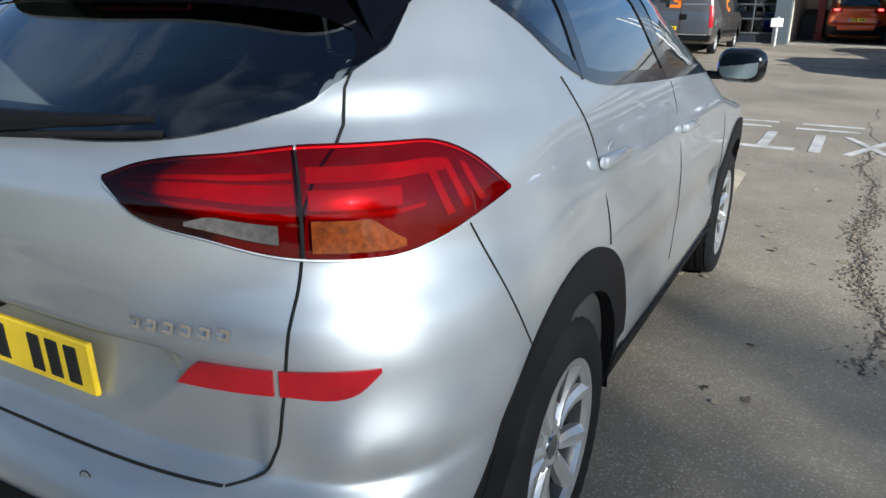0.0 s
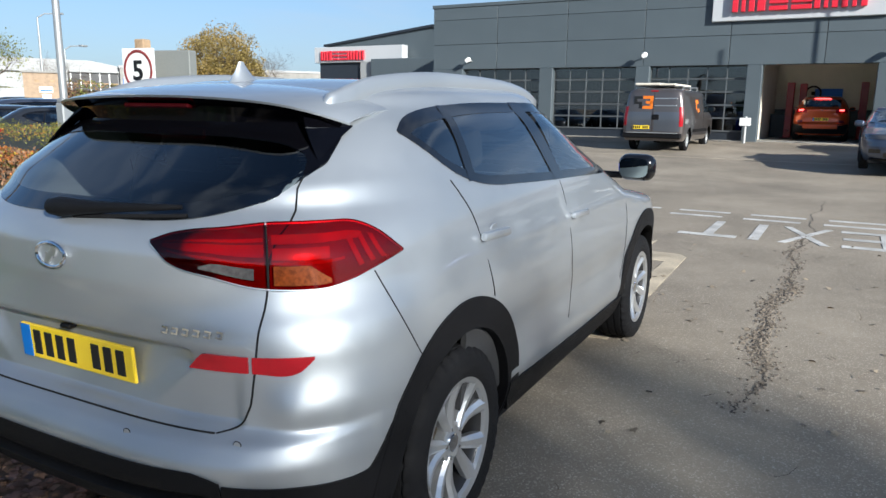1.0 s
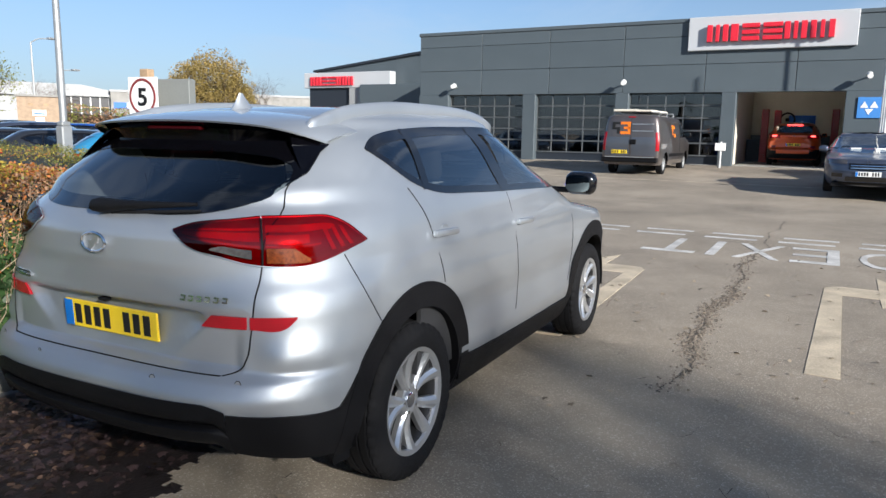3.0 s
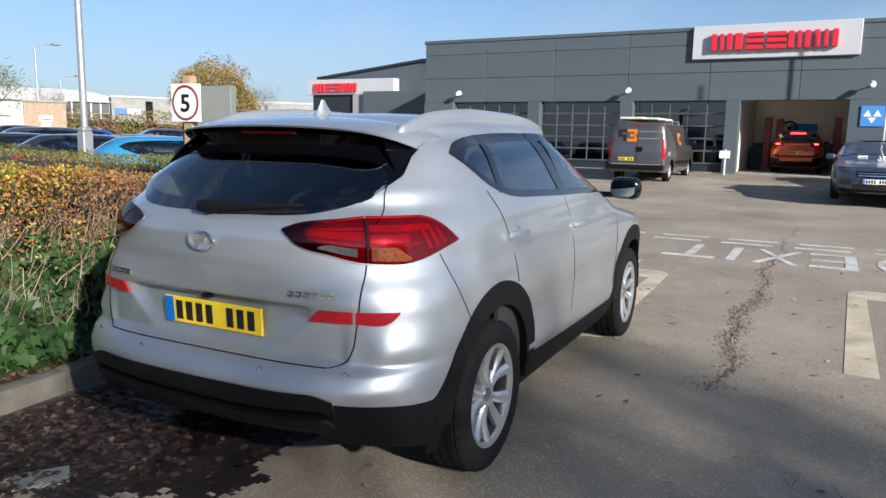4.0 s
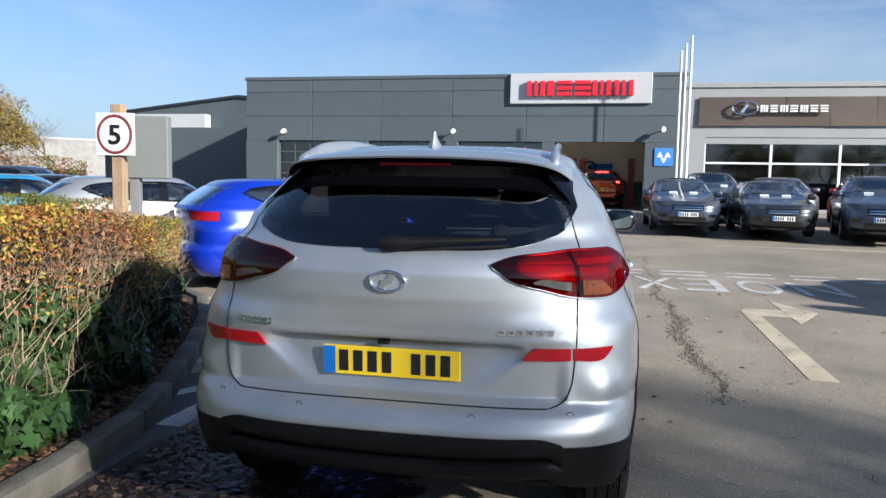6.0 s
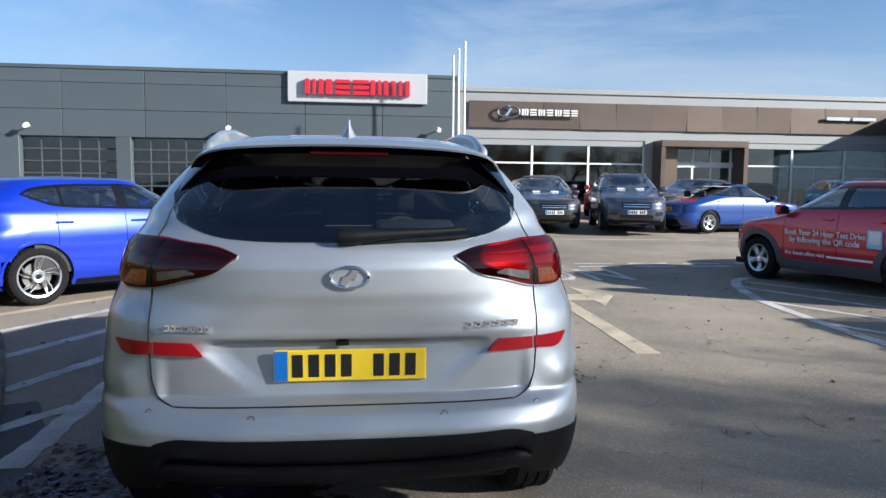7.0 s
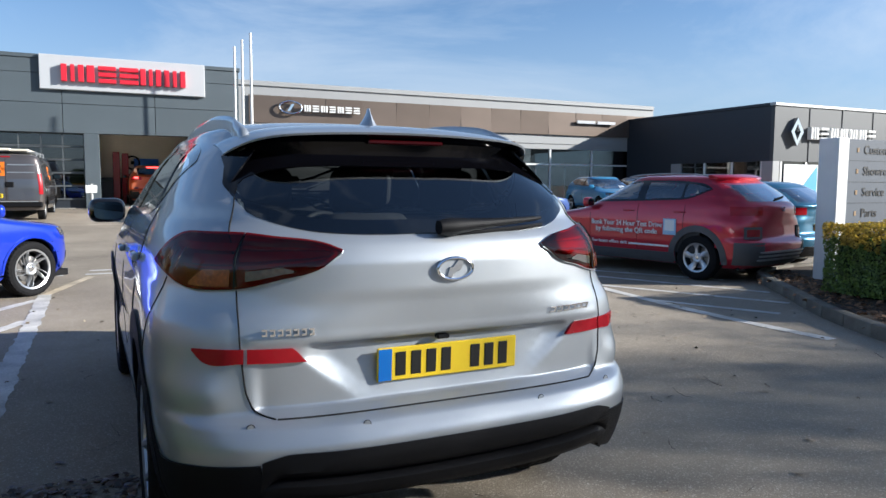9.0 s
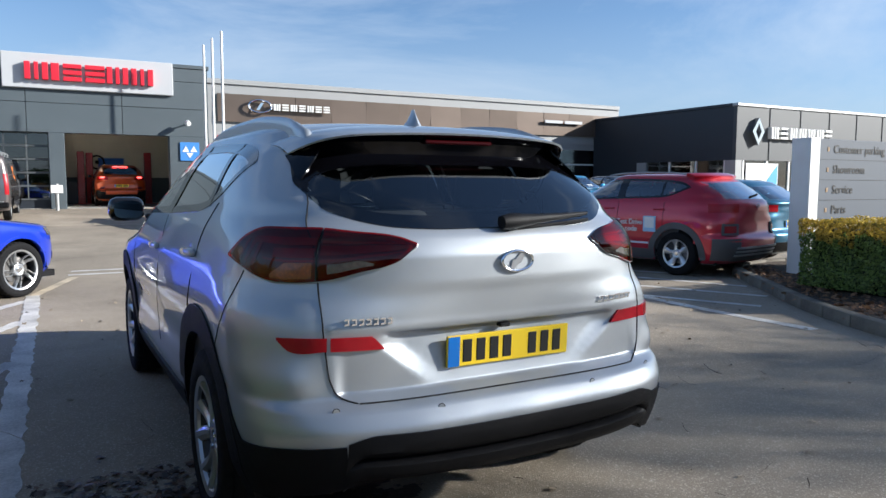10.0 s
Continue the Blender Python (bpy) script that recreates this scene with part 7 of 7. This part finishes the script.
    d = (e[i + 1] - e[i]) / seg[i][:, None]
    return p, np.stack([d[:, 1], -d[:, 0]], 1)


rs = np.random.RandomState(3)
hedge = thing("hedge", None, "overgrown mixed hedge with dark ivy below and autumn leaves above", "hedge")
# solid filler block, coloured as dark as the shade behind the leaves
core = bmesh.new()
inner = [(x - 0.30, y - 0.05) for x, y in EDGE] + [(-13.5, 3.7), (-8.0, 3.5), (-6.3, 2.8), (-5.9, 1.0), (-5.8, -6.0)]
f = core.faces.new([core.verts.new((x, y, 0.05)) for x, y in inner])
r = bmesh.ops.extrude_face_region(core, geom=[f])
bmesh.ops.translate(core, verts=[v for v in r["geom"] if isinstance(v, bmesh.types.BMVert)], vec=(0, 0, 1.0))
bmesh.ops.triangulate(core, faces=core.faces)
part("shade_core", core, HEDGESHADE, hedge)
# ivy
n = 13000
p, o = edge_points(n, rs)
z = 0.10 + 0.80 * rs.beta(1.3, 1.3, n)
inset = 0.02 + 0.10 * np.clip((z - 0.5) / 0.4, 0, 1) + rs.exponential(0.065, n) - 0.06 * np.sin(z * 9 + p[:, 1] * 5)
c = np.column_stack([p - o * inset[:, None], z])
bulge = noise_at(c, 2.2) * 0.10
c[:, :2] += o * bulge[:, None]
leaf_cloud("ivy", c, np.column_stack([o, np.full(n, 0.45)]), 0.086, IVY, hedge, IVYLEAF, 0.50, 4, "dark green ivy")
# shrub twigs
n = 13000
p, o = edge_points(n, rs)
dp = rs.uniform(0.0, 0.8, n)
st = np.column_stack([p - o * dp[:, None], rs.uniform(0.30, 0.95, n)])
di = np.column_stack([o * rs.normal(0.0, 0.3, n)[:, None] + rs.normal(0, 0.35, (n, 2)), rs.uniform(0.5, 1.2, n)])
di /= np.linalg.norm(di, axis=1, keepdims=True)
twig_mesh("brushwood", st, di, rs.uniform(0.12, 0.34, n), 0.0030, TWIG, hedge, 6)
n = 260
p, o = edge_points(n, rs)
low = (p[:, 1] > 1.1) & (p[:, 1] < 3.0)
p, o = p[low], o[low]
n = len(p)
st = np.column_stack([p - o * rs.uniform(0.0, 0.15, n)[:, None], rs.uniform(0.15, 0.7, n)])
di = np.column_stack([o * rs.uniform(0.0, 0.25, n)[:, None] + rs.normal(0, 0.45, (n, 2)), rs.uniform(0.2, 0.9, n)])
di /= np.linalg.norm(di, axis=1, keepdims=True)
twig_mesh("brushwood", st, di, rs.uniform(0.3, 0.6, n), 0.005, material("pale_stem", (0.42, 0.33, 0.22), 0.85, 0, 0.3, 14, 60, fleck=0.3), hedge, 7, 5)
# leaves of the shrubs in drifts of colour
n = 105000
p, o = edge_points(n, rs)
dp = rs.beta(1, 2.2, n) * 2.2
zt = 1.24 + 0.10 * noise_at(np.column_stack([p, np.zeros(n)]), 0.9, 3) + 0.06 * noise_at(np.column_stack([p, dp]), 3.0)
zt -= 0.25 * np.clip((p[:, 1] - 2.2) / 2.5, 0, 1) * (p[:, 0] > -6)
depth = rs.exponential(0.10, n)
front = dp < 0.25
z = np.where(front, 0.62 + (zt - 0.62) * rs.beta(2.0, 1.2, n), zt - depth)
keep = z > 0.6
p, o, dp, z = p[keep], o[keep], dp[keep], z[keep]
c = np.column_stack([p - o * (dp - 0.05)[:, None], z])
c[:, :2] += o * (noise_at(c, 1.8) * 0.12)[:, None]
mixv = 0.8 * noise_at(c, 1.1, 9) + 0.5 * noise_at(c, 4.0, 2) + rs.normal(0, 0.16, len(c)) + np.clip((z - 1.02) * 1.6, -0.14, 0.40) + 0.06 + 0.22 * np.clip((p[:, 1] - 2.0) / 1.0, 0, 1)
nr = np.column_stack([o * 0.6, np.full(len(c), 0.8)])
for mat, lo, hi, lb, keepf in ((LEAFBROWN, -9, -0.16, "brown withered leaves", 0.55), (LEAFORANGE, -0.16, 0.06, "orange leaves", 0.85), (LEAFYELLOW, 0.06, 0.30, "yellow leaves", 0.95), (LEAFGREEN, 0.30, 9, "yellow-green leaves", 1.0)):
    s = (mixv >= lo) & (mixv < hi) & (rs.uniform(0, 1, len(c)) < keepf)
    leaf_cloud("foliage", c[s], nr[s], 0.0235, mat, hedge, OVAL, 0.8, 11, lb)

# clipped hedge at the directory sign
rs = np.random.RandomState(8)
clip = thing("clipped_hedge", None, "clipped green and golden box-shaped hedge", "hedge")
X0, X1, Y0, Y1, ZT = 5.38, 11.0, 2.7, 4.40, 0.93
# dark filler box, shade between the leaves put into its colour
part("shade_core", box(X0 + 0.1, Y0 + 0.1, 0.05, X1 - 0.1, Y1 - 0.1, ZT - 0.1, 0.05), HEDGESHADE, clip)
part("stems", tube([(X0 + 0.5, 3.5, 0), (X0 + 0.5, 3.5, 0.5)], 0.03, 6), BARK, clip)
n = 30000
face = rs.choice(3, n, p=[0.40, 0.35, 0.25])
u, v, w = rs.uniform(0, 1, n), rs.uniform(0, 1, n), rs.exponential(0.035, n)
c = np.zeros((n, 3))
nn = np.zeros((n, 3))
a = face == 0
c[a] = np.column_stack([X0 + (X1 - X0) * u[a], Y1 - w[a], 0.12 + (ZT - 0.12) * v[a]])
nn[a] = (0, 1, 0.2)
a = face == 1
c[a] = np.column_stack([X0 + w[a], Y0 + (Y1 - Y0) * u[a], 0.12 + (ZT - 0.12) * v[a]])
nn[a] = (-1, 0, 0.2)
a = face == 2
c[a] = np.column_stack([X0 + (X1 - X0) * u[a] ** 1.5, Y0 + (Y1 - Y0) * v[a], ZT - w[a]])
nn[a] = (0, 0, 1)
extra = 9000
cf = np.column_stack([X0 + (X1 - X0) * rs.uniform(0, 1, extra), np.full(extra, Y0) + rs.exponential(0.035, extra), 0.12 + (ZT - 0.12) * rs.uniform(0, 1, extra)])
c, nn = np.concatenate([c, cf]), np.concatenate([nn, np.tile((0, -1, 0.2), (extra, 1))])
c += nn * (noise_at(c, 3.0) * 0.08)[:, None]
gold = (c[:, 2] + 0.16 * noise_at(c, 4.0) + 0.12 * noise_at(c, 11.0)) > ZT - 0.18
leaf_cloud("foliage", c[~gold], nn[~gold], 0.034, material("box_leaf", (0.16, 0.23, 0.045), 0.45, 0, 0.4, 9, 90, fleck=0.6, thin=0.35), clip, OVAL, 0.55, 2, "dull green leaves")
leaf_cloud("foliage", c[gold], nn[gold], 0.034, LEAFYELLOW, clip, OVAL, 0.55, 3, "golden leaf tips")

# ---- trees ----
LEAFRUST = material("leaf_rust", (0.33, 0.215, 0.065), 0.65, 0, 0.4, 0.35, 30, fleck=0.5, thin=0.3, dark=(0.20, 0.17, 0.05))



def tree(name, m, label, height, seed, leaf=None, leaf_size=0.09, leaf_n=0, spread=0.5, detail=5, trunk=0.16, droop=0.0, clear=0.25, top=99.0, floor=0.0):
    rnd = random.Random(seed)
    ob = thing(name, m, label, "tree")
    tips, bm_t, bm_b = [], bmesh.new(), bmesh.new()

    def grow(p, d, ln, r, lev):
        pts, rs_ = [p], [r]
        for k in range(3):
            d = (d + Vector((rnd.gauss(0, 0.13), rnd.gauss(0, 0.13), rnd.gauss(0.02, 0.08) - droop * lev * 0.06))).normalized()
            p = p + d * ln / 3
            pts.append(p.copy())
            rs_.append(r * (1 - 0.10 * (k + 1)))
        if lev and min(q.z for q in pts) < floor:
            return
        tube(pts, rs_, 7 if lev == 0 else (5 if lev < 3 else 3), bm_t if lev == 0 else bm_b, caps=False)
        if lev >= 2:
            tips.extend(pts[1:])
        if lev >= detail:
            return
        n = 4 if lev == 0 else (3 if lev < detail - 1 else 4)
        for k in range(n):
            ang = rnd.uniform(0, math.tau)
            side = d.orthogonal().normalized()
            side.rotate(Matrix.Rotation(ang, 3, d))
            nd = (d * (1.0 if k == 0 else 0.75) + side * spread * rnd.uniform(0.6, 1.4)).normalized()
            at_ = pts[-1] if k < 2 else pts[2]
            grow(at_.copy(), nd, ln * rnd.uniform(0.62, 0.85), rs_[-1] * (0.82 if k == 0 else 0.64), lev + 1)

    grow(Vector((0, 0, -0.1)), Vector((0, 0, 1)), height * clear, trunk, 0)
    part("trunk", bm_t, BARK, ob, smooth=True)
    part("branchwork", bm_b, BARK, ob)["kind"] = "stuff"
    if leaf_n:
        rs_ = np.random.RandomState(seed)
        t = np.array([tuple(q) for q in tips])
        c_ = t[rs_.choice(len(t), leaf_n)] + rs_.normal(0, height * 0.022, (leaf_n, 3))
        c_[:, 2] = np.maximum(c_[:, 2], height * 0.2)
        c_ = c_[c_[:, 2] < top + rs_.normal(0, 0.2, leaf_n)]
        leaf_cloud("crown", c_, np.tile((0, 0, 0.6), (len(c_), 1)), leaf_size, leaf, ob, OVAL, 1.0, seed)
    return ob


# behind and to the sunny side of the camera
# unseen leafy row, placed and topped to shade the car's tail and near tarmac
for k, (x, y) in enumerate(((9.9, -5.0), (11.5, -5.6), (13.8, -5.2), (16.8, -6.2), (19.4, -5.2), (22.5, -5.8), (26.0, -5.4))):
    mt, lb = ((LEAFBROWN, "tall brown-leaved tree behind the yard, unseen, added to cast shade"), (LEAFGREEN, "tall dull green tree behind the yard, unseen, added to cast shade"))[k % 2]
    tree("tree", pose(x, y, 0, 0, 0, 40 * k), lb, 10.4 if k < 2 else 9.8, 21 + k, mt, 0.075, (11500, 12500)[k] if k < 2 else (10500 if k < 4 else 7000), 0.6, 5, 0.16, 0, 0.20, 6.9 if k < 2 else 6.3)
bare = tree("tree", pose(-9.6, 2.0, 0), "large bare tree with fine twigs beyond the hedge", 19.0, 41, None, 0.05, 0, 0.75, 7, 0.22, 0.0, 0.20, floor=4.0)
rs = np.random.RandomState(55)
part("low_limb", tube([(0, 0, 3.7), (0.7, 1.1, 4.0), (1.3, 2.0, 3.7)], [0.07, 0.045, 0.02], 6), BARK, bare)
n = 40
st = np.array([1.3, 2.0, 3.7]) + rs.normal(0, 0.12, (n, 3))
di = np.column_stack([rs.normal(0.3, 0.5, n), rs.normal(0.1, 0.5, n), rs.uniform(-1.2, -0.4, n)])
di /= np.linalg.norm(di, axis=1, keepdims=True)
twig_mesh("twigs", st, di, rs.uniform(0.4, 0.85, n), 0.008, BARK, bare, 56, 5)
tree("tree", pose(-2.5, -13.0, 0), "bare spreading tree behind the yard", 9.5, 24, None, 0.1, 0, 0.6, 6, 0.2, 0.3, 0.18)
rs = np.random.RandomState(77)
for k in range(9):
    bush = thing("shrub", pose(-15 + 3.9 * k, -9.5 - (k % 2) * 0.7, 0), "dark evergreen shrub along the edge of the yard", "shrub", "shrubs behind the yard")
    n = 5200
    d = rs.normal(0, 1, (n, 3))
    d /= np.linalg.norm(d, axis=1, keepdims=True)
    c = d * np.array([2.3, 1.3, 1.15]) * (0.80 + 0.28 * rs.uniform(0, 1, n))[:, None] + np.array([0, 0, 1.15])
    c += d * (noise_at(c, 1.2, k) * 0.35)[:, None]
    c = np.column_stack([c[:, :2], np.maximum(c[:, 2], 0.05)])
    part("stems", tube([(0, 0, 0), (0.1, 0, 1.2)], 0.06, 6), BARK, bush)
    leaf_cloud("foliage", c, d, 0.20, IVY, bush, OVAL, 0.6, 60 + k)
# far trees and buildings
ot = tree("tree", pose(-43.4, 42.1, 0.4), "broad tree with orange autumn leaves in the distance", 12.0, 31, None, 0.2, 0, 0.8, 5, 0.3, 0, 0.17)
rs = np.random.RandomState(31)
n = 34000
d = rs.normal(0, 1, (n, 3))
d[:, 2] = np.abs(d[:, 2]) * 0.9 - 0.25
d /= np.linalg.norm(d, axis=1, keepdims=True)
c = d * np.array([3.5, 3.5, 3.5]) * (rs.beta(4, 1.3, n))[:, None]
c *= (1 + 0.22 * noise_at(d, 2.2, 5) + 0.12 * noise_at(d, 5.0, 8))[:, None]
c = c[noise_at(c, 1.1, 3) + rs.normal(0, 0.15, n) > -0.16] + np.array([0, 0, 3.7])
leaf_cloud("crown", c, np.tile((0, 0, 0.5), (len(c), 1)), 0.135, LEAFRUST, ot, OVAL, 1.0, 31)
tree("tree", pose(-50.6, 53.2, 0.4), "bare tree in the distance", 15.0, 33, LEAFRUST, 0.15, 900, 0.7, 7, 0.2, 0, 0.16)
tree("tree", pose(-54.8, 63, 0.4), "bare tree in the distance", 15.5, 34, None, 0.1, 0, 0.75, 7, 0.2, 0, 0.16)
tree("tree", pose(-38.2, 21.0, 0.2), "thin tree with a few yellow leaves beyond the car park", 10.5, 35, LEAFGREEN, 0.10, 3500, 0.65, 6, 0.16, 0, 0.16)
tree("tree", pose(-49.0, 32.0, 0.4), "thin bare tree beyond the car park", 9.5, 36, None, 0.1, 0, 0.7, 7, 0.16, 0, 0.17)
tree("tree", pose(-41.0, 17.5, 0.2), "thin tree with a few yellow leaves beyond the car park", 11.0, 37, LEAFYELLOW, 0.10, 2500, 0.65, 6, 0.16, 0, 0.16)
br = thing("brick_kiosk", pose(-30.9, 19.5, 0, 0, 0, 57.3), "small pale brick kiosk with a notice beyond the car park", "building")
part("wall", box(-0.85, 0, 0, 0.85, 0.5, 2.80), BRICK, br)
part("roof", box(-0.92, -0.07, 2.80, 0.92, 0.57, 2.88), CONCRETE, br)
part("notice", box(-0.26, -0.03, 1.95, 0.28, -0.01, 2.20), WHITEPAINT, br, "white notice with a blue band")
part("notice_band", box(-0.22, -0.04, 2.00, 0.24, -0.031, 2.07), BLUESIGN, br)
part("notice", box(-0.16, -0.03, 1.60, 0.20, -0.01, 1.88), PAPER, br)
for x in (-0.42, 0.20):
    part("air_brick", box(x, -0.02, 2.40, x + 0.2, 0.01, 2.50), WOOD, br)
fb = thing("far_building", pose(-76.2, 54.1, 0, 0, 0, 54), "long low pale commercial building in the distance", "building")
part("wall", box(-16, 0, 0, 2.9, 12, 5.0), CLADLIGHT, fb)
part("roof", prism([(-17, 4.9), (3.0, 4.9), (3.0, 5.6), (0, 6.2), (-12, 6.4), (-17, 5.8)], 12, Matrix.Translation((0, -0.4, 0))), CLADLIGHT, fb)
part("block", box(2.9, -1.2, 0, 30, 10, 5.5), CONCRETE, fb)
part("block_roof", box(2.8, -1.3, 5.5, 30, 10, 5.75), CLADLIGHT, fb)
part("sign", box(3.2, -1.28, 3.6, 6.0, -1.21, 4.3), BLUESIGN, fb)
part("sign", box(4.6, -1.32, 3.65, 6.0, -1.29, 4.25), WHITEPAINT, fb)
part("doorway", box(6.6, -1.26, 2.0, 7.4, -1.2, 5.2), PANEGLASS, fb)
for k in range(9):
    w = part("window", box(-6.2 + k * 1.0, -0.06, 2.6, -5.3 + k * 1.0, -0.02, 4.75), DARKALLOY, fb)
    part("frame", box(-6.28 + k * 1.0, -0.14, 2.5, -6.16 + k * 1.0, -0.02, 4.85), WHITEPAINT, w)
    part("transom", box(-6.2 + k * 1.0, -0.12, 3.6, -5.3 + k * 1.0, -0.06, 3.72), WOOD, w)
bank = thing("far_hedge", pose(-44.5, 35.5, 0, 0, 0, 53), "rough brown hedge on a bank beyond the car park", "hedge")
rs = np.random.RandomState(90)
n = 9000
u = rs.uniform(-7, 12, n)
v = rs.uniform(0, 1, n)
top = 3.0 + 0.35 * noise_at(np.column_stack([u, u * 0, u * 0]), 0.35) - 0.05 * np.maximum(u - 3, 0)
part("earth_bank", prism([(-7, 0), (12, 0), (12, 1.8), (-7, 2.5)], 2.0, Matrix.Translation((0, 0.5, 0))), SOIL, bank)
c = np.column_stack([u, 0.5 - (1 - v) * 0.9 + rs.normal(0, 0.3, n), v * top])
pick = noise_at(c, 0.8, 4) + rs.normal(0, 0.2, n)
leaf_cloud("foliage", c[pick < 0.12], np.tile((0, -0.6, 0.6), (int((pick < 0.12).sum()), 1)), 0.17, LEAFBROWN, bank, OVAL, 0.8, 91)
leaf_cloud("foliage", c[pick >= 0.12], np.tile((0, -0.6, 0.6), (int((pick >= 0.12).sum()), 1)), 0.17, LEAFGREEN, bank, OVAL, 0.8, 92)
for x, y, hh in ((-45.3, 28.55, 6.6), (-48.7, 32.5, 5.0)):
    sl = thing("street_lamp", pose(x, y, 0.2), "slim grey street lamp in the distance", "street lamp")
    part("column", tube([(0, 0, 0), (0, 0, hh)], [0.09, 0.05], 8), STEEL, sl)
    part("arm", tube([(0, 0, hh), (0.25, 0.35, hh + 0.25), (0.7, 0.9, hh + 0.3)], 0.04, 6), STEEL, sl)
    part("head", box(0.55, 0.7, hh + 0.24, 0.95, 1.2, hh + 0.36, 0.03), STEEL, sl)

rs = np.random.RandomState(64)
n = 130
st = np.column_stack([rs.uniform(-2.6, 4.5, n), rs.uniform(-1.0, 6.0, n), np.full(n, 0.012)])
di = np.column_stack([rs.normal(0, 1, (n, 2)), rs.uniform(-0.01, 0.04, n)])
di /= np.linalg.norm(di, axis=1, keepdims=True)
bits = tagged(thing("fallen_twigs"), "thin broken twigs scattered on the tarmac", "twigs", kind="stuff")
twig_mesh("twigs", st, di * np.array([1, 1, 0.2]), rs.uniform(0.05, 0.22, n), 0.0035, BARK, bits, 65)
totem = thing("direction_sign", pose(-31.5, 26.0, 0.1, 0, 0, 50), "small red sign board among the parked cars", "sign")
part("board", box(-0.28, -0.04, 0.2, 0.28, 0.04, 1.55, 0.01), SIGNRED, totem)
for k in range(4):
    part("sign_bar", box(-0.2, -0.048, 0.75 + 0.17 * k, 0.2, -0.04, 0.83 + 0.17 * k), WHITEPAINT, totem, "plain white bar")

# fallen leaves
rs = np.random.RandomState(12)
n = 2600
p, o = edge_points(n, rs)
c = np.column_stack([p + o * rs.uniform(-0.12, 0.14, n)[:, None], rs.uniform(0.094, 0.115, n)])
lit = tagged(thing("leaf_litter"), "brown fallen leaves on the soil below the ivy", "leaves", kind="stuff")
leaf_cloud("leaves", c, np.tile((0, 0, 1.0), (n, 1)), 0.05, LEAFBROWN, lit, OVAL, 0.25, 15)
n = 2000
c = np.column_stack([rs.normal(-2.60, 0.42, n), rs.uniform(0.0, 2.2, n), rs.uniform(0.006, 0.016, n)])
c = c[(c[:, 0] > -2.97) & (c[:, 0] < -1.2)]
lit = tagged(thing("leaf_litter"), "drift of brown fallen leaves along the kerb", "leaves", kind="stuff")
leaf_cloud("leaves", c, np.tile((0, 0, 1.0), (len(c), 1)), 0.038, material("wet_leaf", (0.10, 0.060, 0.040), 0.55, 0, 0.5, 9, 90, fleck=0.8), lit, IVYLEAF, 0.22, 5)
n = 1500
c = np.column_stack([rs.normal(-2.28, 0.42, n), rs.normal(1.05, 0.42, n), rs.uniform(0.006, 0.020, n)])
c = c[(c[:, 0] > -2.95) & (c[:, 0] < -1.45)]
lit = tagged(thing("leaf_litter"), "flat wet brown leaves trodden into the mulch", "leaves", kind="stuff")
leaf_cloud("leaves", c, np.tile((0, 0, 1.0), (len(c), 1)), 0.042, material("trodden_leaf", (0.055, 0.036, 0.036), 0.45, 0, 0.5, 9, 90, fleck=0.8), lit, IVYLEAF, 0.16, 25)
n = 800
u = rs.uniform(0, 1, n)
c = np.column_stack([3.75 + 2.4 * u + rs.normal(0.28, 0.22, n), 2.1 + 3.9 * u + rs.normal(0, 0.15, n), rs.uniform(0.094, 0.12, n)])
lit = tagged(thing("leaf_litter"), "brown fallen leaves on the bed by the clipped hedge", "leaves", kind="stuff")
leaf_cloud("leaves", c, np.tile((0, 0, 1.0), (n, 1)), 0.055, LEAFBROWN, lit, IVYLEAF, 0.35, 35)
n = 560
c = np.column_stack([rs.uniform(-4.5, 6, n), rs.uniform(-1, 9, n), np.full(n, 0.008)])
lit = tagged(thing("leaf_litter"), "scattered pale fallen leaves on the tarmac", "leaves", kind="stuff")
leaf_cloud("leaves", c, np.tile((0, 0, 1.0), (n, 1)), 0.042, material("pale_leaf", (0.26, 0.21, 0.15), 0.8, 0, 0.4, 9, 90, fleck=0.5), lit, IVYLEAF, 0.25, 6)
